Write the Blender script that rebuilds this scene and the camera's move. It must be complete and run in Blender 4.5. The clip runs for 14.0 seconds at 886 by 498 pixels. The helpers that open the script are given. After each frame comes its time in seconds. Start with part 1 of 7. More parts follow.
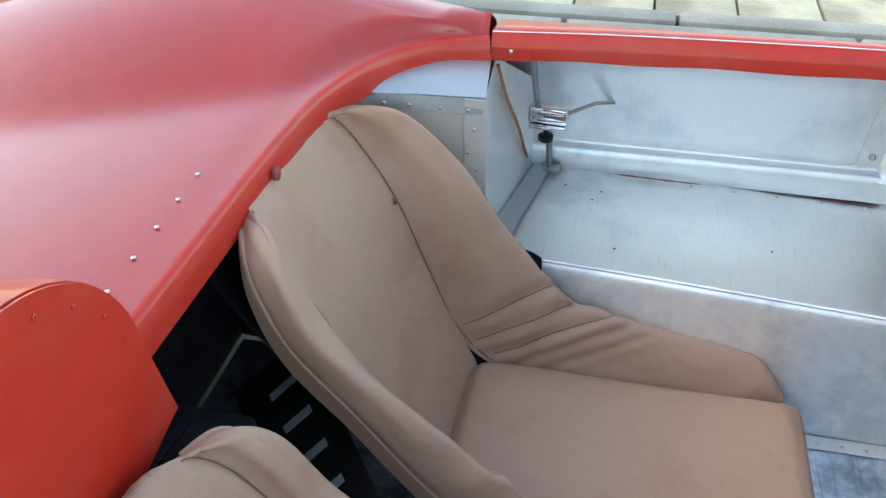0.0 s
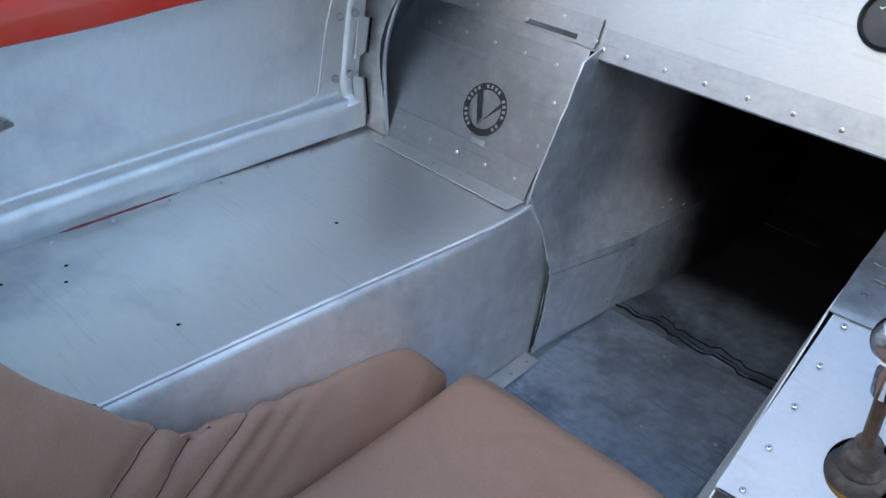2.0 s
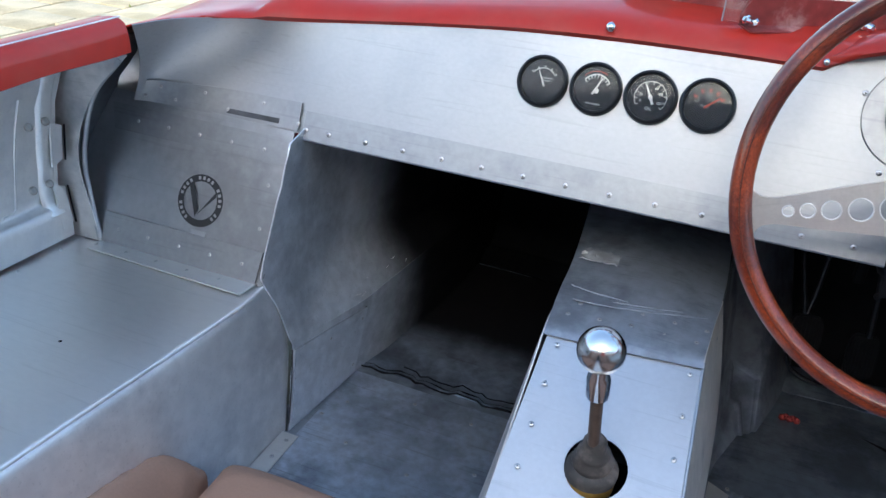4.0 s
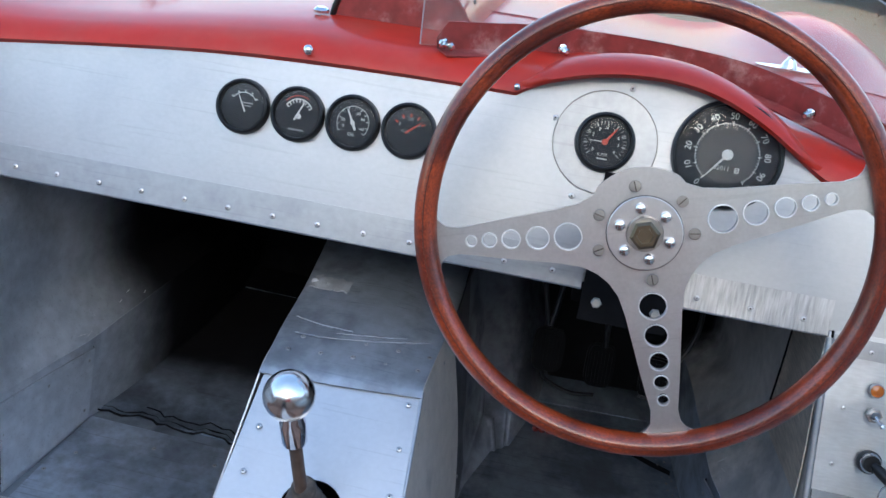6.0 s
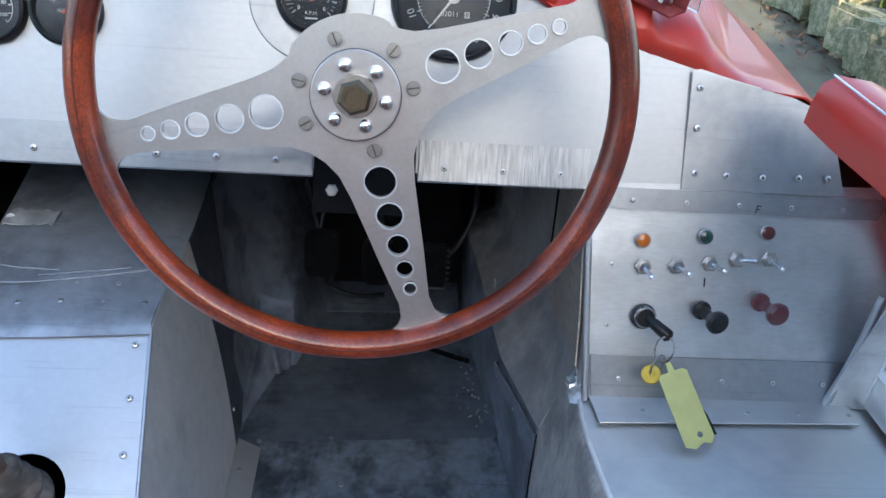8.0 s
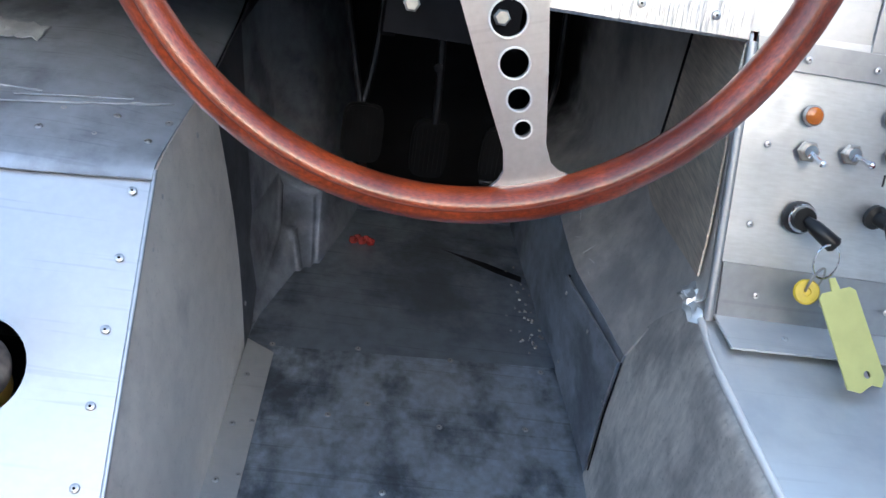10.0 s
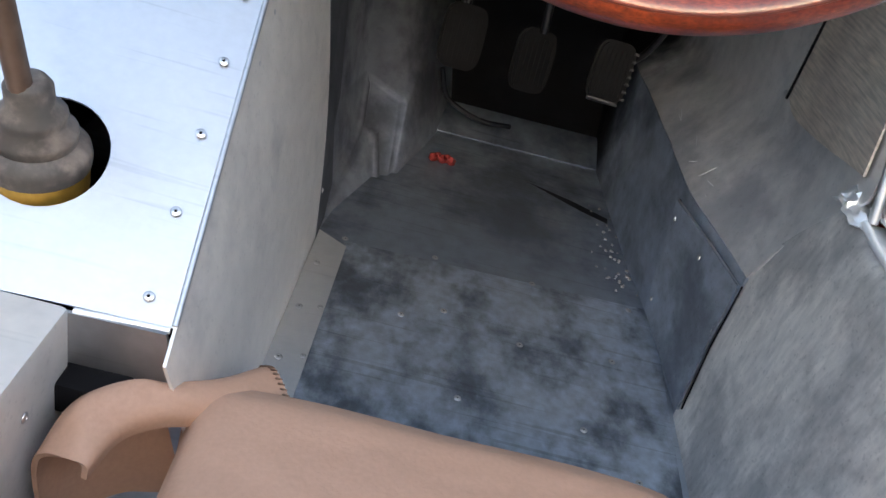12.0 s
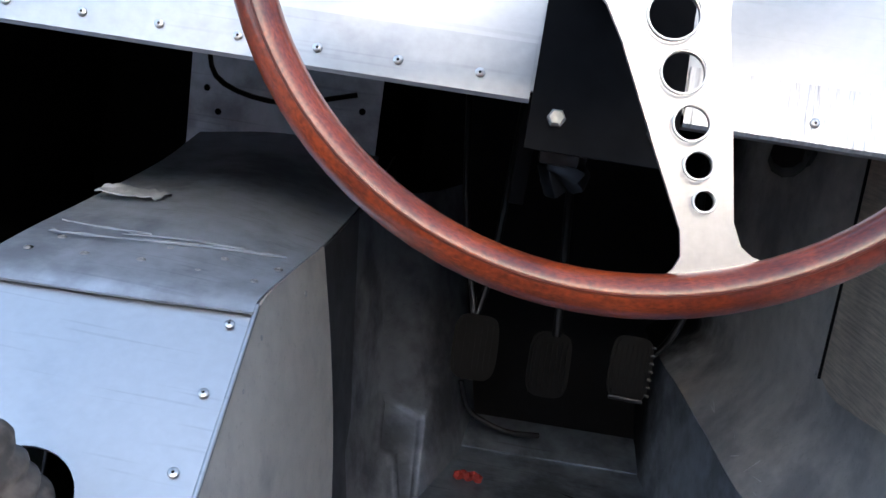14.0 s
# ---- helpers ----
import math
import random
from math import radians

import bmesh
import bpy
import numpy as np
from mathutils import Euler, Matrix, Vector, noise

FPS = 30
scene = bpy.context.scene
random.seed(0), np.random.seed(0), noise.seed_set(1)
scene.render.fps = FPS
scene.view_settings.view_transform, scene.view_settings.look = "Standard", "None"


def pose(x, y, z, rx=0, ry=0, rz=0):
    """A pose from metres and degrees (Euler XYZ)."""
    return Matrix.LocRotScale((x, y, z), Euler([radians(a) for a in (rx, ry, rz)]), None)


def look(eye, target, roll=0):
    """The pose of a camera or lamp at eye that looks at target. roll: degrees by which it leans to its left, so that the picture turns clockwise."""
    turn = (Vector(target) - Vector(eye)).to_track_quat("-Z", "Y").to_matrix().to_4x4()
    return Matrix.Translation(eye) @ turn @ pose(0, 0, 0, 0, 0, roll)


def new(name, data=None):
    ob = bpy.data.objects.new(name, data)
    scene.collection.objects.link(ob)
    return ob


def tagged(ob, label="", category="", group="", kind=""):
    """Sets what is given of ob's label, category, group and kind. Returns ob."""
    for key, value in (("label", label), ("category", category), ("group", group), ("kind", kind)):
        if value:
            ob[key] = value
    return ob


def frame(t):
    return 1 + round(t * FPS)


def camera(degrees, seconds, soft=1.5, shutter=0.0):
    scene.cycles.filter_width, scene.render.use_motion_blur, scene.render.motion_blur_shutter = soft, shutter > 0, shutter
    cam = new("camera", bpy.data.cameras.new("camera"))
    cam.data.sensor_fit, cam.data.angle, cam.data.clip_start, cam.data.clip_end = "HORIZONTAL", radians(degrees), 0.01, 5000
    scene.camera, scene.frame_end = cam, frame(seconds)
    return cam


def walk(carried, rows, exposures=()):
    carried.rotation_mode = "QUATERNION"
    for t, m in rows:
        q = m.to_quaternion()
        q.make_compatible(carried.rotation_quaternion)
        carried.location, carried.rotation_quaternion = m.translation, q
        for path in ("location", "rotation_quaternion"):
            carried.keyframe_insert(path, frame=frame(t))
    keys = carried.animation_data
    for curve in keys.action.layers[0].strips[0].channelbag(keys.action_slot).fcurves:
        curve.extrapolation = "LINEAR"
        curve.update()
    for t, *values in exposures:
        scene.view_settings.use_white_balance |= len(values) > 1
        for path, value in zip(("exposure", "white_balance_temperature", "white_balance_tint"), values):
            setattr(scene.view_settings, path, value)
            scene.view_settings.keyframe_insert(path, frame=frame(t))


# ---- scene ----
cam = camera(56.1, 14.0)
PATH = [
    (0, (0.057, 0.131, 1.134), (-1.511, -0.24, -0.051), -0.9),
    (0.2, (0.01, 0.044, 1.111), (-1.615, -0.166, -0.035), -3.7),
    (0.5, (-0.091, -0.054, 1.084), (-1.727, 0.029, -0.064), -5.0),
    (1, (-0.26, -0.132, 0.994), (-1.787, 0.465, -0.152), -3.0),
    (1.5, (-0.37, -0.145, 0.912), (-1.717, 0.796, -0.228), 2.4),
    (2, (-0.407, -0.145, 0.888), (-1.499, 1.124, -0.207), 4.3),
    (2.5, (-0.403, -0.182, 0.915), (-1.282, 1.337, -0.043), 4.4),
    (2.7, (-0.405, -0.196, 0.918), (-1.228, 1.385, 0.01), 4.6),
    (4.8, (-0.348, -0.092, 0.895), (-0.848, 1.614, -0.021), 6.2),
    (5, (-0.325, -0.07, 0.886), (-0.782, 1.655, -0.017), 6.9),
    (5.5, (-0.302, -0.064, 0.901), (-0.649, 1.692, 0.009), 7.5),
    (6, (-0.275, -0.08, 0.935), (-0.528, 1.702, 0.063), 7.4),
    (6.5, (-0.249, -0.07, 0.952), (-0.384, 1.743, 0.118), 6.7),
    (7, (-0.228, -0.055, 0.948), (-0.291, 1.761, 0.115), 5.1),
    (7.5, (-0.202, -0.022, 0.909), (-0.107, 1.773, 0.032), 4.5),
    (7.7, (-0.187, -0.003, 0.89), (-0.026, 1.757, -0.047), 4.5),
    (9.8, (-0.203, 0.141, 0.778), (-0.073, 1.741, -0.415), 10.0),
    (10, (-0.23, 0.142, 0.718), (-0.048, 1.789, -0.402), 11.1),
    (10.5, (-0.258, 0.157, 0.66), (-0.169, 1.811, -0.461), 17.0),
    (11, (-0.259, 0.181, 0.615), (-0.128, 1.836, -0.5), 17.6),
    (11.5, (-0.281, 0.145, 0.616), (-0.156, 1.803, -0.494), 17.3),
    (12, (-0.269, 0.138, 0.586), (-0.142, 1.803, -0.514), 17.2),
    (12.2, (-0.264, 0.14, 0.579), (-0.201, 1.917, -0.337), 12.9),
    (12.5, (-0.253, 0.135, 0.563), (-0.267, 1.917, -0.344), 11.1),
    (13, (-0.245, 0.146, 0.546), (-0.327, 1.935, -0.344), 9.4),
    (13.5, (-0.236, 0.171, 0.534), (-0.342, 2.06, -0.115), 9.1),
    (14, (-0.239, 0.172, 0.576), (-0.383, 2.115, 0.123), 8.6),
]
EXPOSURES = [(0, 2.6, 7900, 2), (1.0, 2.03, 7300, 4), (2.0, 2.03, 6500, 4), (2.5, 1.93, 6500, 4), (5, 1.98, 6200, 4), (7.7, 2.06, 6200, 4), (10, 2.65, 6800, 4), (11.5, 2.87, 7700, 6), (13, 3.1, 8500, 8), (13.5, 3.1, 8900, 10), (14, 2.5, 6900, 6)]
walk(cam, [(t, look(eye, target, roll)) for t, eye, target, roll in PATH], EXPOSURES)

# ---- world, sun and exposure ----
SUN_EL, SUN_AZ = radians(27), radians(172)      # azimuth of the sun clockwise from +y
world = bpy.data.worlds.new("world")
scene.world = world
world.use_nodes = True
wn = world.node_tree.nodes
sky = wn.new("ShaderNodeTexSky")
sky.sky_type, sky.sun_disc = "NISHITA", False
sky.sun_elevation, sky.sun_rotation = SUN_EL, SUN_AZ
sky.air_density, sky.dust_density = 1.0, 1.5
world.node_tree.links.new(sky.outputs[0], wn["Background"].inputs[0])
wn["Background"].inputs[1].default_value = 0.15
sun = new("sun", bpy.data.lights.new("sun", "SUN"))
sun.data.energy, sun.data.angle, sun.data.color = 2.2, radians(0.6), (1.0, 0.86, 0.68)
SUN_DIR = Vector((math.sin(SUN_AZ) * math.cos(SUN_EL), math.cos(SUN_AZ) * math.cos(SUN_EL), math.sin(SUN_EL)))
sun.matrix_world = look(SUN_DIR * 30, (0, 0, 0))


# ---- materials ----
def mat(name, colour, rough=0.5, metal=0.0, grain=200.0, vary=0.12, stain=None, stain_at=0.5, stain_size=6.0,
        bump=0.05, stretch=(1, 1, 1), coat=0.0, rough_vary=0.1, stain_rough=0.0, spec=0.5, by_object=0.0, scratch=0.0, coat_rough=0.08, swell=0.0, drag=(1, 1, 1)):
    """A surface with variation at two scales: fine grain, and stains of a size and colour of their own."""
    m = bpy.data.materials.new(name)
    m.use_nodes = True
    t, k = m.node_tree, m.node_tree.links.new
    b = t.nodes["Principled BSDF"]
    co = t.nodes.new("ShaderNodeTexCoord")
    mp = t.nodes.new("ShaderNodeMapping")
    mp.inputs["Scale"].default_value = stretch
    k(co.outputs["Object"], mp.inputs[0])
    fine = t.nodes.new("ShaderNodeTexNoise")
    fine.inputs["Scale"].default_value, fine.inputs["Detail"].default_value = grain, 4
    k(mp.outputs[0], fine.inputs[0])
    big = t.nodes.new("ShaderNodeTexNoise")
    big.inputs["Scale"].default_value, big.inputs["Detail"].default_value = stain_size, 6
    big.inputs["Roughness"].default_value = 0.62
    dm = t.nodes.new("ShaderNodeMapping")
    dm.inputs["Scale"].default_value = drag
    k(co.outputs["Object"], dm.inputs[0]), k(dm.outputs[0], big.inputs[0])
    tone = t.nodes.new("ShaderNodeMapRange")
    tone.inputs[1].default_value, tone.inputs[2].default_value = 0.3, 0.7
    tone.inputs[3].default_value, tone.inputs[4].default_value = 1 - vary, 1 + vary
    k(fine.outputs[0], tone.inputs[0])
    ramp = t.nodes.new("ShaderNodeMapRange")
    ramp.interpolation_type = "SMOOTHSTEP"
    ramp.inputs[1].default_value, ramp.inputs[2].default_value = stain_at - 0.13, stain_at + 0.13
    k(big.outputs[0], ramp.inputs[0])
    mix = t.nodes.new("ShaderNodeMix")
    mix.data_type = "RGBA"
    s = stain or tuple(c * 0.75 for c in colour)
    mix.inputs[6].default_value, mix.inputs[7].default_value = (*colour, 1), (*s, 1)
    k(ramp.outputs[0], mix.inputs[0])
    mul = t.nodes.new("ShaderNodeVectorMath")
    mul.operation = "SCALE"
    k(mix.outputs[2], mul.inputs[0])
    last = tone.outputs[0]
    if scratch:
        # fine straight scratches in two directions
        for turn in ((0.4, 0.2, 0.5), (1.2, 0.9, 2.0)):
            sm = t.nodes.new("ShaderNodeMapping")
            sm.inputs["Rotation"].default_value = turn
            sm.inputs["Scale"].default_value = (6, 260, 260)
            k(co.outputs["Object"], sm.inputs[0])
            sn = t.nodes.new("ShaderNodeTexNoise")
            sn.inputs["Scale"].default_value, sn.inputs["Detail"].default_value = 1.0, 1
            k(sm.outputs[0], sn.inputs[0])
            sr = t.nodes.new("ShaderNodeMapRange")
            sr.inputs[1].default_value, sr.inputs[2].default_value = 0.66, 0.74
            sr.inputs[3].default_value, sr.inputs[4].default_value = 1.0, 1.0 - scratch
            k(sn.outputs[0], sr.inputs[0])
            sp = t.nodes.new("ShaderNodeMath")
            sp.operation = "MULTIPLY"
            k(sr.outputs[0], sp.inputs[0]), k(last, sp.inputs[1])
            last = sp.outputs[0]
    if by_object:
        info = t.nodes.new("ShaderNodeObjectInfo")
        rr = t.nodes.new("ShaderNodeMapRange")
        rr.inputs[3].default_value, rr.inputs[4].default_value = 1 - by_object, 1 + by_object
        k(info.outputs["Random"], rr.inputs[0])
        pr = t.nodes.new("ShaderNodeMath")
        pr.operation = "MULTIPLY"
        k(rr.outputs[0], pr.inputs[0]), k(last, pr.inputs[1])
        last = pr.outputs[0]
    k(last, mul.inputs["Scale"])
    k(mul.outputs[0], b.inputs["Base Color"])
    ro = t.nodes.new("ShaderNodeMapRange")
    ro.inputs[3].default_value, ro.inputs[4].default_value = rough - rough_vary, rough + rough_vary
    k(big.outputs[0], ro.inputs[0])
    add = t.nodes.new("ShaderNodeMath")
    add.operation = "MULTIPLY_ADD"
    k(ramp.outputs[0], add.inputs[0])
    add.inputs[1].default_value = stain_rough
    k(ro.outputs[0], add.inputs[2])
    k(add.outputs[0], b.inputs["Roughness"])
    bp = t.nodes.new("ShaderNodeBump")
    bp.inputs["Strength"].default_value, bp.inputs["Distance"].default_value = bump, 0.002
    k(fine.outputs[0], bp.inputs["Height"])
    if swell:
        # slow dents and folds under the grain
        wide = t.nodes.new("ShaderNodeTexNoise")
        wide.inputs["Scale"].default_value, wide.inputs["Detail"].default_value = 11.0, 2
        wide.inputs["Distortion"].default_value = 0.6
        k(co.outputs["Object"], wide.inputs[0])
        sw = t.nodes.new("ShaderNodeBump")
        sw.inputs["Strength"].default_value, sw.inputs["Distance"].default_value = swell, 0.04
        k(wide.outputs[0], sw.inputs["Height"])
        k(sw.outputs[0], bp.inputs["Normal"])
    k(bp.outputs[0], b.inputs["Normal"])
    b.inputs["Metallic"].default_value = metal
    b.inputs["Coat Weight"].default_value = coat
    b.inputs["Coat Roughness"].default_value = coat_rough
    b.inputs["Specular IOR Level"].default_value = spec
    return m


ALU = mat("aluminium_sheet", (0.66, 0.68, 0.70), 0.42, 1.0, 90, 0.06, (0.52, 0.53, 0.54), 0.56, 7, 0.06, (1, 1, 6), stain_rough=0.08, swell=0.08)
ALU_DASH = mat("aluminium_dash", (0.46, 0.47, 0.485), 0.46, 0.88, 160, 0.03, (0.42, 0.435, 0.46), 0.60, 6, 0.05, (1, 1, 1.5), rough_vary=0.12, scratch=0.07, swell=0.03)
ALU_PLATE = mat("aluminium_tunnel_plate", (0.50, 0.51, 0.525), 0.40, 0.92, 160, 0.03, (0.43, 0.45, 0.48), 0.62, 9, 0.05, (1, 1, 1.5), rough_vary=0.12, scratch=0.10, swell=0.03)
ALU_SILL = mat("aluminium_sill", (0.80, 0.80, 0.785), 0.42, 0.88, 70, 0.02, (0.56, 0.575, 0.605), 0.62, 4.5, 0.04, (1, 2, 1), stain_rough=0.08, scratch=0.06, swell=0.05)
ALU_WALL = mat("aluminium_oxidised", (0.80, 0.76, 0.71), 0.46, 0.55, 60, 0.05, (0.50, 0.485, 0.475), 0.58, 7, 0.06, stain_rough=0.08, scratch=0.08, swell=0.08)
# near-black that paints in the unlit depth of the footwells; also blackens the floor joint
FOOT_BLACK = mat("black_footwell_shade", (0.0030, 0.0034, 0.0044), 0.7, 0.0, 60, 0.3, (0.006, 0.0068, 0.0085), 0.6, 14, 0.2, spec=0.1)
RED_GLOSS = mat("red_paint_glossy", (0.34, 0.015, 0.010), 0.40, 0.0, 40, 0.05, (0.31, 0.022, 0.016), 0.56, 5, 0.004, coat=1.0, rough_vary=0.06, spec=0.1, coat_rough=0.04)
DULL = mat("dull_dark_panel", (0.10, 0.105, 0.115), 0.5, 0.5, 60, 0.25, (0.05, 0.053, 0.058), 0.5, 9, 0.1)
ALU_LIP = mat("aluminium_strip", (0.39, 0.40, 0.415), 0.46, 0.95, 130, 0.06, (0.35, 0.36, 0.38), 0.58, 18, 0.08, rough_vary=0.10, scratch=0.1, swell=0.03)
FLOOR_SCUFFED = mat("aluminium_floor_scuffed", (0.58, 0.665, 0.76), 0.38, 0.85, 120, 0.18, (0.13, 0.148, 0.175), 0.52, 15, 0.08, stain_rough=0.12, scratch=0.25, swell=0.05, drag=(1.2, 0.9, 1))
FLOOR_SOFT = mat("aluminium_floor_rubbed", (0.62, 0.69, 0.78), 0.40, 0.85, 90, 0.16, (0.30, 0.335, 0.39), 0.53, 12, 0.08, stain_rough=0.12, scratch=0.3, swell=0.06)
FLOOR_FRONT = mat("aluminium_floor_front_dark", (0.33, 0.385, 0.46), 0.42, 0.85, 70, 0.13, (0.14, 0.16, 0.19), 0.54, 9, 0.10, stain_rough=0.12, scratch=0.2, swell=0.05)
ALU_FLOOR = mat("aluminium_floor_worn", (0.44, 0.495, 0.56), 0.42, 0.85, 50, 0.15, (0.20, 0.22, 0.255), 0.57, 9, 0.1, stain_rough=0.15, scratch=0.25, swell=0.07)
ALU_HOOD = mat("aluminium_grey", (0.42, 0.465, 0.53), 0.46, 0.58, 60, 0.08, (0.25, 0.275, 0.315), 0.55, 12, 0.06, stain_rough=0.1, scratch=0.15, swell=0.06)
SILL_WALL = mat("aluminium_sill_wall", (0.88, 0.87, 0.86), 0.42, 0.72, 60, 0.05, (0.58, 0.58, 0.59), 0.58, 6, 0.05, stain_rough=0.08, scratch=0.08, swell=0.08)
SILL_SCUFFED = mat("aluminium_scuffed_sill", (0.78, 0.735, 0.68), 0.44, 0.60, 90, 0.14, (0.42, 0.405, 0.39), 0.53, 13, 0.14, (2.0, 2.0, 0.7), stain_rough=0.08, scratch=0.15, swell=0.08)
PANEL_ALU = mat("aluminium_side_panel", (0.45, 0.465, 0.485), 0.40, 0.95, 90, 0.06, (0.34, 0.345, 0.36), 0.55, 9, 0.05, stain_rough=0.08, scratch=0.08, swell=0.05)
ALU_DARK = mat("aluminium_dark", (0.14, 0.15, 0.17), 0.48, 0.8, 60, 0.12, (0.09, 0.097, 0.11), 0.55, 8, 0.1, stain_rough=0.1, scratch=0.1)
ALU_GRIME = mat("aluminium_grimy", (0.72, 0.69, 0.66), 0.42, 0.66, 60, 0.10, (0.40, 0.40, 0.41), 0.56, 9, 0.08, scratch=0.1, swell=0.10)
# darker, bluer metal for the lower footwell face: its shade is painted in
ALU_LOW_SHADE = mat("aluminium_low_shade", (0.50, 0.555, 0.63), 0.38, 0.82, 70, 0.12, (0.24, 0.265, 0.305), 0.55, 11, 0.08, scratch=0.14, swell=0.08)
ALU_SIDE = mat("aluminium_dusty_blue", (0.80, 0.83, 0.87), 0.42, 0.74, 60, 0.10, (0.56, 0.59, 0.63), 0.57, 8, 0.08, scratch=0.12, swell=0.10)
ALU_BRUSH = mat("aluminium_scored", (0.52, 0.52, 0.525), 0.40, 1.0, 60, 0.25, (0.38, 0.38, 0.39), 0.6, 8, 0.5, (6, 1, 0.5))
LINER = mat("aluminium_cross_brushed", (0.72, 0.63, 0.53), 0.45, 0.7, 60, 0.22, (0.50, 0.44, 0.38), 0.55, 9, 0.5, (0.6, 0.6, 9), swell=0.15)
WHEEL_ALU = mat("aluminium_spokes", (0.60, 0.585, 0.58), 0.38, 0.94, 300, 0.04, (0.52, 0.50, 0.49), 0.55, 12, 0.04, scratch=0.08)
RED = mat("red_paint", (0.43, 0.021, 0.011), 0.46, 0.0, 40, 0.06, (0.39, 0.045, 0.03), 0.57, 7, 0.02, coat=0.28, rough_vary=0.1, spec=0.25)
RED_OLD = mat("red_paint_chipped", (0.42, 0.02, 0.014), 0.45, 0.0, 25, 0.12, (0.34, 0.05, 0.04), 0.6, 18, 0.06, coat=0.2)
RED_DARK = mat("red_paint_dusty", (0.22, 0.035, 0.033), 0.5, 0.0, 60, 0.25, (0.42, 0.24, 0.22), 0.64, 34, 0.08)
LEATHER = mat("tan_leathercloth", (0.375, 0.222, 0.155), 0.58, 0.0, 350, 0.05, (0.32, 0.175, 0.115), 0.6, 5, 0.12, spec=0.3, swell=0.22)
SEAM = mat("tan_thread", (0.12, 0.068, 0.043), 0.8, 0.0, 300, 0.1)
WOOD = mat("varnished_wood", (0.27, 0.040, 0.010), 0.34, 0.0, 60, 0.4, (0.10, 0.012, 0.004), 0.5, 16, 0.03, (6, 6, 30), coat=0.6, spec=0.4, coat_rough=0.16)
CHROME = mat("chrome", (0.8, 0.8, 0.82), 0.08, 1.0, 100, 0.03, rough_vary=0.05)
# pale colour for painted glints along edges, and for bright scratches
BRIGHT_EDGE = mat("bright_glint_and_scratch", (0.90, 0.90, 0.89), 0.40, 0.45, 100, 0.04)
KNOB = mat("polished_aluminium", (0.82, 0.81, 0.80), 0.20, 1.0, 200, 0.03, rough_vary=0.06)
STEEL = mat("dull_steel", (0.42, 0.40, 0.37), 0.4, 1.0, 120, 0.1)
RUST = mat("brown_steel_rod", (0.17, 0.11, 0.08), 0.5, 0.6, 90, 0.2)
COPPER = mat("copper_pipe", (0.55, 0.24, 0.12), 0.4, 1.0, 90, 0.15)
RUBBER = mat("grey_rubber", (0.055, 0.048, 0.043), 0.6, 0.0, 120, 0.2, (0.16, 0.13, 0.11), 0.55, 30)
BLACK = mat("black_plastic", (0.009, 0.009, 0.010), 0.38, 0.0, 200, 0.1, spec=0.35)
BLACK_MATT = mat("black_matt_paint", (0.006, 0.006, 0.007), 0.7, 0.0, 80, 0.2, spec=0.06)
DIAL = mat("dial_face", (0.010, 0.013, 0.019), 0.6, 0.0, 200, 0.1, spec=0.2)
WHITE = mat("dial_white_print", (0.8, 0.8, 0.76), 0.6, 0.0, 200, 0.05)
PALE = mat("faded_print", (0.42, 0.42, 0.42), 0.6, 0.0, 200, 0.05)
ORANGE = mat("red_pointer", (0.6, 0.06, 0.03), 0.5)
AMBER = mat("amber_lens", (0.5, 0.13, 0.015), 0.2, coat=0.5)
GREEN = mat("green_lens", (0.018, 0.055, 0.050), 0.2, coat=0.5)
DARKRED = mat("dark_red_lens", (0.09, 0.012, 0.014), 0.2, coat=0.5)
MAROON = mat("maroon_plastic", (0.10, 0.012, 0.018), 0.3, coat=0.3)
YELLOW = mat("yellow_plastic", (0.72, 0.50, 0.03), 0.4)
TAG = mat("pale_yellow_tag", (0.62, 0.62, 0.24), 0.5, 0.0, 80, 0.05)
BRASS = mat("yellow_brass", (0.55, 0.33, 0.07), 0.45, 0.7)
TYRE = mat("tyre_rubber", (0.02, 0.02, 0.02), 0.8)
PEDAL_STEEL = mat("oily_steel", (0.035, 0.036, 0.040), 0.36, 0.9, 90, 0.2)
BULGE_ALU = mat("aluminium_smutty", (0.36, 0.385, 0.43), 0.40, 0.82, 60, 0.12, (0.17, 0.18, 0.205), 0.54, 12, 0.08, scratch=0.1)
SEALANT = mat("pale_sealant", (0.62, 0.65, 0.68), 0.5, 0.2, 120, 0.2, (0.40, 0.42, 0.45), 0.5, 60)
SEAL_GREY = mat("grey_sealant", (0.36, 0.39, 0.43), 0.5, 0.2, 120, 0.3, (0.22, 0.24, 0.27), 0.5, 60)
INK = mat("black_ink", (0.02, 0.022, 0.026), 0.6)
STONE = mat("rubble_stone", (0.33, 0.285, 0.19), 0.85, 0.0, 30, 0.3, (0.13, 0.14, 0.075), 0.48, 6, 0.5, by_object=0.3)
SLAB = mat("concrete_paving_slab", (0.52, 0.45, 0.32), 0.85, 0.0, 150, 0.14, (0.30, 0.27, 0.19), 0.52, 3, 0.3, by_object=0.12)
KERB = mat("concrete_kerb", (0.34, 0.32, 0.28), 0.85, 0.0, 150, 0.14, (0.24, 0.23, 0.2), 0.52, 3, 0.3, by_object=0.1)
ASPHALT = mat("asphalt", (0.150, 0.130, 0.095), 0.85, 0.0, 220, 0.4, (0.125, 0.118, 0.075), 0.54, 1.1, 0.5)
SOIL = mat("mossy_joint", (0.06, 0.06, 0.035), 0.95, 0.0, 60, 0.3, (0.07, 0.10, 0.03), 0.55, 4, 0.5)
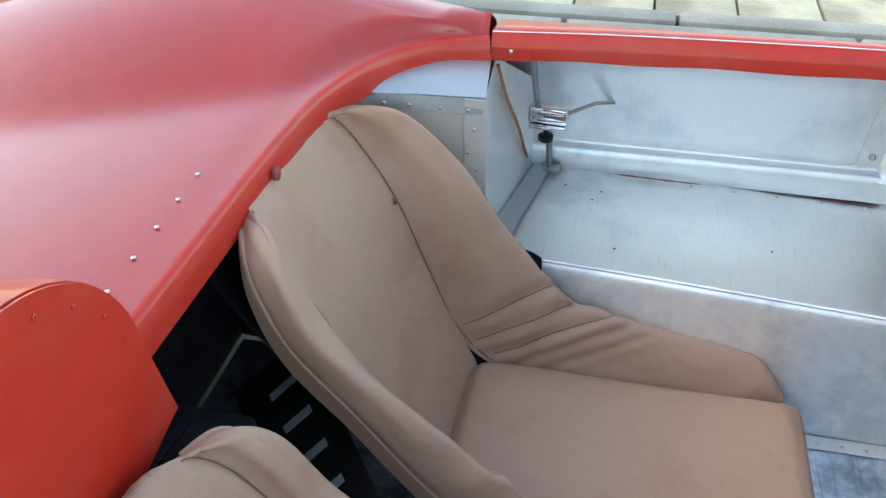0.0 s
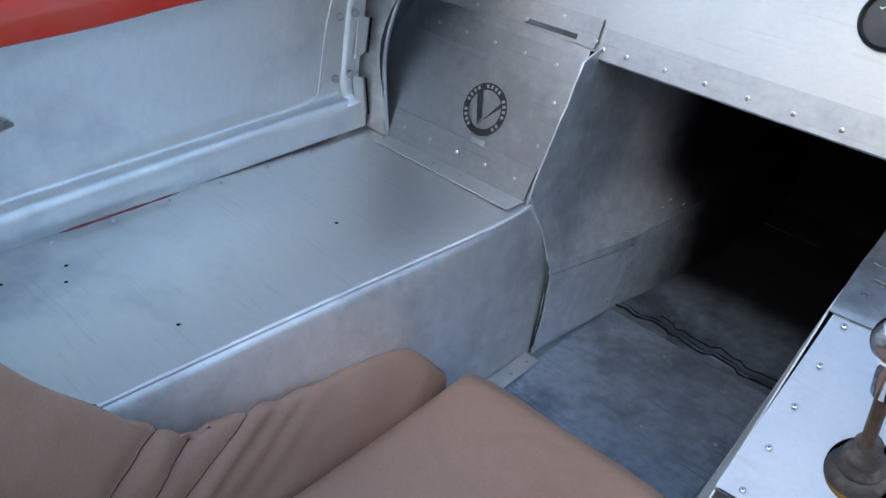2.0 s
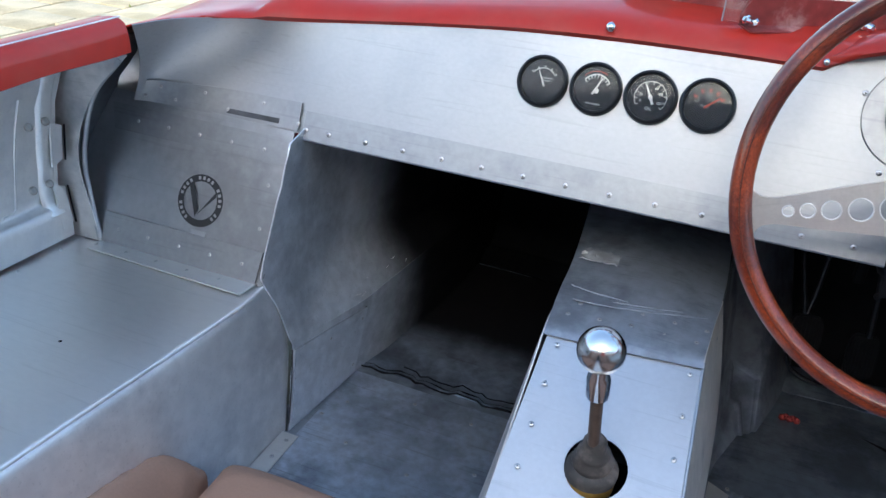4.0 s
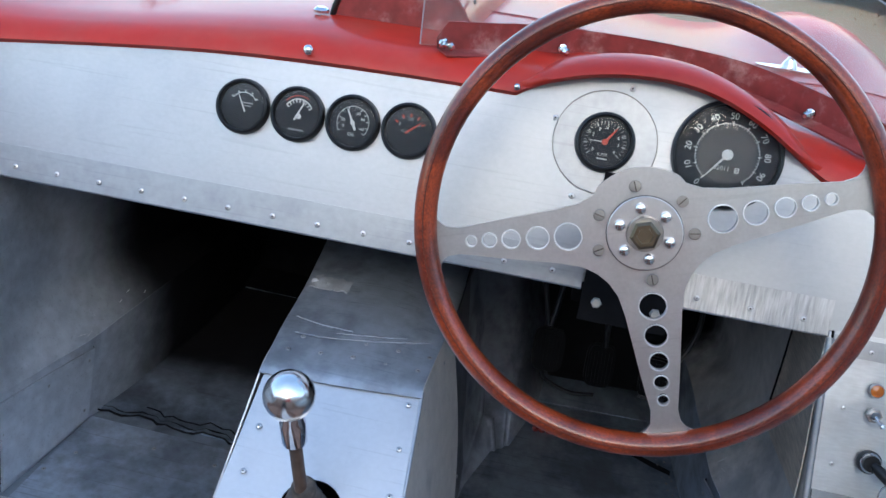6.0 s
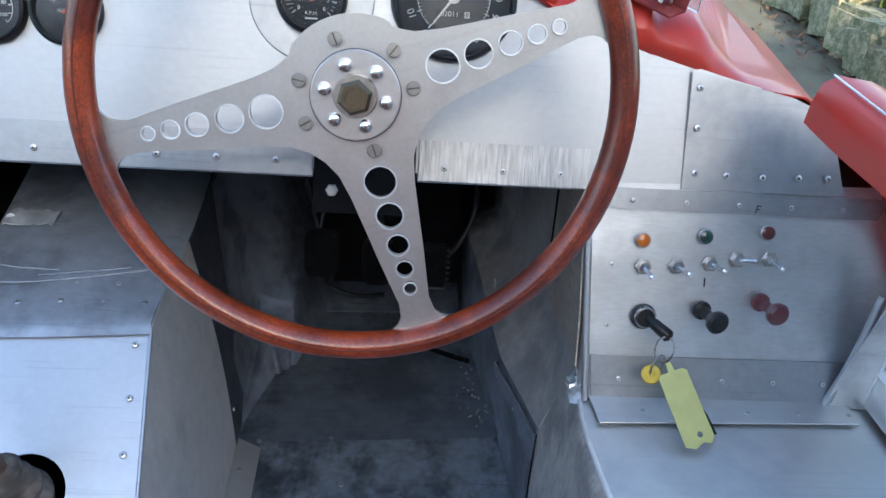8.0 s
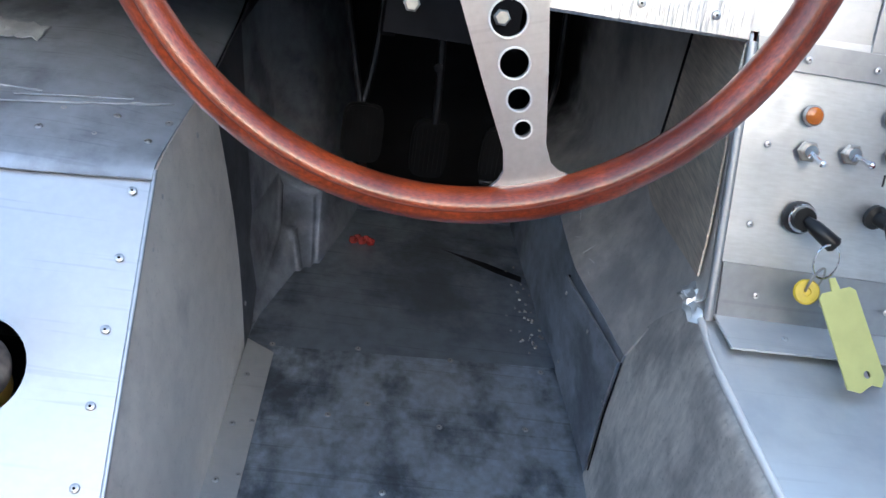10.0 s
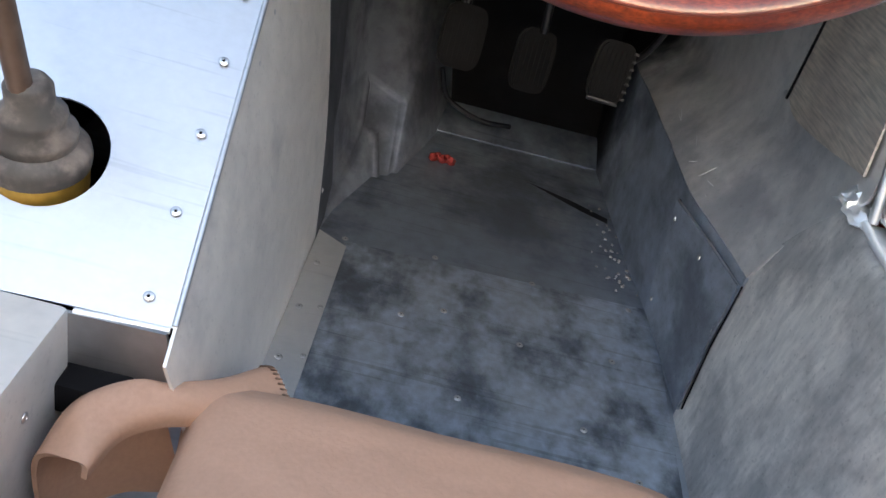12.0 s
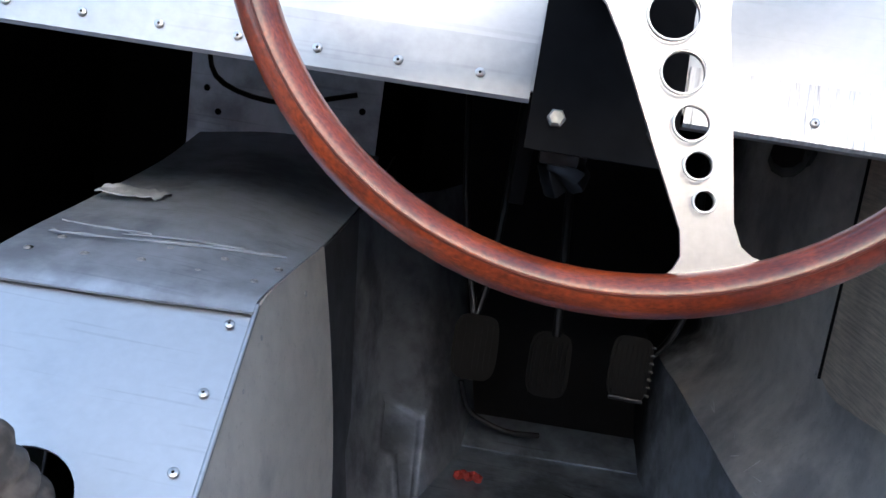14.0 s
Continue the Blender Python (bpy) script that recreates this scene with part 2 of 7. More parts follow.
LEAF = mat("green_leaf", (0.075, 0.13, 0.03), 0.5, 0.0, 20, 0.3, (0.16, 0.19, 0.05), 0.5, 3, 0.1)
LITTER = mat("fallen_leaf", (0.20, 0.085, 0.035), 0.8, 0.0, 20, 0.3, (0.12, 0.075, 0.035), 0.5, 9)
RENDER = mat("house_render", (0.55, 0.52, 0.46), 0.9, 0.0, 60, 0.08)
CARPAINT = mat("dark_grey_car_paint", (0.05, 0.055, 0.06), 0.25, 0.3, 100, 0.05, coat=0.8)


def glass(name, tint=(1, 1, 1), rough=0.0, clear=0.9, ior=1.45, haze=0.0):
    """Clear sheet: mostly straight through, with a mirror gloss on top."""
    m = bpy.data.materials.new(name)
    m.use_nodes = True
    t, k = m.node_tree, m.node_tree.links.new
    t.nodes.remove(t.nodes["Principled BSDF"])
    tr = t.nodes.new("ShaderNodeBsdfTransparent")
    tr.inputs[0].default_value = (*[c * clear for c in tint], 1)
    gl = t.nodes.new("ShaderNodeBsdfGlossy")
    gl.inputs["Roughness"].default_value = rough
    fr = t.nodes.new("ShaderNodeFresnel")
    fr.inputs[0].default_value = ior
    ms = t.nodes.new("ShaderNodeMixShader")
    k(fr.outputs[0], ms.inputs[0]), k(tr.outputs[0], ms.inputs[1]), k(gl.outputs[0], ms.inputs[2])
    df = t.nodes.new("ShaderNodeBsdfDiffuse")
    df.inputs[0].default_value = (0.8, 0.8, 0.8, 1)
    hz = t.nodes.new("ShaderNodeMixShader")
    hz.inputs[0].default_value = haze
    k(ms.outputs[0], hz.inputs[1]), k(df.outputs[0], hz.inputs[2])
    k(hz.outputs[0], t.nodes["Material Output"].inputs[0])
    return m


PERSPEX = glass("clear_perspex", (1.0, 0.97, 0.97), 0.03, 0.94, 1.36, 0.045)
PERSPEX_EDGE = mat("perspex_edge", (0.42, 0.42, 0.47), 0.3)
# the dial glass's slight white haze stands in for reflected sky
GLASS = glass("dial_glass", (1, 1, 1), 0.04, 0.97, 1.24, 0.012)


# ---- mesh tools ----
XC = -0.46                       # the car's centre line


def mx(x):
    return 2 * XC - x


def mr(x):
    """The driver's sill lies a little further out than the mirror image of the passenger's."""
    return -0.898 - x


def part(name, bm, material, parent=None, label="", smooth=True, angle=40):
    me = bpy.data.meshes.new(name)
    bmesh.ops.recalc_face_normals(bm, faces=bm.faces)
    bm.to_mesh(me)
    bm.free()
    ob = new(name, me)
    if isinstance(material, (list, tuple)):
        for mm in material:
            me.materials.append(mm)
    elif material:
        me.materials.append(material)
    if smooth:
        me.shade_smooth()
        me.set_sharp_from_angle(angle=radians(angle))
    if parent:
        ob.parent = parent
    if label:
        tagged(ob, label)
    return ob


def thing(name, label, category, group="", at=(0, 0, 0)):
    ob = new(name)
    ob.empty_display_size = 0.05
    ob.location = at
    return tagged(ob, label, category, group)


def spline(pts, n):
    """n points along a Catmull-Rom curve through pts."""
    p = np.array(pts, float)
    p = np.vstack([2 * p[0] - p[1], p, 2 * p[-1] - p[-2]])
    out = []
    for s in np.linspace(0, len(p) - 3, n):
        i = min(int(s), len(p) - 4)
        f = s - i
        a, b, c, d = p[i:i + 4]
        out.append(0.5 * (2 * b + (c - a) * f + (2 * a - 5 * b + 4 * c - d) * f * f + (3 * b - a - 3 * c + d) * f ** 3))
    return np.array(out)


def dense(rows, nu, nv):
    """A control grid made fine by curves both ways."""
    a = np.array([spline(r, nv) for r in rows])
    return np.array([spline(a[:, j], nu) for j in range(nv)]).transpose(1, 0, 2)


def grid_bm(rows, thick=0.0, bm=None):
    """A sheet through a grid of points, with a thickness."""
    bm = bm or bmesh.new()
    rows = np.array([[tuple(p) for p in r] for r in rows], float)
    nu, nv = rows.shape[:2]
    layers = [rows]
    if thick:
        du, dv = np.gradient(rows, axis=0), np.gradient(rows, axis=1)
        nn = np.cross(du, dv)
        nn /= np.linalg.norm(nn, axis=2, keepdims=True) + 1e-12
        layers = [rows + nn * thick / 2, rows - nn * thick / 2]
    vs = [[[bm.verts.new(p) for p in r] for r in lay] for lay in layers]
    for v in vs:
        for i in range(nu - 1):
            for j in range(nv - 1):
                bm.faces.new((v[i][j], v[i + 1][j], v[i + 1][j + 1], v[i][j + 1]))
    if thick:
        a, b = vs
        ring = [(i, 0) for i in range(nu)] + [(nu - 1, j) for j in range(1, nv)] + [(i, nv - 1) for i in range(nu - 2, -1, -1)] + [(0, j) for j in range(nv - 2, 0, -1)]
        for (i, j), (k, m) in zip(ring, ring[1:] + ring[:1]):
            bm.faces.new((a[i][j], a[k][m], b[k][m], b[i][j]))
    return bm


def sheet(name, rows, material, parent, thick=0.002, label="", angle=40):
    return part(name, grid_bm(rows, thick), material, parent, label, True, angle)


def plate_bm(loop, thick, holes=(), bm=None):
    """A flat plate from an outline (3D points in a plane), with holes cut through."""
    bm = bm or bmesh.new()
    edges = []
    for lp in (loop, *holes):
        vs = [bm.verts.new(p) for p in lp]
        edges += [bm.edges.new((vs[i], vs[(i + 1) % len(vs)])) for i in range(len(vs))]
    got = bmesh.ops.triangle_fill(bm, use_beauty=True, use_dissolve=False, edges=edges)
    faces = [f for f in got["geom"] if isinstance(f, bmesh.types.BMFace)]
    if thick:
        n = faces[0].normal.copy()
        ext = bmesh.ops.extrude_face_region(bm, geom=faces)
        bmesh.ops.translate(bm, vec=n * thick, verts=[g for g in ext["geom"] if isinstance(g, bmesh.types.BMVert)])
    return bm


def plate(name, loop, material, parent, thick=0.002, holes=(), label=""):
    return part(name, plate_bm(loop, thick, holes), material, parent, label, True, 30)


def circle(c, u, v, r, n=24, a0=0.0):
    c, u, v = Vector(c), Vector(u), Vector(v)
    return [c + r * math.cos(a0 + 2 * math.pi * i / n) * u + r * math.sin(a0 + 2 * math.pi * i / n) * v for i in range(n)]


def tube_bm(path, radius, n=10, bm=None, closed=False, ends=True):
    """A round bar along a path; radius may be one number or one for each point."""
    bm = bm or bmesh.new()
    p = [Vector(q) for q in path]
    rad = radius if isinstance(radius, (list, tuple)) else [radius] * len(p)
    rings, side = [], None
    for i, q in enumerate(p):
        a, b = (p[i - 1], p[(i + 1) % len(p)]) if closed else (p[max(i - 1, 0)], p[min(i + 1, len(p) - 1)])
        d = (b - a).normalized()
        if side is None:
            side = d.orthogonal().normalized()
        side = (side - d * side.dot(d)).normalized()
        up = d.cross(side)
        rings.append([bm.verts.new(q + rad[i] * (math.cos(2 * math.pi * j / n) * side + math.sin(2 * math.pi * j / n) * up)) for j in range(n)])
    m = len(rings)
    for i in range(m if closed else m - 1):
        r, s = rings[i], rings[(i + 1) % m]
        for j in range(n):
            bm.faces.new((r[j], r[(j + 1) % n], s[(j + 1) % n], s[j]))
    if ends and not closed:
        bm.faces.new(rings[0]), bm.faces.new(rings[-1])
    return bm


def tube(name, path, radius, material, parent, n=10, closed=False, label=""):
    return part(name, tube_bm(path, radius, n, None, closed), material, parent, label, True, 50)


def lathe_bm(profile, n=24, m=None, bm=None):
    """A turned piece: profile of (radius, height), turned about z, laid at the pose m."""
    bm = bm or bmesh.new()
    m = m or Matrix()
    rings = []
    for r, h in profile:
        if r <= 1e-6:
            rings.append([bm.verts.new(m @ Vector((0, 0, h)))])
        else:
            rings.append([bm.verts.new(m @ Vector((r * math.cos(2 * math.pi * j / n), r * math.sin(2 * math.pi * j / n), h))) for j in range(n)])
    for a, b in zip(rings, rings[1:]):
        for j in range(n):
            q = [a[j % len(a)], a[(j + 1) % len(a)], b[(j + 1) % len(b)], b[j % len(b)]]
            q = [w for i, w in enumerate(q) if w not in q[:i]]
            if len(q) > 2:
                bm.faces.new(q)
    for r in (rings[0], rings[-1]):
        if len(r) > 2:
            bm.faces.new(r)
    return bm


def lathe(name, profile, m, material, parent, n=24, label="", angle=35):
    return part(name, lathe_bm(profile, n, m), material, parent, label, True, angle)


def box_bm(size, m=None, bevel=0.0, bm=None):
    own = bmesh.new()
    bmesh.ops.create_cube(own, size=1)
    bmesh.ops.scale(own, vec=size, verts=own.verts)
    if bevel:
        bmesh.ops.bevel(own, geom=own.edges[:], offset=bevel, segments=2, affect="EDGES", profile=0.5)
    bmesh.ops.transform(own, matrix=m or Matrix(), verts=own.verts)
    return own


def box(name, size, m, material, parent, bevel=0.002, label=""):
    return part(name, box_bm(size, m, bevel), material, parent, label, True, 35)


def facing(at, normal, up=(0, 0, 1)):
    """A pose at a place whose z looks along normal, with y as near up as it can be."""
    z = Vector(normal).normalized()
    x = (Vector(up) if abs(z.dot(Vector(up))) < 0.999 else Vector((0, 1, 0))).cross(z).normalized()
    y = z.cross(x)
    return Matrix.Translation(at) @ Matrix((x, y, z)).transposed().to_4x4()


def mesh_of(bm, material, angle=40):
    me = bpy.data.meshes.new("piece")
    bmesh.ops.recalc_face_normals(bm, faces=bm.faces)
    bm.to_mesh(me)
    bm.free()
    me.materials.append(material)
    me.shade_smooth()
    me.set_sharp_from_angle(angle=radians(angle))
    return me


RIVET_ALU = mat("rivet_alu", (0.66, 0.66, 0.66), 0.34, 0.95, 200, 0.1)


def rivet_mesh(profile, n, bore):
    """A blind rivet: domed ring, with the dark end of its broken stem in the middle."""
    me = mesh_of(lathe_bm(profile, n), RIVET_ALU)
    me.materials.append(BLACK_MATT)
    for f in me.polygons:
        if math.hypot(f.center.x, f.center.y) < bore and f.center.z > 0:
            f.material_index = 1
    return me


RIVET = rivet_mesh([(0.0030, 0), (0.0029, 0.0004), (0.0023, 0.0008), (0.0010, 0.0010), (0.0008, 0.0005), (0, 0.0004)], 12, 0.0008)
RIVET_S = rivet_mesh([(0.0024, 0), (0.0023, 0.0005), (0.0016, 0.0009), (0.0008, 0.0010), (0.0006, 0.0005), (0, 0.0004)], 10, 0.0006)


def rivet(at, normal, parent, mesh=None):
    ob = new("rivet", mesh or RIVET)
    ob.parent = parent
    ob.matrix_local = facing(at, normal)
    return ob


def rivets(a, b, n, normal, parent, mesh=None):
    a, b = Vector(a), Vector(b)
    for i in range(n):
        rivet(a.lerp(b, i / max(n - 1, 1)), normal, parent, mesh)


def writing(text, size, m, material, name="lettering", parent=None, align="CENTER"):
    """Flat letters in the built-in font, as a mesh."""
    cu = bpy.data.curves.new(name, "FONT")
    cu.body, cu.size, cu.align_x, cu.align_y = text, size, align, "CENTER"
    tmp = bpy.data.objects.new("tmp", cu)
    scene.collection.objects.link(tmp)
    me = bpy.data.meshes.new_from_object(tmp)
    bpy.data.objects.remove(tmp)
    me.materials.clear()
    me.materials.append(material)
    me.transform(m)
    ob = new(name, me)
    ob.parent = parent
    return ob


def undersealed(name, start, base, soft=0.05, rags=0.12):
    """Sheet metal going black beyond a ragged edge at y = start: shade painted into its colour."""
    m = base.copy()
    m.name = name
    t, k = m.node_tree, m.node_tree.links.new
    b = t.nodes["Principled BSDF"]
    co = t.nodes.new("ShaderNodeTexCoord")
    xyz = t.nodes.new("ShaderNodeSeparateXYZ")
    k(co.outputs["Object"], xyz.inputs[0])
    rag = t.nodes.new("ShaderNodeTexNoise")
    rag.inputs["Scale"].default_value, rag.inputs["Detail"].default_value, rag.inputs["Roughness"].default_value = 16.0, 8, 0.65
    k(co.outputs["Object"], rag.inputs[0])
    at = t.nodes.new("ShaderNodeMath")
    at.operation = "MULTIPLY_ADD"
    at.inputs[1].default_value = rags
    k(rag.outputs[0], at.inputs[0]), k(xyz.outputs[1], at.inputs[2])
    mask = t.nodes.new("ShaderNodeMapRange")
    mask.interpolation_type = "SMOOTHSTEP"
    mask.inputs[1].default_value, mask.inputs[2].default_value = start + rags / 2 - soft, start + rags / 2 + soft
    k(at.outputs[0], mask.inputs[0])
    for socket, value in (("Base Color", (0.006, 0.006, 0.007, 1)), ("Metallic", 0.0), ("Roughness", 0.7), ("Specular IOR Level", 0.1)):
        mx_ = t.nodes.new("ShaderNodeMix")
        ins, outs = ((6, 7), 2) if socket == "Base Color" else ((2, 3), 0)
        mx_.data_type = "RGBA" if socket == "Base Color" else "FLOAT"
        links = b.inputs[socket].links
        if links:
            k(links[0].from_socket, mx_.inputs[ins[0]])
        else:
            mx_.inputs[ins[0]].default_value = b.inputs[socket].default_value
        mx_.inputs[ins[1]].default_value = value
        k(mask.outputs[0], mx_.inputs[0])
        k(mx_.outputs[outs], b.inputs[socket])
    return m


# ---- the car: floor, tunnel, sills ----
car = thing("sports_car", "open red racing sports car with bare aluminium cockpit", "car")
FLOOR = 0.15


def dash_y(z):
    return 0.675 + 0.386 * (z - 0.575)


DASH_N = Vector((0, -1, 0.386)).normalized()

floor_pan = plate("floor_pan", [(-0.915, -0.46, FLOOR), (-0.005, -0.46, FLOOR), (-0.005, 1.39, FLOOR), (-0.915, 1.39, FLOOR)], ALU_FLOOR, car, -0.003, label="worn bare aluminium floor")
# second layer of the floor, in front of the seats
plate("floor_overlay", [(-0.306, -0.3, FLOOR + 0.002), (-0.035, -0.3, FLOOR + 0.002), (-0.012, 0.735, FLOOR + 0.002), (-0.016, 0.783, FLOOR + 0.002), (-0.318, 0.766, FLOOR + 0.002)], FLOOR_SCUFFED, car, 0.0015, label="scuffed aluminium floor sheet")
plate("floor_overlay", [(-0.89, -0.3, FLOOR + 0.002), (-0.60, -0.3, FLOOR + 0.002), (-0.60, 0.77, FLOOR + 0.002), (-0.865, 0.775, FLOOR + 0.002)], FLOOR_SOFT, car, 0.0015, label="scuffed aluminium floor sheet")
# the frayed joint where the toe panel meets the passenger floor
random.seed(4)
edge = [(-0.87 + 0.265 * i / 24, 0.795 - 0.012 * i / 24 + random.uniform(-0.006, 0.006), FLOOR + 0.004) for i in range(25)]
tube("torn_floor_joint", edge, [0.0012 + 0.0022 * abs(noise.noise(Vector((i * 0.6, 2, 0)))) for i in range(25)], BLACK_MATT, car, 5, label="torn black sealing joint in the floor")
tube("joint_ridge", [(x, y + 0.010 + 0.004 * noise.noise(Vector((i * 0.4, 5, 0))), z - 0.001) for i, (x, y, z) in enumerate(edge)], [0.0003 + 0.0022 * abs(noise.noise(Vector((i * 0.9, 9, 0)))) for i in range(25)], FOOT_BLACK, car, 6, label="cracked dark sealant along the floor joint")
tube("torn_floor_joint", [(x, y + 0.022 + 0.006 * noise.noise(Vector((i * 0.5, 3, 0))), z - 0.002) for i, (x, y, z) in enumerate(edge[6:])], 0.0014, BLACK_MATT, car, 5, label="torn black sealing joint in the floor")
# the toe panel blackens forward: footwell shade painted into its colour
plate("toe_floor", [(-0.87, 0.797, FLOOR + 0.0022), (-0.585, 0.787, FLOOR + 0.0022), (-0.585, 1.20, FLOOR + 0.0022), (-0.87, 1.20, FLOOR + 0.0022)], undersealed("sprayed_toe_floor", 0.88, FLOOR_FRONT, 0.09, 0.05), car, 0.0015, label="toe panel in the passenger footwell, its shade painted in")
plate("front_floor", [(-0.336, 0.764, FLOOR + 0.0006), (-0.012, 0.770, FLOOR + 0.0006), (-0.04, 1.06, FLOOR + 0.0006), (-0.30, 1.05, FLOOR + 0.0006)], FLOOR_FRONT, car, 0.0012, label="dark aluminium floor below the pedals")
# kick strips, toe boards and firewall; the black ones paint in the deep shade
for f, deep in ((lambda x: x, 0.0), (mx, 0.16)):
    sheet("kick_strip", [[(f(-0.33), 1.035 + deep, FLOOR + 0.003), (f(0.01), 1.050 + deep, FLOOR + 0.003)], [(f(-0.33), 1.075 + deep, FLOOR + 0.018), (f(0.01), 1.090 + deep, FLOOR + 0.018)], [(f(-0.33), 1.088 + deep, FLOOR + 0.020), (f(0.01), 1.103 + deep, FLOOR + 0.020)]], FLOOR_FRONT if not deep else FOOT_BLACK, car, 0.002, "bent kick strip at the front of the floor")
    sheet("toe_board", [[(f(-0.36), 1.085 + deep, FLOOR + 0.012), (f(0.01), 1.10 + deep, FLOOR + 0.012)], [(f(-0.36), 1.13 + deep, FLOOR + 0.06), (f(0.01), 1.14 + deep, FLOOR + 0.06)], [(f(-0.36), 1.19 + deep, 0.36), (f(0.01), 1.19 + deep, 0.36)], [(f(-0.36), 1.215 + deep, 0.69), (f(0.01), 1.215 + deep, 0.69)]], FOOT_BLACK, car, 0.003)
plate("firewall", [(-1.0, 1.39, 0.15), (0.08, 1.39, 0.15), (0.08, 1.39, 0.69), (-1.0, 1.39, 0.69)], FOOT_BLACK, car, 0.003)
plate("scuttle_panel", [(-0.62, 1.10, 0.42), (-0.40, 1.10, 0.42), (-0.40, 1.10, 0.66), (-0.62, 1.10, 0.66)], ALU_HOOD, car, 0.002, label="dull aluminium panel with drilled holes behind the dashboard")

tunnel = plate("transmission_tunnel", [(-0.548, 0.6225, 0.4105), (-0.3790, 0.637, 0.4135), (-0.3628, 0.453, 0.2900), (-0.556, 0.447, 0.288)], ALU_PLATE, car, 0.0025,
               holes=[circle((-0.457, 0.5145, 0.3338), (1, 0, 0), Vector((0.0, 0.82, 0.572)), 0.0325, 32)], label="bright aluminium tunnel cover with round gear lever hole")
tn = Vector((0, -0.572, 0.82))
for i in range(5):
    t = i / 4
    rivet(Vector((-0.3895, 0.623, 0.4035)).lerp(Vector((-0.380, 0.464, 0.2960)), t) + tn * 0.0028, tn, tunnel)
    rivet(Vector((-0.5335, 0.611, 0.4035)).lerp(Vector((-0.5335, 0.455, 0.2935)), t) + tn * 0.0028, tn, tunnel)
hood_rows = [[(-0.5525, 0.616, 0.4098), (-0.46, 0.622, 0.4103), (-0.3785, 0.629, 0.4117)],
             [(-0.5530, 0.632, 0.4148), (-0.46, 0.638, 0.418), (-0.3790, 0.645, 0.4170)],
             [(-0.558, 0.70, 0.421), (-0.46, 0.70, 0.428), (-0.3770, 0.70, 0.420)],
             [(-0.562, 0.79, 0.428), (-0.46, 0.79, 0.438), (-0.3735, 0.79, 0.424)],
             [(-0.580, 0.95, 0.436), (-0.47, 0.95, 0.448), (-0.378, 0.95, 0.432)],
             [(-0.605, 1.10, 0.448), (-0.50, 1.10, 0.462), (-0.395, 1.10, 0.452)]]
hood = sheet("tunnel_hood", dense(hood_rows, 20, 12), ALU_HOOD, car, 0.002, "dull aluminium front tunnel cover with cracked sealant")
for k, y, z in ((0, 0.655, 0.4185), (1, 0.68, 0.4215)):
    for i in range(5):
        rivet((-0.535 + 0.036 * i + 0.008 * k, y + 0.0025 * i, z + 0.0045 - abs(i - 2) * 0.0016), (0, -0.1, 1), hood, RIVET)
for k, pts in enumerate(([(-0.538, 0.682), (-0.497, 0.680), (-0.437, 0.694), (-0.386, 0.718)], [(-0.548, 0.716), (-0.515, 0.706), (-0.475, 0.700)], [(-0.492, 0.692), (-0.455, 0.697), (-0.415, 0.712)], [(-0.556, 0.735), (-0.535, 0.728), (-0.522, 0.722)])):
    line = spline([(x, y, float(np.interp(x, [-0.56, -0.46, -0.365], [0.4225, 0.4295, 0.4215])) + 0.0012) for x, y in pts], 26)
    tube("sealant_line", [(x, y + 0.0016 * noise.noise(Vector((i * 0.7, k, 0))), z) for i, (x, y, z) in enumerate(line)], [0.0004 + (0.0013 if k == 0 else 0.0008) * abs(noise.noise(Vector((i * 0.45, k * 3.1, 7)))) * 2 for i in range(26)], SEAL_GREY, hood, 6, label="pale cracked sealant line")
tape = [[Vector((-0.552 + 0.048 * u, 0.766 + 0.030 * v + 0.006 * noise.noise(Vector((9 * u, 4 * v, 1))), 0.4372 + 0.006 * abs(noise.noise(Vector((5 * u, 7 * v, 3)))))) for v in np.linspace(0, 1, 9)] for u in np.linspace(0, 1, 14)]
bm = grid_bm(tape, 0.0008)
part("torn_tape", bm, SEALANT, hood, "crumpled scrap of silver tape")


def tunnel_side(x0, x1, sgn, front):
    """The side of the tunnel from its top edge to the floor: a rear part with a slight belly, and a front part beyond an upright ridge."""
    if sgn > 0:      # the driver's side of the tunnel narrows towards the front
        x0 = lambda y: float(np.interp(y, [0.436, 0.54, 0.638, 0.70, 0.80, 0.95, 1.15], [-0.3610, -0.3695, -0.3785, -0.3775, -0.3720, -0.374, -0.385]))
    else:
        x0 = lambda y, c=x0: c + 0.004 * (y > 0.9)
    rear = [(y, z, x0(y)) for y, z in ((0.436, 0.279), (0.52, 0.336), (0.60, 0.390), (0.640, 0.4135), (0.70, 0.4190), (0.772, 0.4225))]
    ahead_ = [(y, z, x0(y)) for y, z in ((0.772, 0.4225), (0.80, 0.424), (0.86, 0.427), (0.95, 0.432), (1.15, 0.45))]
    rows = []
    for y, zt, xt in (ahead_ if front else rear):
        lean = -0.014 * float(np.interp(y, [0.436, 0.772, 1.0], [0.0, 1.0, 0.3]))
        xb = x1
        rows.append([(xt + (xb - xt) * f + sgn * (0.006 if not front else 0.0) * math.sin(math.pi * f), y + lean * f, zt + (FLOOR - zt) * f) for f in (0, 0.25, 0.5, 0.75, 1)])
    return dense(rows, 22, 12)


side_r = sheet("tunnel_side", tunnel_side(-0.3655, -0.336, 1, False), ALU_WALL, car, 0.002, "stained aluminium tunnel side")
sheet("tunnel_side", tunnel_side(-0.5545, -0.585, -1, False), ALU_WALL, car, 0.002, "stained aluminium tunnel side")
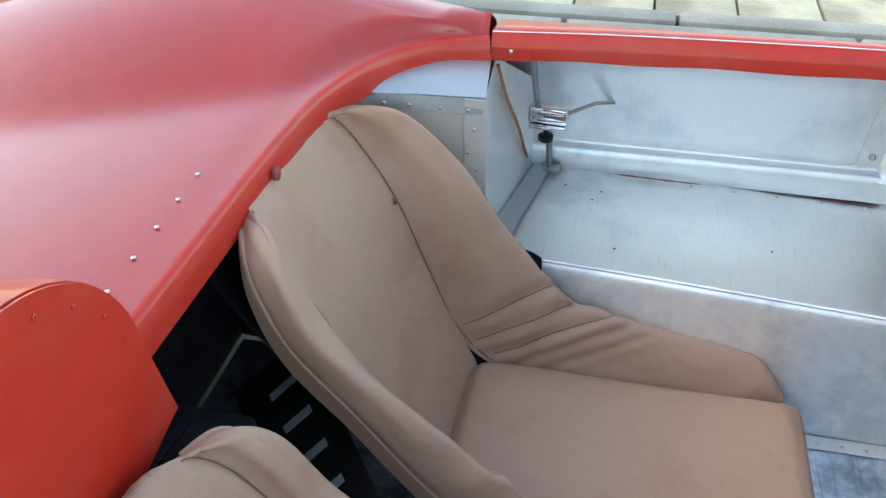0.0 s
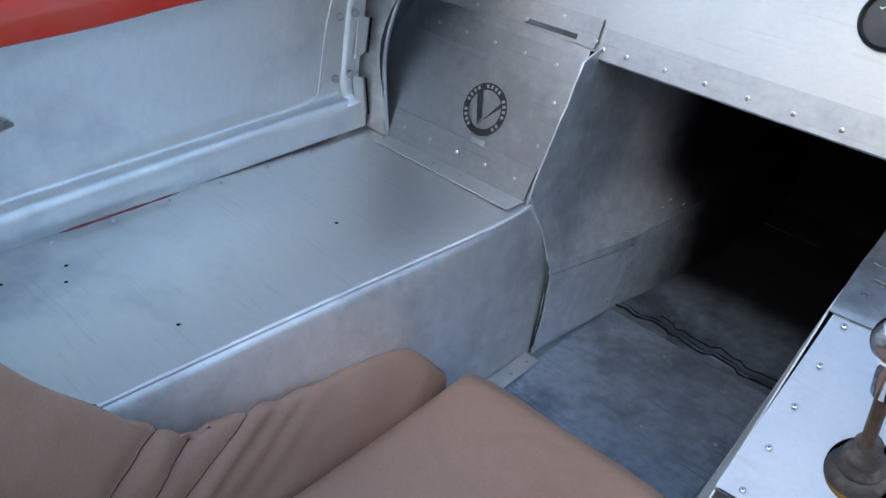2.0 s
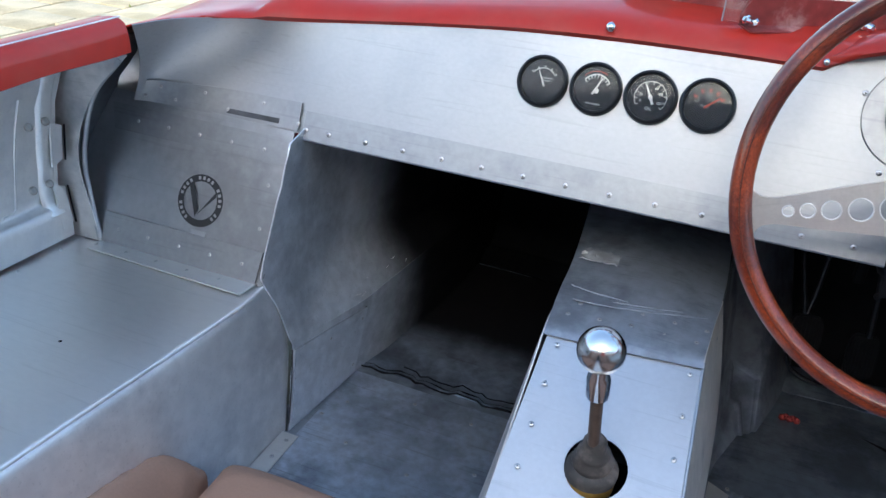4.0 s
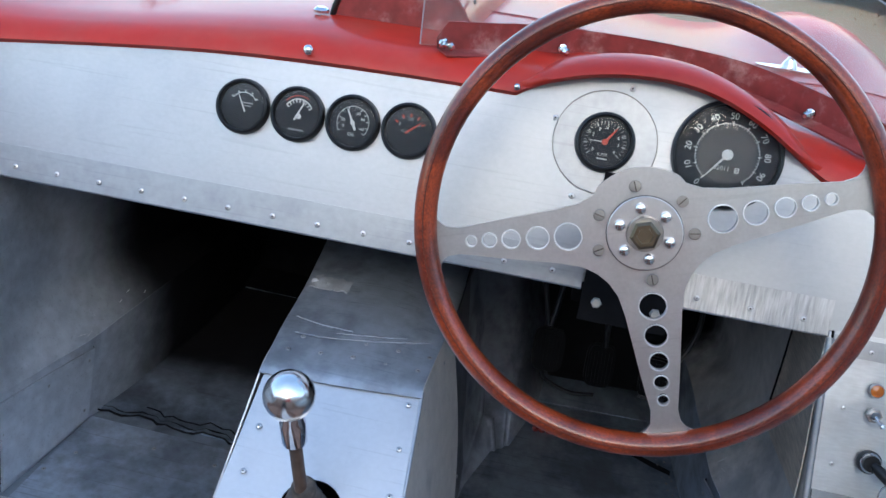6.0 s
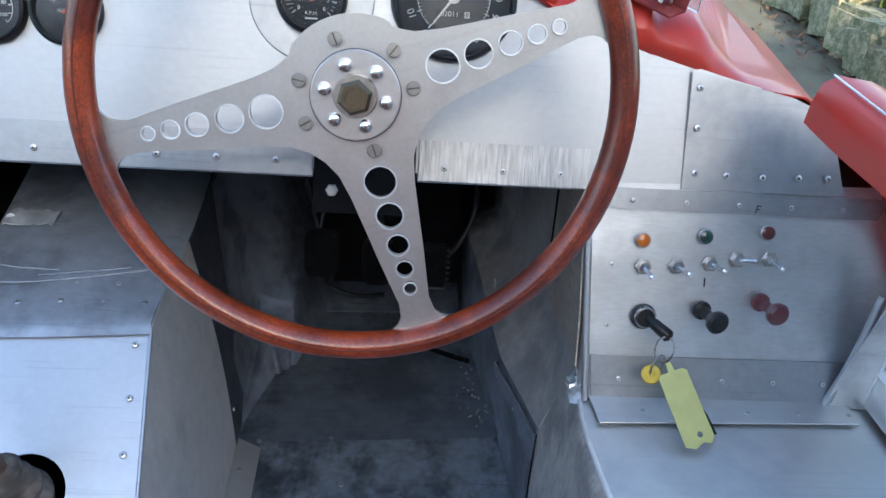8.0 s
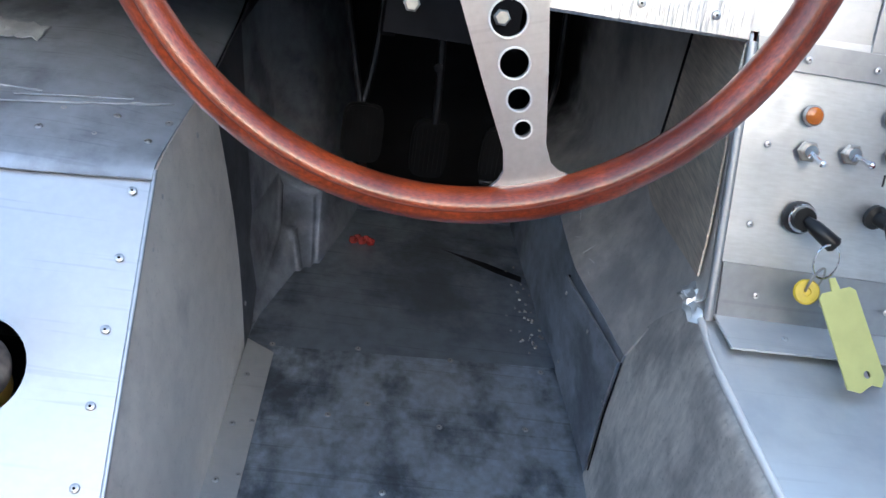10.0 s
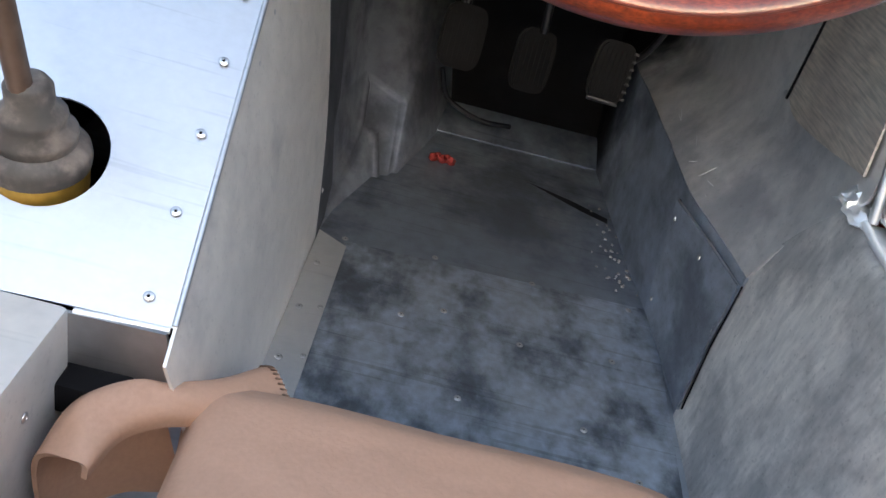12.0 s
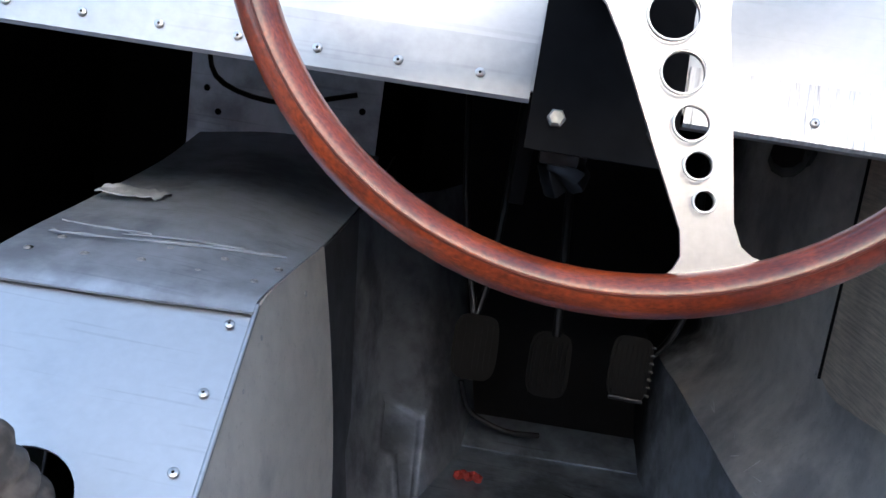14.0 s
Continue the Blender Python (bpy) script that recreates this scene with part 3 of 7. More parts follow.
# ahead of the ridge a darker metal paints in the dim reflection
sheet("tunnel_front_side", tunnel_side(-0.3655, -0.336, 1, True), ALU_DARK, car, 0.002, "aluminium side of the front tunnel, darkened for painted-in shade")
sheet("tunnel_front_side", tunnel_side(-0.5545, -0.585, -1, True), ALU_DARK, car, 0.002, "aluminium side of the front tunnel, darkened for painted-in shade")
tube("tunnel_edge", [(-0.3625, 0.453, 0.2915), (-0.3785, 0.637, 0.4142)], 0.0018, ALU_PLATE, car, 8)
for y, z in ((0.635, 0.395), (0.60, 0.375), (0.555, 0.343), (0.50, 0.305), (0.475, 0.288)):
    rivet((float(np.interp(y, [0.45, 0.64], [-0.3595, -0.3745])), y, z), (1, 0, 0.2), side_r, RIVET_S)
for y, z in ((0.72, 0.40), (0.77, 0.33), (0.775, 0.25), (0.78, 0.19)):
    rivet((-0.336 - 0.0395 * (z - FLOOR) / 0.2725 + 0.002, y, z), (1, 0, 0.2), side_r, RIVET_S)
flange = plate("tunnel_flange", [(-0.342, -0.28, FLOOR + 0.005), (-0.311, -0.28, FLOOR + 0.005), (-0.306, 0.752, FLOOR + 0.005), (-0.334, 0.768, FLOOR + 0.005)], ALU_SILL, car, 0.0015)
for i in range(9):
    rivet((-0.3255 - 0.0006 * i, 0.717 - 0.062 * i, FLOOR + 0.0068), (0, 0, 1), flange, RIVET)
rivet((-0.309, 0.763, FLOOR + 0.0068), (0, 0, 1), flange, RIVET)
for i in range(9):
    rivet((-0.31, 0.66 - 0.06 * i, FLOOR + 0.0068), (0, 0, 1), flange, RIVET_S)
# narrower tunnel between the seats
rear_tunnel = thing("rear_tunnel_box", "", "")
rear_tunnel.parent = car
bm = box_bm((0.092, 0.78, 0.145), pose(-0.459, 0.058, 0.2205), 0.004)
part("rear_tunnel_cover", bm, ALU_WALL, rear_tunnel)
plate("tunnel_step", [(-0.585, 0.4495, FLOOR), (-0.337, 0.4495, FLOOR), (-0.365, 0.4495, 0.2895), (-0.555, 0.4465, 0.2865)], PANEL_ALU, car, 0.002)
tube("step_edge", [(-0.412, 0.449, 0.2885), (-0.3645, 0.452, 0.2885)], 0.0020, BRIGHT_EDGE, car, 8)
for i in range(8):
    rivet((-0.4125, 0.40 - 0.05 * i, 0.262), (1, 0, 0), rear_tunnel, RIVET)
# gear tunnel inside, seen through the hole
box("gearbox_top", (0.16, 0.2, 0.02), pose(-0.459, 0.53, 0.245), BLACK_MATT, car)
tube("rusty_bracket", [(-0.44, 0.575, 0.325), (-0.41, 0.555, 0.315)], 0.004, COPPER, car, 6)

# floor rivets
for x, y in ((-0.131, 0.774), (-0.142, 0.681), (-0.037, 0.772), (-0.245, 0.681), (-0.225, 0.775), (-0.06, 0.69), (-0.19, 0.60), (-0.09, 0.60), (-0.27, 0.55), (-0.05, 0.56), (-0.21, 0.70)):
    rivet((x, y, FLOOR + 0.0036), (0, 0, 1), floor_pan, RIVET)
for x, y in ((-0.84, 0.70), (-0.75, 0.74), (-0.66, 0.735), (-0.80, 0.62), (-0.70, 0.60), (-0.62, 0.64), (-0.86, 0.66)):
    rivet((x, y, FLOOR + 0.0036), (0, 0, 1), floor_pan, RIVET)
plate("floor_slot", [(-0.140, 0.974, FLOOR + 0.0021), (-0.128, 0.968, FLOOR + 0.0021), (-0.072, 0.937, FLOOR + 0.0021), (-0.045, 0.926, FLOOR + 0.0021), (-0.044, 0.937, FLOOR + 0.0021), (-0.085, 0.956, FLOOR + 0.0021)], BLACK_MATT, car, 0.0008, label="dark slot torn in the floor")
random.seed(8)
bm = bmesh.new()
for i in range(46):
    c = Vector((random.gauss(-0.045, 0.012), random.uniform(0.80, 0.96), FLOOR + 0.002))
    bmesh.ops.create_icosphere(bm, subdivisions=1, radius=random.uniform(0.0008, 0.0022), matrix=Matrix.Translation(c))
part("sealant_crumb", bm, STEEL, floor_pan, "pale crumbs along the floor edge")
bm = bmesh.new()
for i in range(5):
    bmesh.ops.create_icosphere(bm, subdivisions=1, radius=0.0058, matrix=Matrix.Translation((-0.247 + 0.0052 * i, 0.962 + 0.004 * (i % 2), FLOOR + 0.007)))
part("red_clip", bm, mat("red_plastic_scrap", (0.20, 0.012, 0.010), 0.6), floor_pan, "small red plastic scrap on the floor")

# the two sills: top, inner wall and footwell wall
E_IN = [(-0.940, -0.06), (-0.939, 0.045), (-0.925, 0.257), (-0.903, 0.52), (-0.9045, 0.588)]


END_Y = {1: (0.592, 0.600, 0.614, 0.624, 0.610), -1: (0.608, 0.617, 0.645, 0.661, 0.646)}        # where each sill wall gives way to the footwell


def sill(f, sg):
    top_rows = [[(f(x), y, 0.384) for x, y in E_IN], [(f(-1.06), y, 0.389 if y < 0.3 else 0.385) for x, y in E_IN], [(f(-1.205), y, 0.392 if y < 0.3 else 0.385) for x, y in E_IN]]
    top = sheet("sill_top", dense([list(r) for r in top_rows], 8, 24), ALU_SILL, car, 0.002, "smeared bare aluminium sill top")
    e = END_Y[sg]
    wall_rows = [[(f(x), y, 0.3825) for x, y in ((-0.940, -0.06), (-0.939, 0.045), (-0.925, 0.257), (-0.905, 0.50), (-0.9045, e[0]))],
                 [(f(x + 0.006), y, 0.372) for x, y in ((-0.940, -0.06), (-0.939, 0.045), (-0.925, 0.257), (-0.905, 0.50), (-0.9070, e[1]))],
                 [(f(x), y, 0.33) for x, y in ((-0.927, -0.06), (-0.926, 0.045), (-0.912, 0.257), (-0.898, 0.49), (-0.8960, e[2]))],
                 [(f(x), y, 0.28) for x, y in ((-0.920, -0.06), (-0.919, 0.045), (-0.905, 0.257), (-0.896, 0.48), (-0.891, e[3]))],
                 [(f(x), y, FLOOR) for x, y in ((-0.905, -0.06), (-0.904, 0.045), (-0.894, 0.257), (-0.890, 0.48), (-0.889, e[4]))]]
    wall = sheet("sill_wall", dense(wall_rows, 14, 40), SILL_WALL if sg > 0 else SILL_SCUFFED, car, 0.002, "smoky stained aluminium inner sill wall")
    # white bead painting the glint along the sill's edge
    tube("sill_edge", spline([(f(x + 0.0015), y, 0.3845) for x, y in E_IN], 24), 0.0026, BRIGHT_EDGE, car, 8)
    return top, wall


sill_l = sill(lambda x: x, 1)[0]
sill(mr, -1)
flange = plate("sill_flange", [(-0.886, -0.2, FLOOR + 0.005), (-0.855, -0.2, FLOOR + 0.005), (-0.862, 0.60, FLOOR + 0.005), (-0.887, 0.60, FLOOR + 0.005)], ALU_SILL, car, 0.0015)
for i in range(6):
    rivet((-0.872, 0.585 - 0.035 * i, FLOOR + 0.0068), (0, 0, 1), flange, RIVET)


# ---- footwell sides: an upright inner face, a rounded edge, a sloping ledge and the outer wall ----
LEDGE = [[(-0.007, 0.644, 0.150), (-0.009, 0.650, 0.225), (-0.0085, 0.655, 0.272), (-0.007, 0.654, 0.292), (-0.004, 0.648, 0.315), (0.0005, 0.636, 0.345), (0.005, 0.606, 0.384), (0.0065, 0.600, 0.405), (0.004, 0.632, 0.47), (0.001, 0.668, 0.56)],
         [(-0.011, 0.70, 0.150), (-0.015, 0.70, 0.225), (-0.0165, 0.70, 0.273), (-0.0140, 0.70, 0.292), (-0.006, 0.70, 0.311), (0.002, 0.692, 0.335), (0.0100, 0.680, 0.368), (0.0090, 0.684, 0.400), (0.006, 0.700, 0.47), (0.002, 0.710, 0.575)],
         [(-0.017, 0.775, 0.150), (-0.027, 0.775, 0.225), (-0.0325, 0.775, 0.274), (-0.0300, 0.775, 0.293), (-0.022, 0.775, 0.308), (-0.006, 0.772, 0.332), (0.0090, 0.768, 0.364), (0.0080, 0.770, 0.400), (0.004, 0.778, 0.47), (-0.002, 0.785, 0.595)],
         [(-0.028, 0.85, 0.150), (-0.034, 0.85, 0.225), (-0.0365, 0.85, 0.274), (-0.0335, 0.85, 0.291), (-0.025, 0.85, 0.306), (-0.010, 0.85, 0.328), (0.0040, 0.85, 0.354), (0.0030, 0.85, 0.395), (-0.003, 0.85, 0.47), (-0.008, 0.85, 0.62)],
         [(-0.040, 0.96, 0.150), (-0.042, 0.96, 0.225), (-0.0420, 0.96, 0.270), (-0.0380, 0.96, 0.287), (-0.030, 0.96, 0.300), (-0.016, 0.96, 0.318), (-0.002, 0.96, 0.340), (-0.004, 0.96, 0.385), (-0.010, 0.96, 0.47), (-0.014, 0.96, 0.64)],
         [(-0.050, 1.08, 0.150), (-0.051, 1.08, 0.225), (-0.0500, 1.08, 0.268), (-0.0460, 1.08, 0.284), (-0.038, 1.08, 0.296), (-0.024, 1.08, 0.312), (-0.010, 1.08, 0.330), (-0.012, 1.08, 0.380), (-0.018, 1.08, 0.47), (-0.020, 1.08, 0.66)],
         [(-0.056, 1.39, 0.150), (-0.057, 1.39, 0.225), (-0.0560, 1.39, 0.268), (-0.0520, 1.39, 0.284), (-0.044, 1.39, 0.296), (-0.030, 1.39, 0.312), (-0.016, 1.39, 0.330), (-0.018, 1.39, 0.380), (-0.024, 1.39, 0.47), (-0.026, 1.39, 0.69)]]


def left_foot(x, y, z):
    """The passenger's footwell is the driver's mirrored, a little narrower and starting further back."""
    return (mr(x) + float(np.interp(y, [0.6, 0.65, 0.76, 0.92, 1.3], [0, 0.008, 0.012, 0.020, 0.028])), y - float(np.interp(y, [0.60, 0.65, 0.80], [0.012, 0.036, 0.0])), z)


def right_foot(x, y, z):
    return (x, y, z)


# the ledge has a crisp front edge
for r in LEDGE:
    r[3] = (r[2][0] - 0.0012, r[3][1], 0.2885)
    r[2] = tuple(r[1][i] + 0.62 * (r[3][i] - r[1][i]) for i in range(3))
    r[4] = tuple(r[3][i] + 0.30 * (r[5][i] - r[3][i]) for i in range(3))
FOOTWELL = {}
# the dark front end of each footwell side is painted-in shade
SIDE_SHADE = {1: undersealed("aluminium_sprayed_passenger", 0.82, ALU_SIDE, 0.13, 0.03), -1: undersealed("aluminium_sprayed_driver", 1.02, ALU_GRIME, 0.07)}
LOW_SIDE = {1: undersealed("oily_side_passenger", 0.85, ALU_SIDE, 0.12, 0.03), -1: undersealed("oily_side_driver", 1.00, ALU_LOW_SHADE, 0.08)}
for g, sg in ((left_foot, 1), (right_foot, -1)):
    for cut, nv, m, text in ((slice(0, 4), 24, LOW_SIDE[sg], "blue-grey aluminium lower side of the footwell, with painted-in shade"), (slice(3, 10), 46, SIDE_SHADE[sg], "dented brownish aluminium ledge and outer wall of the footwell")):
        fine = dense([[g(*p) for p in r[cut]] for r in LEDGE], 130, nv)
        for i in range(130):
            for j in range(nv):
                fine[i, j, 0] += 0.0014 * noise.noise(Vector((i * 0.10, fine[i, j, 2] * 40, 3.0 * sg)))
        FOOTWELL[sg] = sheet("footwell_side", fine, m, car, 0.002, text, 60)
    # patch plate riveted over the lower corner
    loop = [(-0.0115, 0.640, 0.163), (-0.0215, 0.772, 0.160), (-0.0385, 0.774, 0.277), (-0.0245, 0.715, 0.279), (-0.0110, 0.655, 0.280), (-0.0118, 0.650, 0.225)]
    pl = plate("patch_plate", [g(*p) for p in loop], ALU_LOW_SHADE if sg < 0 else ALU_SIDE, car, 0.0022 * sg, label="riveted aluminium patch plate")
    tube("patch_gap", [g(*p) for p in ((loop[1][0] + 0.002, 0.774, 0.160), (loop[2][0] + 0.002, 0.7765, 0.276))], 0.0009, BLACK_MATT, pl, 6)
    tube("patch_gap", [g(*p) for p in ((loop[0][0] + 0.001, 0.638, 0.166), (loop[5][0] + 0.001, 0.648, 0.225), (loop[4][0] + 0.001, 0.653, 0.281))], 0.0007, BLACK_MATT, pl, 6)
    tube("patch_edge", [g(*p) for p in ((loop[4][0] - 0.001, 0.655, 0.2805), (loop[3][0] - 0.001, 0.715, 0.2795), (loop[2][0] - 0.001, 0.774, 0.2775))], 0.0006, ALU, pl, 6)
    for x, y, z in ((-0.0365, 0.766, 0.262), (-0.0240, 0.712, 0.262), (-0.0130, 0.664, 0.266), (-0.0125, 0.654, 0.236), (-0.0240, 0.764, 0.178)):
        rivet(g(x - 0.001, y, z), (sg, 0, 0), pl, RIVET_S)
    # short scratches on the ledge
    random.seed(31 + sg)
    bm = bmesh.new()
    for i in range(9):
        y0, k = random.uniform(0.70, 0.90), random.uniform(0.0, 0.5)
        a = Vector(np.array([np.interp(y0, [0.70, 0.775, 0.85, 0.96], [-0.014, -0.030, -0.0335, -0.038]), y0, 0.2935]))
        b = Vector((a.x + 0.022, y0, 0.330))
        c = a.lerp(b, k) + Vector((-0.0018, 0, 0.0012))
        d = Vector((0.3 * random.uniform(-1, 1), random.uniform(-1, 1), random.uniform(-0.4, 0.4))).normalized() * random.uniform(0.003, 0.008)
        tube_bm([g(*(c - d)), g(*c), g(*(c + d))], [0.0002, 0.0005, 0.0002], 4, bm)
    tagged(part("scratches", bm, BRIGHT_EDGE, FOOTWELL[sg], "bright scratches in the dull metal"), kind="stuff")
for y, z in ((0.78, 0.389), (0.80, 0.455), (0.83, 0.50)):
    rivet((0.0035, y, z), (-1, 0, 0.1), FOOTWELL[-1], RIVET_S)
# crumpled metal where sill, ledge and switch panel meet
crumple = []
for u in np.linspace(0, 1, 12):
    crumple.append([Vector((-0.004 + 0.017 * v + 0.003 * noise.noise(Vector((6 * u, 5 * v, 2))), 0.586 + 0.034 * u + 0.004 * noise.noise(Vector((5 * v, 7 * u, 5))), 0.382 + 0.020 * v * u + 0.006 * abs(noise.noise(Vector((9 * u, 8 * v, 1)))))) for v in np.linspace(0, 1, 9)])
sheet("crumpled_corner", crumple, ALU_SILL, car, 0.0012, "crumpled bright metal corner", 30)
# brushed liner plate behind the switch panel, with a wavy lower edge
lin_rows = []
for y, zl in ((0.612, 0.404), (0.64, 0.399), (0.67, 0.393), (0.71, 0.387), (0.745, 0.384), (0.768, 0.390)):
    x0 = float(np.interp(y, [0.60, 0.68, 0.77], [0.0030, 0.0060, 0.0045]))
    yt = max(y, 0.668)
    lin_rows.append([(x0 - 0.0010, y, zl), (x0 - 0.0018, y + 0.2 * (yt - y), zl + 0.25 * (0.56 - zl)), (x0 - 0.0035, y + 0.6 * (yt - y), zl + 0.6 * (0.56 - zl)), (x0 - 0.0060, yt, 0.556)])
liner = sheet("liner_plate", dense(lin_rows, 22, 12), LINER, car, 0.0016, "brown-tinged brushed aluminium liner plate", 60)
tube("liner_edge", [(0.0020, 0.769, 0.388), (0.0005, 0.769, 0.46), (-0.003, 0.769, 0.555)], 0.0011, BLACK_MATT, liner, 6)
# ---- side panels ahead of the doors, with the rolled vertical edge ----
PN = Vector((0, -1, 0.43)).normalized()


def side_y(z):
    return 0.588 + 0.43 * (z - 0.384)


def side_panel(f, wide, lo=0.525, hi=0.556, surface=ALU):
    loop = [(-0.908, side_y(0.388), 0.388), (wide - 0.05, side_y(0.388), 0.388), (wide - 0.05, side_y(0.572), 0.572), (-0.901, side_y(0.564), 0.564)]
    p = plate("side_panel", [(f(x), y, z) for x, y, z in loop], surface, car, 0.002, label="aluminium panel ahead of the door")
    low = plate("lower_strip", [(f(x), y - 0.0035, z) for x, y, z in ((-0.912, side_y(0.388), 0.388), (wide, side_y(0.388), 0.388), (wide, side_y(0.425), 0.425), (-0.909, side_y(0.425), 0.425))], ALU_LIP, p, 0.0028)
    foot = plate("foot_strip", [(f(x), y, 0.3892) for x, y in ((-0.913, 0.554), (wide, 0.560), (wide, 0.592), (-0.910, 0.590))], ALU_SILL, p, 0.0015)
    top = plate("upper_strip", [(f(x), y - 0.0035, z) for x, y, z in ((-0.903, side_y(lo), lo), (wide - 0.01, side_y(lo), lo), (wide - 0.02, side_y(hi), hi), (-0.900, side_y(hi), hi))], ALU_LIP, p, 0.0028)
    tube("rolled_edge", [(f(-0.907), side_y(0.386) - 0.002, 0.386), (f(-0.902), side_y(0.47) - 0.002, 0.47), (f(-0.897), side_y(0.558) - 0.002, 0.558)], 0.0032, ALU_DASH, p, 10)
    for i in range(5):
        x = -0.935 - (abs(wide) - 0.96) * i / 4
        rivet((f(x), side_y(0.408) - 0.0068, 0.408), PN, low, RIVET_S)
        rivet((f(x), side_y((lo + hi) / 2) - 0.0068, (lo + hi) / 2), PN, top, RIVET_S)
        rivet((f(x - 0.02), 0.570, 0.3908), (0, 0, 1), foot, RIVET_S)
    for z in (0.45, 0.50):
        rivet((f(-0.922), side_y(z) - 0.0025, z), PN, p, RIVET_S)
    return p


panel_l = side_panel(lambda x: x, -1.15, surface=PANEL_ALU)
panel_r = side_panel(mr, -1.15, 0.5455, 0.5625)


# ---- dashboard ----
TOP = [(-0.604, 0.585, 0.684), (-0.585, 0.635, 0.6855), (-0.53, 0.682, 0.687), (-0.447, 0.712, 0.690), (-0.325, 0.7235, 0.702), (-0.2, 0.7285, 0.7135), (-0.085, 0.7310, 0.719), (0.03, 0.7315, 0.7215), (0.122, 0.7320, 0.7215)]
BROW = [(0.122, 0.7325, 0.723), (0.160, 0.7390, 0.740), (0.198, 0.7425, 0.750), (0.242, 0.7445, 0.755), (0.287, 0.7440, 0.753), (0.327, 0.7405, 0.743), (0.363, 0.7340, 0.727), (0.393, 0.7270, 0.709), (0.423, 0.7200, 0.691)]
END = [(0.455, 0.7165, 0.683), (0.489, 0.712, 0.672), (0.523, 0.709, 0.663), (0.578, 0.704, 0.650), (0.604, 0.7015, 0.645)]
top_curve = np.array([(XC + d, y, z) for d, y, z in [*spline(TOP, 40), *spline(BROW, 40)[1:], *spline(END, 16)[1:]]])
low_curve = np.array([(x + 0.5 * min(0.0, x - XC + 0.447), dash_y(0.562) + max(0, abs(x - XC) - 0.45) * -0.04, 0.562) for x, y, z in top_curve])
dash_rows = [low_curve + (top_curve - low_curve) * f + np.array([[0, 0.012 * math.sin(math.pi * f) * min(1, max(0, XC - x - 0.42) * 8), 0] for x, _, _ in low_curve]) for f in np.linspace(0, 1, 8)]
dash = sheet("dashboard", dash_rows, ALU_DASH, car, 0.002, "satin bare aluminium dashboard panel", 60)


def on_dash(x, z, out=0.0):
    return Vector((x, dash_y(z), z)) + DASH_N * out


def lip(x0, x1, material, label, deep=0.02):
    rows = [[on_dash(x, 0.5885, 0.0022), on_dash(x, 0.575, 0.0024), on_dash(x, 0.5565, 0.0026), on_dash(x, 0.5555, 0.0012), Vector((x, dash_y(0.555) + deep, 0.556 - 0.12 * (deep - 0.02)))] for x in np.linspace(x0, x1, 12)]
    return sheet("dash_lip", rows, material, dash, 0.0015, label, 20)


lip_l = lip(-0.892, -0.239, ALU_LIP, "folded aluminium strip along the dashboard bottom")
lip_r = lip(-0.150, -0.002, ALU_BRUSH, "scored aluminium strip along the dashboard bottom", 0.055)
for i in range(14):
    rivet(on_dash(-0.9055 + 0.0489 * i if i else -0.888, 0.5672, 0.0040), DASH_N, lip_l, RIVET)
for x in (-0.128, -0.077, -0.027):
    rivet(on_dash(x, 0.5672, 0.0040), DASH_N, lip_r, RIVET)
# bent flange at the passenger end of the dashboard
cols = [k for k, p in enumerate(top_curve) if -1.06 < p[0] < -0.885]


def dash_at(k, f, out):
    p = low_curve[k] + (top_curve[k] - low_curve[k]) * f + np.array([0, 0.012 * math.sin(math.pi * f) * min(1, max(0, XC - low_curve[k][0] - 0.42) * 8), 0])
    q = 0.9 * min(1, max(0, (-0.95 - p[0]) / 0.1)) - 0.9 * min(1, max(0, (p[0] - 0.03) / 0.1))
    d = np.array([q, -1, 0.36])
    return p + d / np.linalg.norm(d) * out


fl = sheet("corner_strip", [[dash_at(k, f, 0.004) for f in (0.02, 0.10, 0.18, 0.27)] for k in cols], ALU_LIP, dash, 0.0018, "folded aluminium strip at the end of the dashboard")
for n_, k in enumerate(cols[1::2]):
    rivet(dash_at(k, 0.20 if n_ % 2 else 0.085, 0.0055), DASH_N, fl, RIVET_S)
ks = [k for k in cols if -0.985 < top_curve[k][0] < -0.915]
sheet("corner_slot", [[dash_at(k, f, 0.0058) for f in (0.05, 0.095)] for k in ks], DULL, dash, 0.0006)
# darker metal than the dash: the dim reflection at this end is painted in
end = plate("end_panel", [on_dash(x, z, 0.0026 + 0.043 * (x + 0.01)) for x, z in ((0.080, 0.560), (0.225, 0.562), (0.205, 0.625), (0.170, 0.638), (0.080, 0.655))], PANEL_ALU, dash, 0.0018, label="riveted aluminium end panel of the dashboard")
for x, z in ((0.090, 0.574), (0.088, 0.610), (0.087, 0.642), (0.118, 0.573), (0.150, 0.573), (0.182, 0.574), (0.208, 0.575)):
    rivet(on_dash(x, z, 0.0046 + 0.043 * (x + 0.01)), DASH_N, end, RIVET)
# panel joint and rivets at the driver's end
rivet(on_dash(0.035, 0.568, 0.001), DASH_N, dash, RIVET_S)
# blanking ring round the rev counter
plate("blanking_disc", circle(on_dash(-0.2435, 0.691, 0.0022), (1, 0, 0), DASH_N.cross(Vector((1, 0, 0))), 0.0502, 48), ALU_LIP, dash, 0.0012, label="round aluminium blanking disc")
tube("disc_edge", circle(on_dash(-0.2435, 0.691, 0.0022), (1, 0, 0), DASH_N.cross(Vector((1, 0, 0))), 0.0505, 48), 0.0005, STEEL, dash, 5, True)
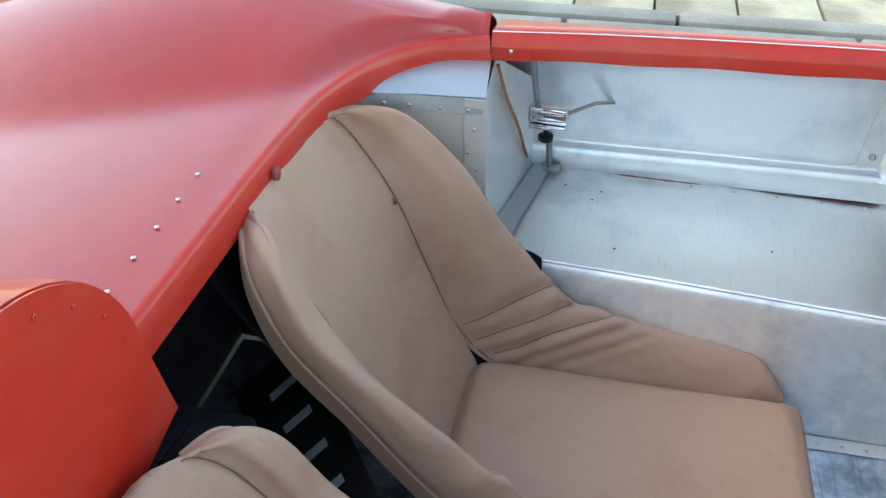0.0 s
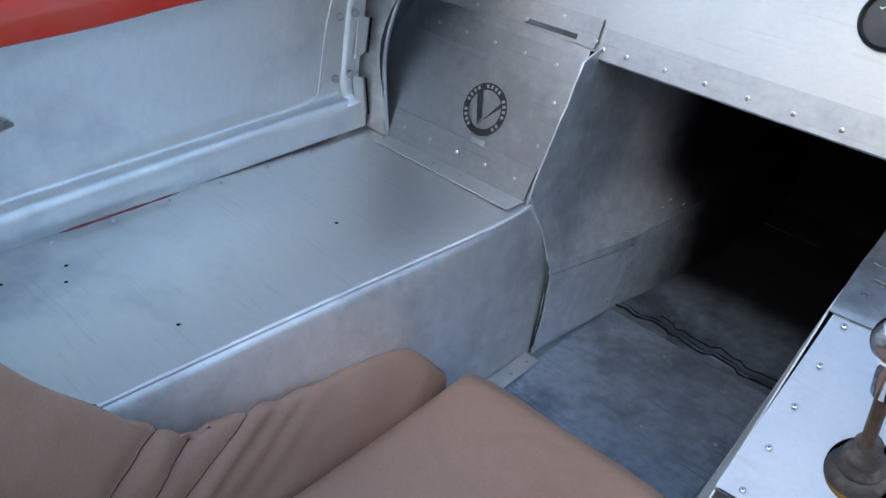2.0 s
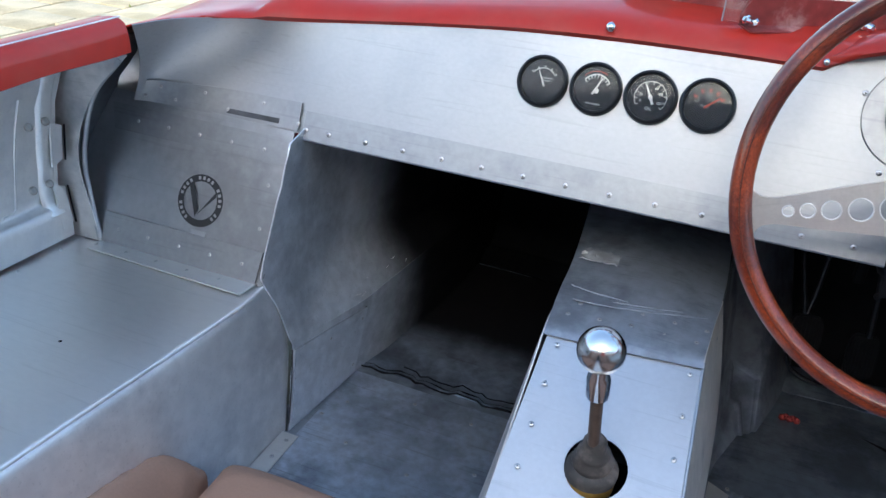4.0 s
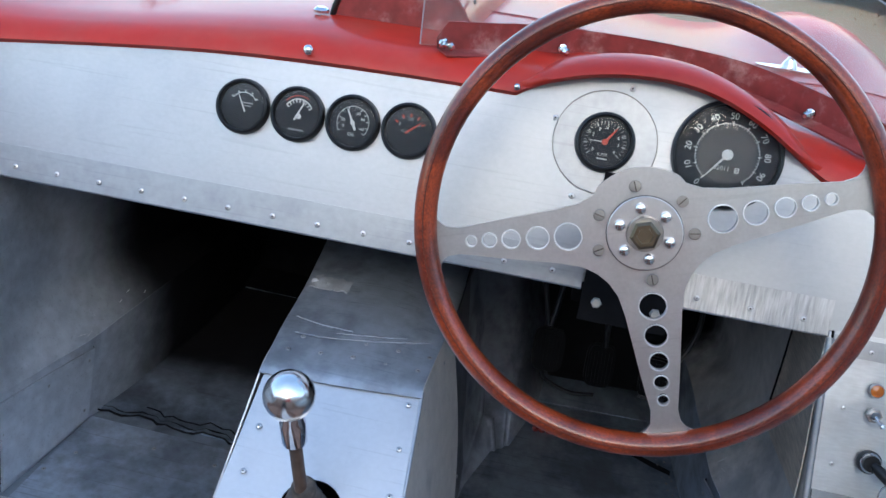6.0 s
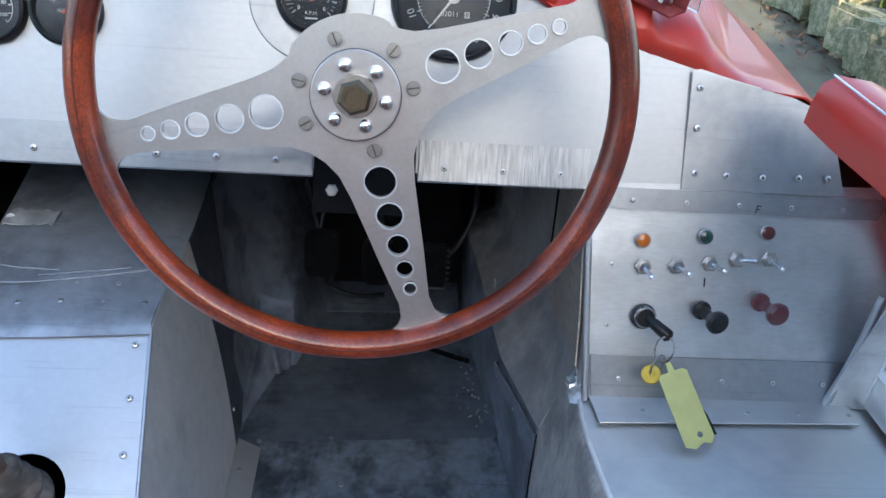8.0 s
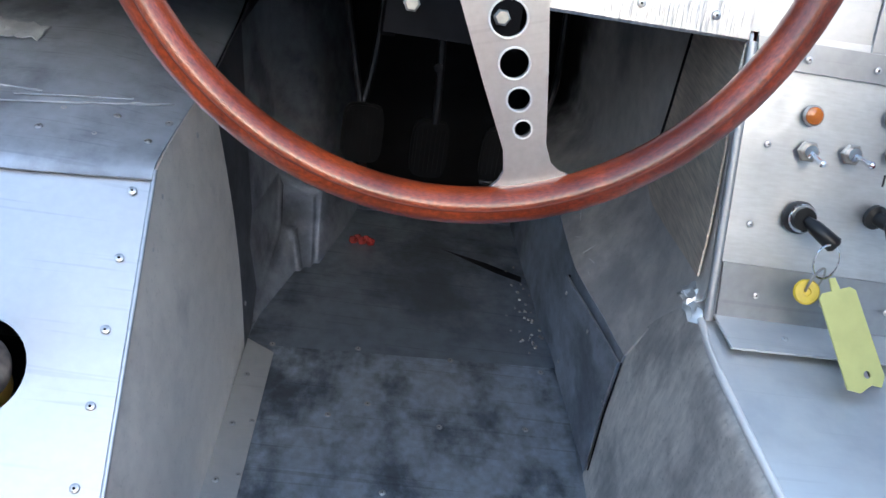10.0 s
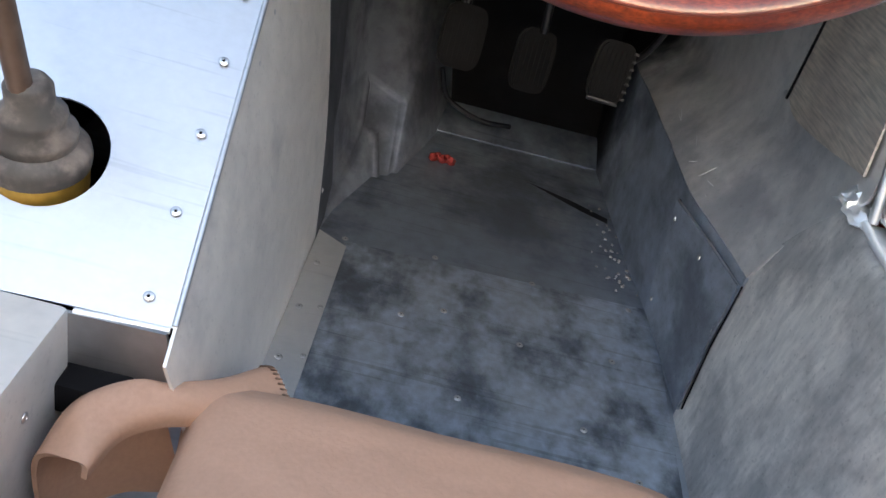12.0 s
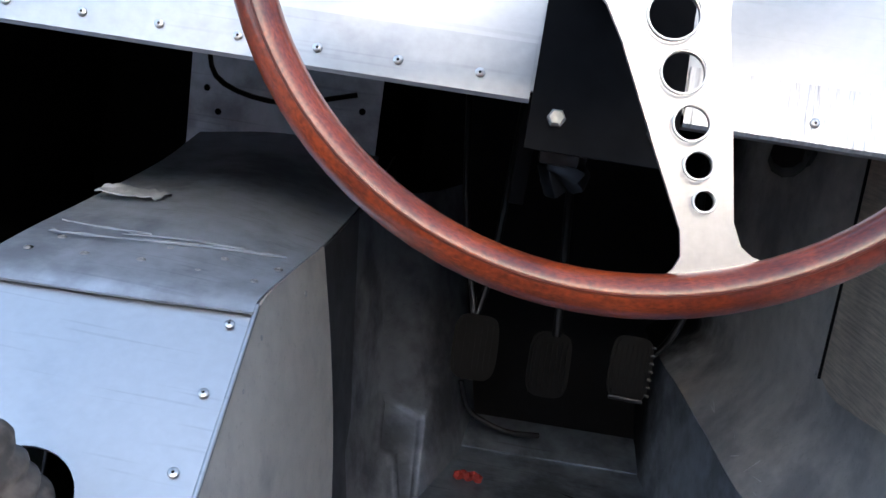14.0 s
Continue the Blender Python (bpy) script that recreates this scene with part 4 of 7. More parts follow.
for x, z in ((-0.295, 0.706), (-0.227, 0.743), (-0.190, 0.674), (-0.265, 0.638)):
    rivet(on_dash(x, z, 0.0012), DASH_N, dash, RIVET)
rivet(on_dash(-0.915, 0.67, 0.002), DASH_N, dash, RIVET_S)

# ---- red bodywork: scuttle and front ----
SIDE = [(0.64, 0.672), (0.68, 0.645), (0.72, 0.595), (0.755, 0.51), (0.775, 0.41), (0.778, 0.30), (0.765, 0.20), (0.74, 0.13)]


def crown(y):
    return float(np.interp(y, [0.5, 0.8, 1.0, 1.3, 1.6, 1.9, 2.1, 2.25], [0.750, 0.750, 0.749, 0.738, 0.708, 0.64, 0.55, 0.40]))


def front_z(d, y):
    """Height of the front bodywork: a crowned bonnet between two wing humps."""
    a = abs(d)
    z = crown(y) - 0.16 * max(0, a - 0.10) ** 1.3 
    hump = 0.062 * math.exp(-((y - 1.50) / 0.34) ** 2) + 0.02
    z += hump * math.exp(-((a - 0.56) / 0.13) ** 2)
    return z


random.seed(2)
n_top = len(top_curve)
ahead = [0.0, 0.0, 0.0, 0.03, 0.08, 0.15, 0.22]
edge_cols = [np.array([(XC - d, 0.585, z) for d, z in reversed(SIDE)]), top_curve, np.array([(XC + d, yy, z - dz) for (d, z), yy, dz in zip(SIDE, (0.690, 0.665, 0.630, 0.605, 0.590, 0.585, 0.585, 0.585), (0.030, 0.026, 0.018, 0.012, 0.012, 0.012, 0.012, 0.012))])]
edge_all = np.vstack(edge_cols)
is_side = np.array([1] * len(SIDE) + [0] * n_top + [1] * len(SIDE))
rows = []
stations = [0.90, 1.0, 1.12, 1.25, 1.40, 1.55, 1.70, 1.85, 1.98, 2.08, 2.16]
for k in range(5):
    r = []
    for (x, y, z), s in zip(edge_all, is_side):
        d = x - XC
        if s:
            r.append((x, y + 0.02 * k, z))
        else:
            zt = front_z(d, y + 0.1) - (0.02 if abs(d) > 0.5 else 0.0)
            w = min(1.0, max(0.0, (0.604 - abs(d)) / 0.06))
            dy, dz = [(0.0, -0.002), (-0.007, 0.004), (-0.002, 0.013), (0.022, 0.024), (0.07, 0.030)][k]
            lim = max(0.006, zt - z)
            top = min(dz * (lim / 0.031 if lim < 0.031 else 1), lim)
            if d > 0.44:
                q = min(1, (d - 0.44) / 0.06)
                top += (dz * lim / 0.031 - top) * q if lim > 0.031 else 0
                dy *= 1 - 0.4 * q
            r.append((x, y + dy * w + (1 - w) * 0.02 * k, z + top * (w if k else 1)))
    rows.append(r)
for y in stations:
    taper = 1 - 0.35 * max(0, (y - 1.45) / 0.75) ** 2.2
    r = []
    for (x, y0, z0), s in zip(edge_all, is_side):
        d = (x - XC)
        if s:
            zt = front_z(0.604 * (1 if d > 0 else -1), y)
            zz = 0.13 + (z0 - 0.13) * (zt - 0.13) / (0.684 - 0.13)
        else:
            zz = front_z(d, y)
        r.append((XC + d * taper, y, zz))
    rows.append(r)
scuttle = sheet("front_bodywork", np.array(rows), RED, car, 0.002, "faded red painted scuttle and bonnet with raised wings", 50)
# added black sheet: keeps red bounce off the tunnel and darkens the footwells
under = [[(XC + d, y, front_z(d, y) - 0.032) for d in np.linspace(-0.50, 0.47, 20)] for y in (0.775, 0.85, 0.95, 1.05, 1.22, 1.40)]
sheet("scuttle_underside", under, FOOT_BLACK, car, 0.002, "black sheet added under the scuttle to stop red bounce")
# shut line between scuttle and hinged front
shut = [Vector((XC + d, 1.0, front_z(d, 1.0) + 0.0005)) for d in np.linspace(-0.6, 0.6, 40)]
tube("bonnet_gap", shut, 0.0022, RED_DARK, scuttle, 6, label="dark gap along the bonnet edge")
# cowl lip over the instruments
brow_rows = []
for d, y, z in spline(BROW, 36):
    x = XC + d
    e = min(1, 6 * min((d - 0.122) / 0.30, (0.423 - d) / 0.30) + 0.15)
    brow_rows.append([(x, y - 0.0005, z + 0.001), (x, y - 0.016 * e, z + 0.002), (x, y - 0.019 * e, z + 0.0055), (x, y - 0.016 * e, z + 0.0095), (x, y + 0.012, z + 0.013 * e + 0.003), (x, y + 0.05, z + 0.010 * e + 0.001)])
sheet("instrument_brow", np.array(brow_rows), RED, scuttle, 0.0018, "red painted arched brow over the instruments", 60)
for x, z, r in ((-0.551, 0.7285, 1.6), (-0.337, 0.7265, 1.0)):
    lathe("dome_nut", [(0.0034 * r, -0.002), (0.0034 * r, 0.001), (0.0028 * r, 0.0024 * r), (0.0015 * r, 0.0032 * r), (0, 0.0034 * r)], facing(on_dash(x, z, 0.0115), DASH_N), CHROME, scuttle, 14, angle=60)

# bonnet bulge with a flat rear face and black trim
bz = 0.750
bulge = []
for y in (0.835, 1.0, 1.25, 1.5, 1.7):
    k = float(np.interp(y, [0.835, 1.25, 1.7], [1, 1, 0.4]))
    bulge.append([(XC - 0.0235 + 0.079 * math.cos(a) * (0.8 + 0.2 * k), y, min(crown(y), bz) - 0.008 + 0.066 * k * math.sin(a)) for a in np.linspace(math.pi, 0, 20)])
bul = sheet("bonnet_bulge", np.array(bulge), RED, scuttle, 0.002, "red bulge along the bonnet")
arch = [(XC - 0.0235 + 0.079 * math.cos(a), 0.832, bz - 0.008 + 0.066 * math.sin(a)) for a in np.linspace(math.pi, 0, 24)]
plate("bulge_face", arch, RED_DARK, bul, 0.002, label="dusty dark red rear face of the bulge")
tube("trim", arch[:17], 0.0038, BLACK, bul, 8, label="black rubber trim")
lathe("bolt_head", [(0.009, 0), (0.009, 0.003), (0.005, 0.006), (0, 0.006)], pose(-0.572, 0.822, 0.752), CHROME, bul, 10)
bm = bmesh.new()
for i in range(3):
    box_b = box_bm((0.004, 0.012, 0.001), pose(-0.410 + 0.002 * i, 0.87 + 0.03 * i, bz + 0.030 + 0.003 * i, 0, 60, 0))
    me = bpy.data.meshes.new("tmp")
    box_b.to_mesh(me)
    bm.from_mesh(me)
    bpy.data.meshes.remove(me)
part("vent_slot", bm, BLACK_MATT, bul)
for i in range(4):
    box("louvre", (0.16, 0.012, 0.004), pose(-0.68, 1.22 + 0.03 * i, front_z(-0.22, 1.22 + 0.03 * i) + 0.002, -20), RED, scuttle, 0.001)


def latch(x, y):
    """A chrome spring latch across the bonnet gap: oval plate, post and bent wire."""
    z = front_z(x - XC, y)
    th = thing("bonnet_latch", "chrome over-centre bonnet latch on the red bonnet", "latch", "bonnet latches", (x, y, z))
    pl = [Vector((0.05 * math.cos(a), 0.013 * math.sin(a), 0.003)) for a in np.linspace(0, 2 * math.pi, 20, endpoint=False)]
    plate("base_plate", pl, CHROME, th, 0.003)
    lathe("post", [(0.011, 0.005), (0.009, 0.012), (0.005, 0.018), (0.005, 0.03), (0.007, 0.034), (0, 0.036)], pose(-0.008, 0, 0), CHROME, th, 12)
    tube("wire", spline([(-0.008, 0, 0.024), (-0.022, 0, 0.026), (-0.025, 0, 0.036), (-0.014, 0, 0.040), (0.0, 0, 0.030), (0.026, 0, 0.024), (0.035, 0, 0.010)], 26), 0.0024, CHROME, th, 8)
    lathe("foot", [(0.014, 0.004), (0.013, 0.009), (0.006, 0.013), (0, 0.014)], pose(0.036, 0.012, 0), CHROME, th, 12)
    return th


latch(-0.850, 0.965)
latch(-0.012, 1.06)

# ---- windscreen ----
screen = thing("aero_screen", "curved clear perspex windscreen bolted to the scuttle", "windscreen")
BASE = spline([(-0.444, 0.755, 0.7495), (-0.411, 0.767, 0.7505), (-0.376, 0.790, 0.7505), (-0.33, 0.822, 0.750), (-0.27, 0.850, 0.747), (-0.19, 0.861, 0.744), (-0.11, 0.845, 0.740), (-0.043, 0.80, 0.731), (0.03, 0.74, 0.717), (0.072, 0.70, 0.706)], 64)
s_len = np.r_[0, np.cumsum(np.linalg.norm(np.diff(BASE, axis=0), axis=1))]
total = s_len[-1]
srows = []
for p, s in zip(BASE, s_len):
    hl = float(np.interp(s, [0, 0.006, 0.015, 0.03, 0.06, 0.1], [0.044, 0.052, 0.064, 0.086, 0.116, 0.130]))
    hr = float(np.interp(total - s, [0, 0.006, 0.019, 0.039, 0.065, 0.097, 0.154, 0.3], [0.060, 0.073, 0.086, 0.103, 0.1135, 0.12, 0.128, 0.132]))
    h = min(hl, hr)
    srows.append([Vector(p) + Vector((0, 0, h * f)) for f in np.linspace(0, 1, 8)])
pane = sheet("pane", np.array([[tuple(v) for v in r] for r in srows]), PERSPEX, screen, 0.003)
pane.visible_shadow = False
tube("pane_edge", [r[-1] for r in srows] + [srows[-1][f] for f in range(6, -1, -1)], 0.0008, PERSPEX_EDGE, screen, 6, label="bright polished edge of the perspex")
tube("pane_edge", [srows[0][i] for i in range(8)], 0.0009, PERSPEX_EDGE, screen, 6, label="bright polished edge of the perspex")
frows = []
for i in range(3, 63):
    p, out = Vector(BASE[i]), Vector((BASE[i][0] + 0.19, BASE[i][1] - 0.55, 0)).normalized()
    hh = 0.026 * min(1, min(i - 2, 63 - i) / 3.0)
    frows.append([p - out * 0.022 + Vector((0, 0, -0.006)), p - out * 0.004 + Vector((0, 0, -0.002)), p - out * 0.0035 + Vector((0, -0.003, hh))])
fl = sheet("mounting_flange", np.array([[tuple(v) for v in r] for r in frows]), RED_DARK, screen, 0.002, "dusty dark red mounting flange")
for bx_ in (-0.424, -0.304, -0.175, -0.046, 0.058):
    i = int(np.argmin(abs(BASE[:, 0] - bx_)))
    p, out = Vector(BASE[i]), Vector((BASE[i][0] + 0.19, BASE[i][1] - 0.55, 0)).normalized()
    lathe("screen_bolt", [(0.0055, 0), (0.0055, 0.003), (0.0035, 0.004), (0.0032, 0.013), (0.0045, 0.015), (0.002, 0.018), (0, 0.018)], facing(p + Vector((0, -0.002, 0.004)) - out * 0.006, -out), CHROME, screen, 8)

# ---- doors ----
DT = [(-1.043, -0.055, 0.0), (-1.052, 0.13, 0.004), (-1.058, 0.36, 0.006), (-1.063, 0.577, 0.006)]


def door(f, s, drop=0.0, grow=0.0):
    th = thing("car_door", "closed car door with red top edge and bare aluminium inside", "door", "car doors")
    inner = []
    for (x, y, dz) in spline([(x + 0.4 * grow * (y > 0.3), y + grow * (y > 0.3), dz) for x, y, dz in DT], 16):
        q = (y + 0.055) / 0.632
        bx = -1.200 + 0.012 * q
        inner.append([(f(x), y, 0.655 + dz), (f(x - 0.03), y, 0.653 + dz), (f(-1.135), y, 0.643), (f(-1.170), y, 0.618), (f(-1.188), y, 0.575), (f(-1.197), y, 0.52), (f(-1.203), y, 0.465), (f(-1.2045), y, 0.4455), (f(-1.2020), y, 0.4410), (f(-1.1945), y, 0.4375), (f(-1.1905), y, 0.4330), (f(-1.1885), y, 0.4240), (f(-1.1875), y, 0.404), (f(bx), y, 0.392)])
    sheet("inner_skin", np.array(inner), ALU_SILL, th, 0.0015, "bare aluminium inner door skin with pressed ridge", 60)
    band = []
    for (x, y, dz) in spline([(x + 0.4 * grow * (y > 0.3), y + grow * (y > 0.3), dz) for x, y, dz in DT], 30):
        w = 0.0012 * math.sin(y * 31)
        dz -= drop * max(0, (y + 0.05) / 0.63)
        band.append([(f(x - 0.004), y, 0.648 + dz + w), (f(x + 0.001), y, 0.650 + dz + w), (f(x), y, 0.666 + dz), (f(x - 0.004), y, 0.680 + dz), (f(x - 0.014), y, 0.686 + dz), (f(x - 0.04), y, 0.683 + dz), (f(-1.14), y, 0.672), (f(-1.192), y, 0.632), (f(-1.222), y, 0.56), (f(-1.234), y, 0.48), (f(-1.238), y, 0.38), (f(-1.228), y, 0.27), (f(-1.20), y, 0.16)])
    sheet("outer_skin", np.array(band), RED, th, 0.0018, "red painted outer skin rolled over the door top", 60)
    # thin pale tube painting the highlight on the rounded door top
    tube("worn_edge", [(f(x - 0.010), y, 0.6872 + dz - drop * max(0, (y + 0.05) / 0.63)) for x, y, dz in spline([(x + 0.4 * grow * (y > 0.3), y + grow * (y > 0.3), dz) for x, y, dz in DT], 24)], 0.0008, BRIGHT_EDGE, th, 6, label="pale painted highlight along the rolled door edge")
    return th


door_l = door(lambda x: x, 1)
door_r = door(mx, -1, 0.0, 0.02)
for x, y in ((-1.022, -0.026), (-1.029, -0.009)):
    rivet((x - 0.0185, y, 0.664), (1, 0, 0.1), door_l, RIVET)
sheet("chipped_corner", np.array([[(-1.0405, -0.053, 0.650), (-1.0408, -0.053, 0.668)], [(-1.0435, 0.002, 0.650), (-1.0435, 0.002, 0.667)]]), RED_OLD, door_l, 0.0008, "chipped red paint")
for f, dl in ((lambda x: x, door_l), (mx, door_r)):
    # end flange, hinge tabs and the pressed outline near the hinges
    sgn = 1 if f(0) == 0 else -1
    prof = [(-1.150, 0.634), (-1.170, 0.617), (-1.181, 0.595), (-1.188, 0.570), (-1.194, 0.535), (-1.199, 0.50), (-1.202, 0.465), (-1.199, 0.440), (-1.190, 0.428)]
    grow = 0.0 if sgn > 0 else 0.02
    border = [[(f(x - 0.001), 0.545 + grow, z), (f(x + 0.0030), 0.549 + grow, z + 0.0005), (f(x + 0.0045), 0.556 + grow, z + 0.001), (f(x + 0.0040), 0.566 + grow, z + 0.001), (f(x - 0.001), 0.571 + grow, z)] for x, z in prof]
    sheet("end_border", dense(border, 40, 14), ALU_SILL, dl, 0.0015, "raised rolled border at the end of the door", 60)
    for (x, z), (x2, z2) in (((-1.193, 0.552), (-1.199, 0.492)), ((-1.202, 0.468), (-1.196, 0.405))):
        tab = plate("hinge_tab", [(f(x + 0.010), 0.560 + grow, z), (f(x + 0.010), 0.578 + grow, z - 0.008), (f(x2 + 0.010), 0.578 + grow, z2 + 0.006), (f(x2 + 0.010), 0.560 + grow, z2)], ALU_SILL, dl, 0.003, label="flat hinge tab on the door end")
        tube("tab_gap", [(f(x + 0.012), 0.5795 + grow, z - 0.007), (f(x2 + 0.012), 0.5795 + grow, z2 + 0.005)], 0.0012, BLACK_MATT, tab, 6)
        for dy in (-0.008, -0.034):
            lathe("hinge_bolt", [(0.0055, 0), (0.0055, 0.002), (0.0035, 0.0035), (0, 0.0035)], facing((f(x + 0.011), 0.560 + dy + grow, z + 0.004), (sgn, 0, 0.5)), STEEL, tab, 10)
    tube("pressed_line", spline([(f(-1.180), 0.517, 0.592), (f(-1.1915), 0.514, 0.548), (f(-1.1995), 0.511, 0.500), (f(-1.2025), 0.508, 0.458), (f(-1.2025), 0.503, 0.449), (f(-1.2025), 0.488, 0.447)], 24), 0.0016, ALU_SILL, dl, 6)
    # draught strip and dirt between door and side panel
    tube("door_seal", spline([(f(-1.152), 0.586, 0.388), (f(-1.166), 0.592, 0.44), (f(-1.176), 0.60, 0.50), (f(-1.150), 0.60, 0.58), (f(-1.09), 0.59, 0.64)][:5 if f(0) == 0 else 3], 16), 0.004, ALU_DASH, car, 8)
    rows = [[(f(-1.150), 0.585, 0.388), (f(-1.235), 0.581, 0.388)], [(f(-1.174), 0.588, 0.50), (f(-1.245), 0.581, 0.50)], [(f(-1.140), 0.590, 0.585), (f(-1.215), 0.581, 0.60)], [(f(-1.080), 0.590, 0.645), (f(-1.12), 0.583, 0.66)]]
    if f(0) != 0:
        rows = rows[:2] + [[(f(-1.180), 0.590, 0.555), (f(-1.235), 0.581, 0.57)]]
    sheet("hinge_pillar", dense(rows, 14, 6), ALU_GRIME, car, 0.002, "dirty aluminium hinge pillar")
for f in (lambda x: x,):
    cov = [[(f(-1.100), 0.705, 0.566), (f(-1.14), 0.690, 0.566), (f(-1.20), 0.660, 0.545), (f(-1.25), 0.612, 0.50)], [(f(-1.085), 0.715, 0.62), (f(-1.12), 0.695, 0.62), (f(-1.17), 0.655, 0.61), (f(-1.215), 0.608, 0.59)], [(f(-1.065), 0.690, 0.676), (f(-1.08), 0.680, 0.676), (f(-1.10), 0.645, 0.672), (f(-1.125), 0.606, 0.655)]]
    sheet("pillar_cover", dense(cov, 8, 8), ALU_GRIME, car, 0.002, "dirty aluminium behind the hinge pillar")
    lin = [[(f(XC - d + 0.012), y, z - 0.006) for d, z in SIDE[:6]] for y in (0.596, 0.65, 0.72, 0.80)]
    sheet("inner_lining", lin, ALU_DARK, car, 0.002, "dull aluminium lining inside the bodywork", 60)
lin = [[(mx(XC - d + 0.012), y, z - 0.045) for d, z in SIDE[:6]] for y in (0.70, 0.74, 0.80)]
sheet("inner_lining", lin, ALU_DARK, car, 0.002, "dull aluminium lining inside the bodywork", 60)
# red line of worn paint and rivets where door meets sill
tube("worn_paint_line", spline([(-1.183, 0.14, 0.3995), (-1.181, 0.2, 0.399), (-1.180, 0.28, 0.398)], 10), [0.0004, 0.0012, 0.0016, 0.0010, 0.0017, 0.0012, 0.0016, 0.0009, 0.0012, 0.0004], RED_DARK, sill_l, 6)
for i in range(8):
    rivet((-1.178 + 0.001 * i, 0.06 + 0.068 * i, 0.398 - 0.001 * i), (1, 0, 1), sill_l, RIVET_S)
for x, y in ((-1.104, 0.107), (-0.975, 0.150), (-1.13, 0.12), (-1.14, 0.06), (-1.02, 0.38)):
    lathe("drilled_hole", [(0.0022, 0), (0, 0.0003)], pose(x, y, 0.3945 if y < 0.3 else 0.3905), BLACK_MATT, sill_l, 8)

# door catch: chrome box with rods, thumb knob and stay
catch = thing("door_catch", "chrome door lock with steel rods and black thumb knob", "door latch", "", (-1.125, 0.030, 0.53))
box("lock_case", (0.022, 0.062, 0.026), pose(0, -0.005, 0, 0, 0, -6), CHROME, catch, 0.003)
box("lock_plate", (0.030, 0.058, 0.004), pose(0.006, -0.005, -0.016), CHROME, catch, 0.001)
for i in range(2):
    box("lock_ridge", (0.004, 0.050, 0.005), pose(0.012, -0.005, -0.006 + 0.012 * i), CHROME, catch, 0.001)
tube("link_rod", [(-0.002, 0.025, 0.002), (-0.04, 0.065, 0.006), (-0.078, 0.098, -0.008)], 0.0032, STEEL, catch, 8)
box("rod_plate", (0.003, 0.030, 0.016), pose(-0.079, 0.108, -0.009, 0, 10, 0), ALU_DASH, catch, 0.001)
tube("upright_rod", [(0.0, -0.022, 0.012), (0.032, -0.024, 0.06), (0.062, -0.026, 0.118)], 0.0045, STEEL, catch, 8)
lathe("thumb_knob", [(0.0045, 0), (0.0045, -0.012), (0.012, -0.014), (0.012, -0.022), (0.006, -0.026), (0, -0.026)], pose(0.014, -0.006, -0.016), BLACK, catch, 14, "black thumb knob")
tube("lower_rod", [(0.0, -0.002, -0.016), (-0.03, -0.004, -0.07), (-0.052, -0.002, -0.128)], 0.005, STEEL, catch, 8)
box("rod_foot", (0.012, 0.03, 0.010), pose(-0.052, 0.002, -0.127), STEEL, catch, 0.002)
tube("copper_cable", spline([(-1.047, -0.045, 0.640), (-1.075, -0.036, 0.58), (-1.10, -0.02, 0.52), (-1.135, -0.012, 0.46), (-1.185, -0.01, 0.405)], 20), 0.0028, COPPER, catch, 8).matrix_parent_inverse = Matrix.Translation((1.125, -0.030, -0.53))

# ---- rear: jamb box, bulkhead, rim, deck, headrest ----
for f, s in ((lambda x: x, 1), (mx, -1)):
    inner = plate("jamb_panel", [(f(-0.964), -0.047, 0.388), (f(-0.964), -0.047, 0.625), (f(-0.925), -0.195, 0.640), (f(-0.905), -0.26, 0.640), (f(-0.905), -0.26, 0.388)], ALU_SILL, car, 0.002 * s, label="riveted aluminium box behind the door opening")
    plate("jamb_strip", [(f(-0.9605), -0.045, 0.392), (f(-0.9605), -0.045, 0.626), (f(-0.953), -0.075, 0.629), (f(-0.948), -0.075, 0.392)], ALU_SILL, inner, 0.0015 * s)
    plate("top_strip", [(f(-0.9605), -0.045, 0.627), (f(-0.9215), -0.195, 0.642), (f(-0.9175), -0.195, 0.622), (f(-0.9565), -0.050, 0.605)], ALU_LIP, inner, 0.0015 * s)
    nn = (s, 0.25, 0)
    for p in ((-0.951, -0.068, 0.615), (-0.941, -0.105, 0.62), (-0.930, -0.145, 0.626), (-0.922, -0.178, 0.63), (-0.953, -0.06, 0.585), (-0.950, -0.068, 0.55), (-0.955, -0.056, 0.52), (-0.952, -0.06, 0.47)):
        rivet((f(p[0] + 0.005), p[1], p[2]), nn, inner, RIVET)
    plate("door_jamb", [(f(-0.964), -0.046, 0.388), (f(-1.20), 0.0, 0.388), (f(-1.19), -0.01, 0.56), (f(-1.06), -0.05, 0.645), (f(-0.964), -0.046, 0.626)], ALU_SILL, car, 0.002 * s, label="aluminium door jamb")
    sheet("jamb_top", dense([[(f(-0.964), -0.047, 0.627), (f(-0.945), -0.12, 0.634), (f(-0.92), -0.197, 0.642)], [(f(-1.00), -0.05, 0.640), (f(-0.98), -0.14, 0.650), (f(-0.93), -0.22, 0.655)], [(f(-1.05), -0.055, 0.652), (f(-1.02), -0.15, 0.660), (f(-0.95), -0.25, 0.662)]], 8, 10), ALU_DASH, car, 0.002, "pale aluminium top of the jamb box")
    plate("sill_rear_strip", [(f(-0.965), -0.045, 0.398), (f(-1.19), 0.0, 0.4), (f(-1.185), 0.03, 0.4), (f(-0.955), -0.01, 0.398)], ALU_DASH, car, 0.001)
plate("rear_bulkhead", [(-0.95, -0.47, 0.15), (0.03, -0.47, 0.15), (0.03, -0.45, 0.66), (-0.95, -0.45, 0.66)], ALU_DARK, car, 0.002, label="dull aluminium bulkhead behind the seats")
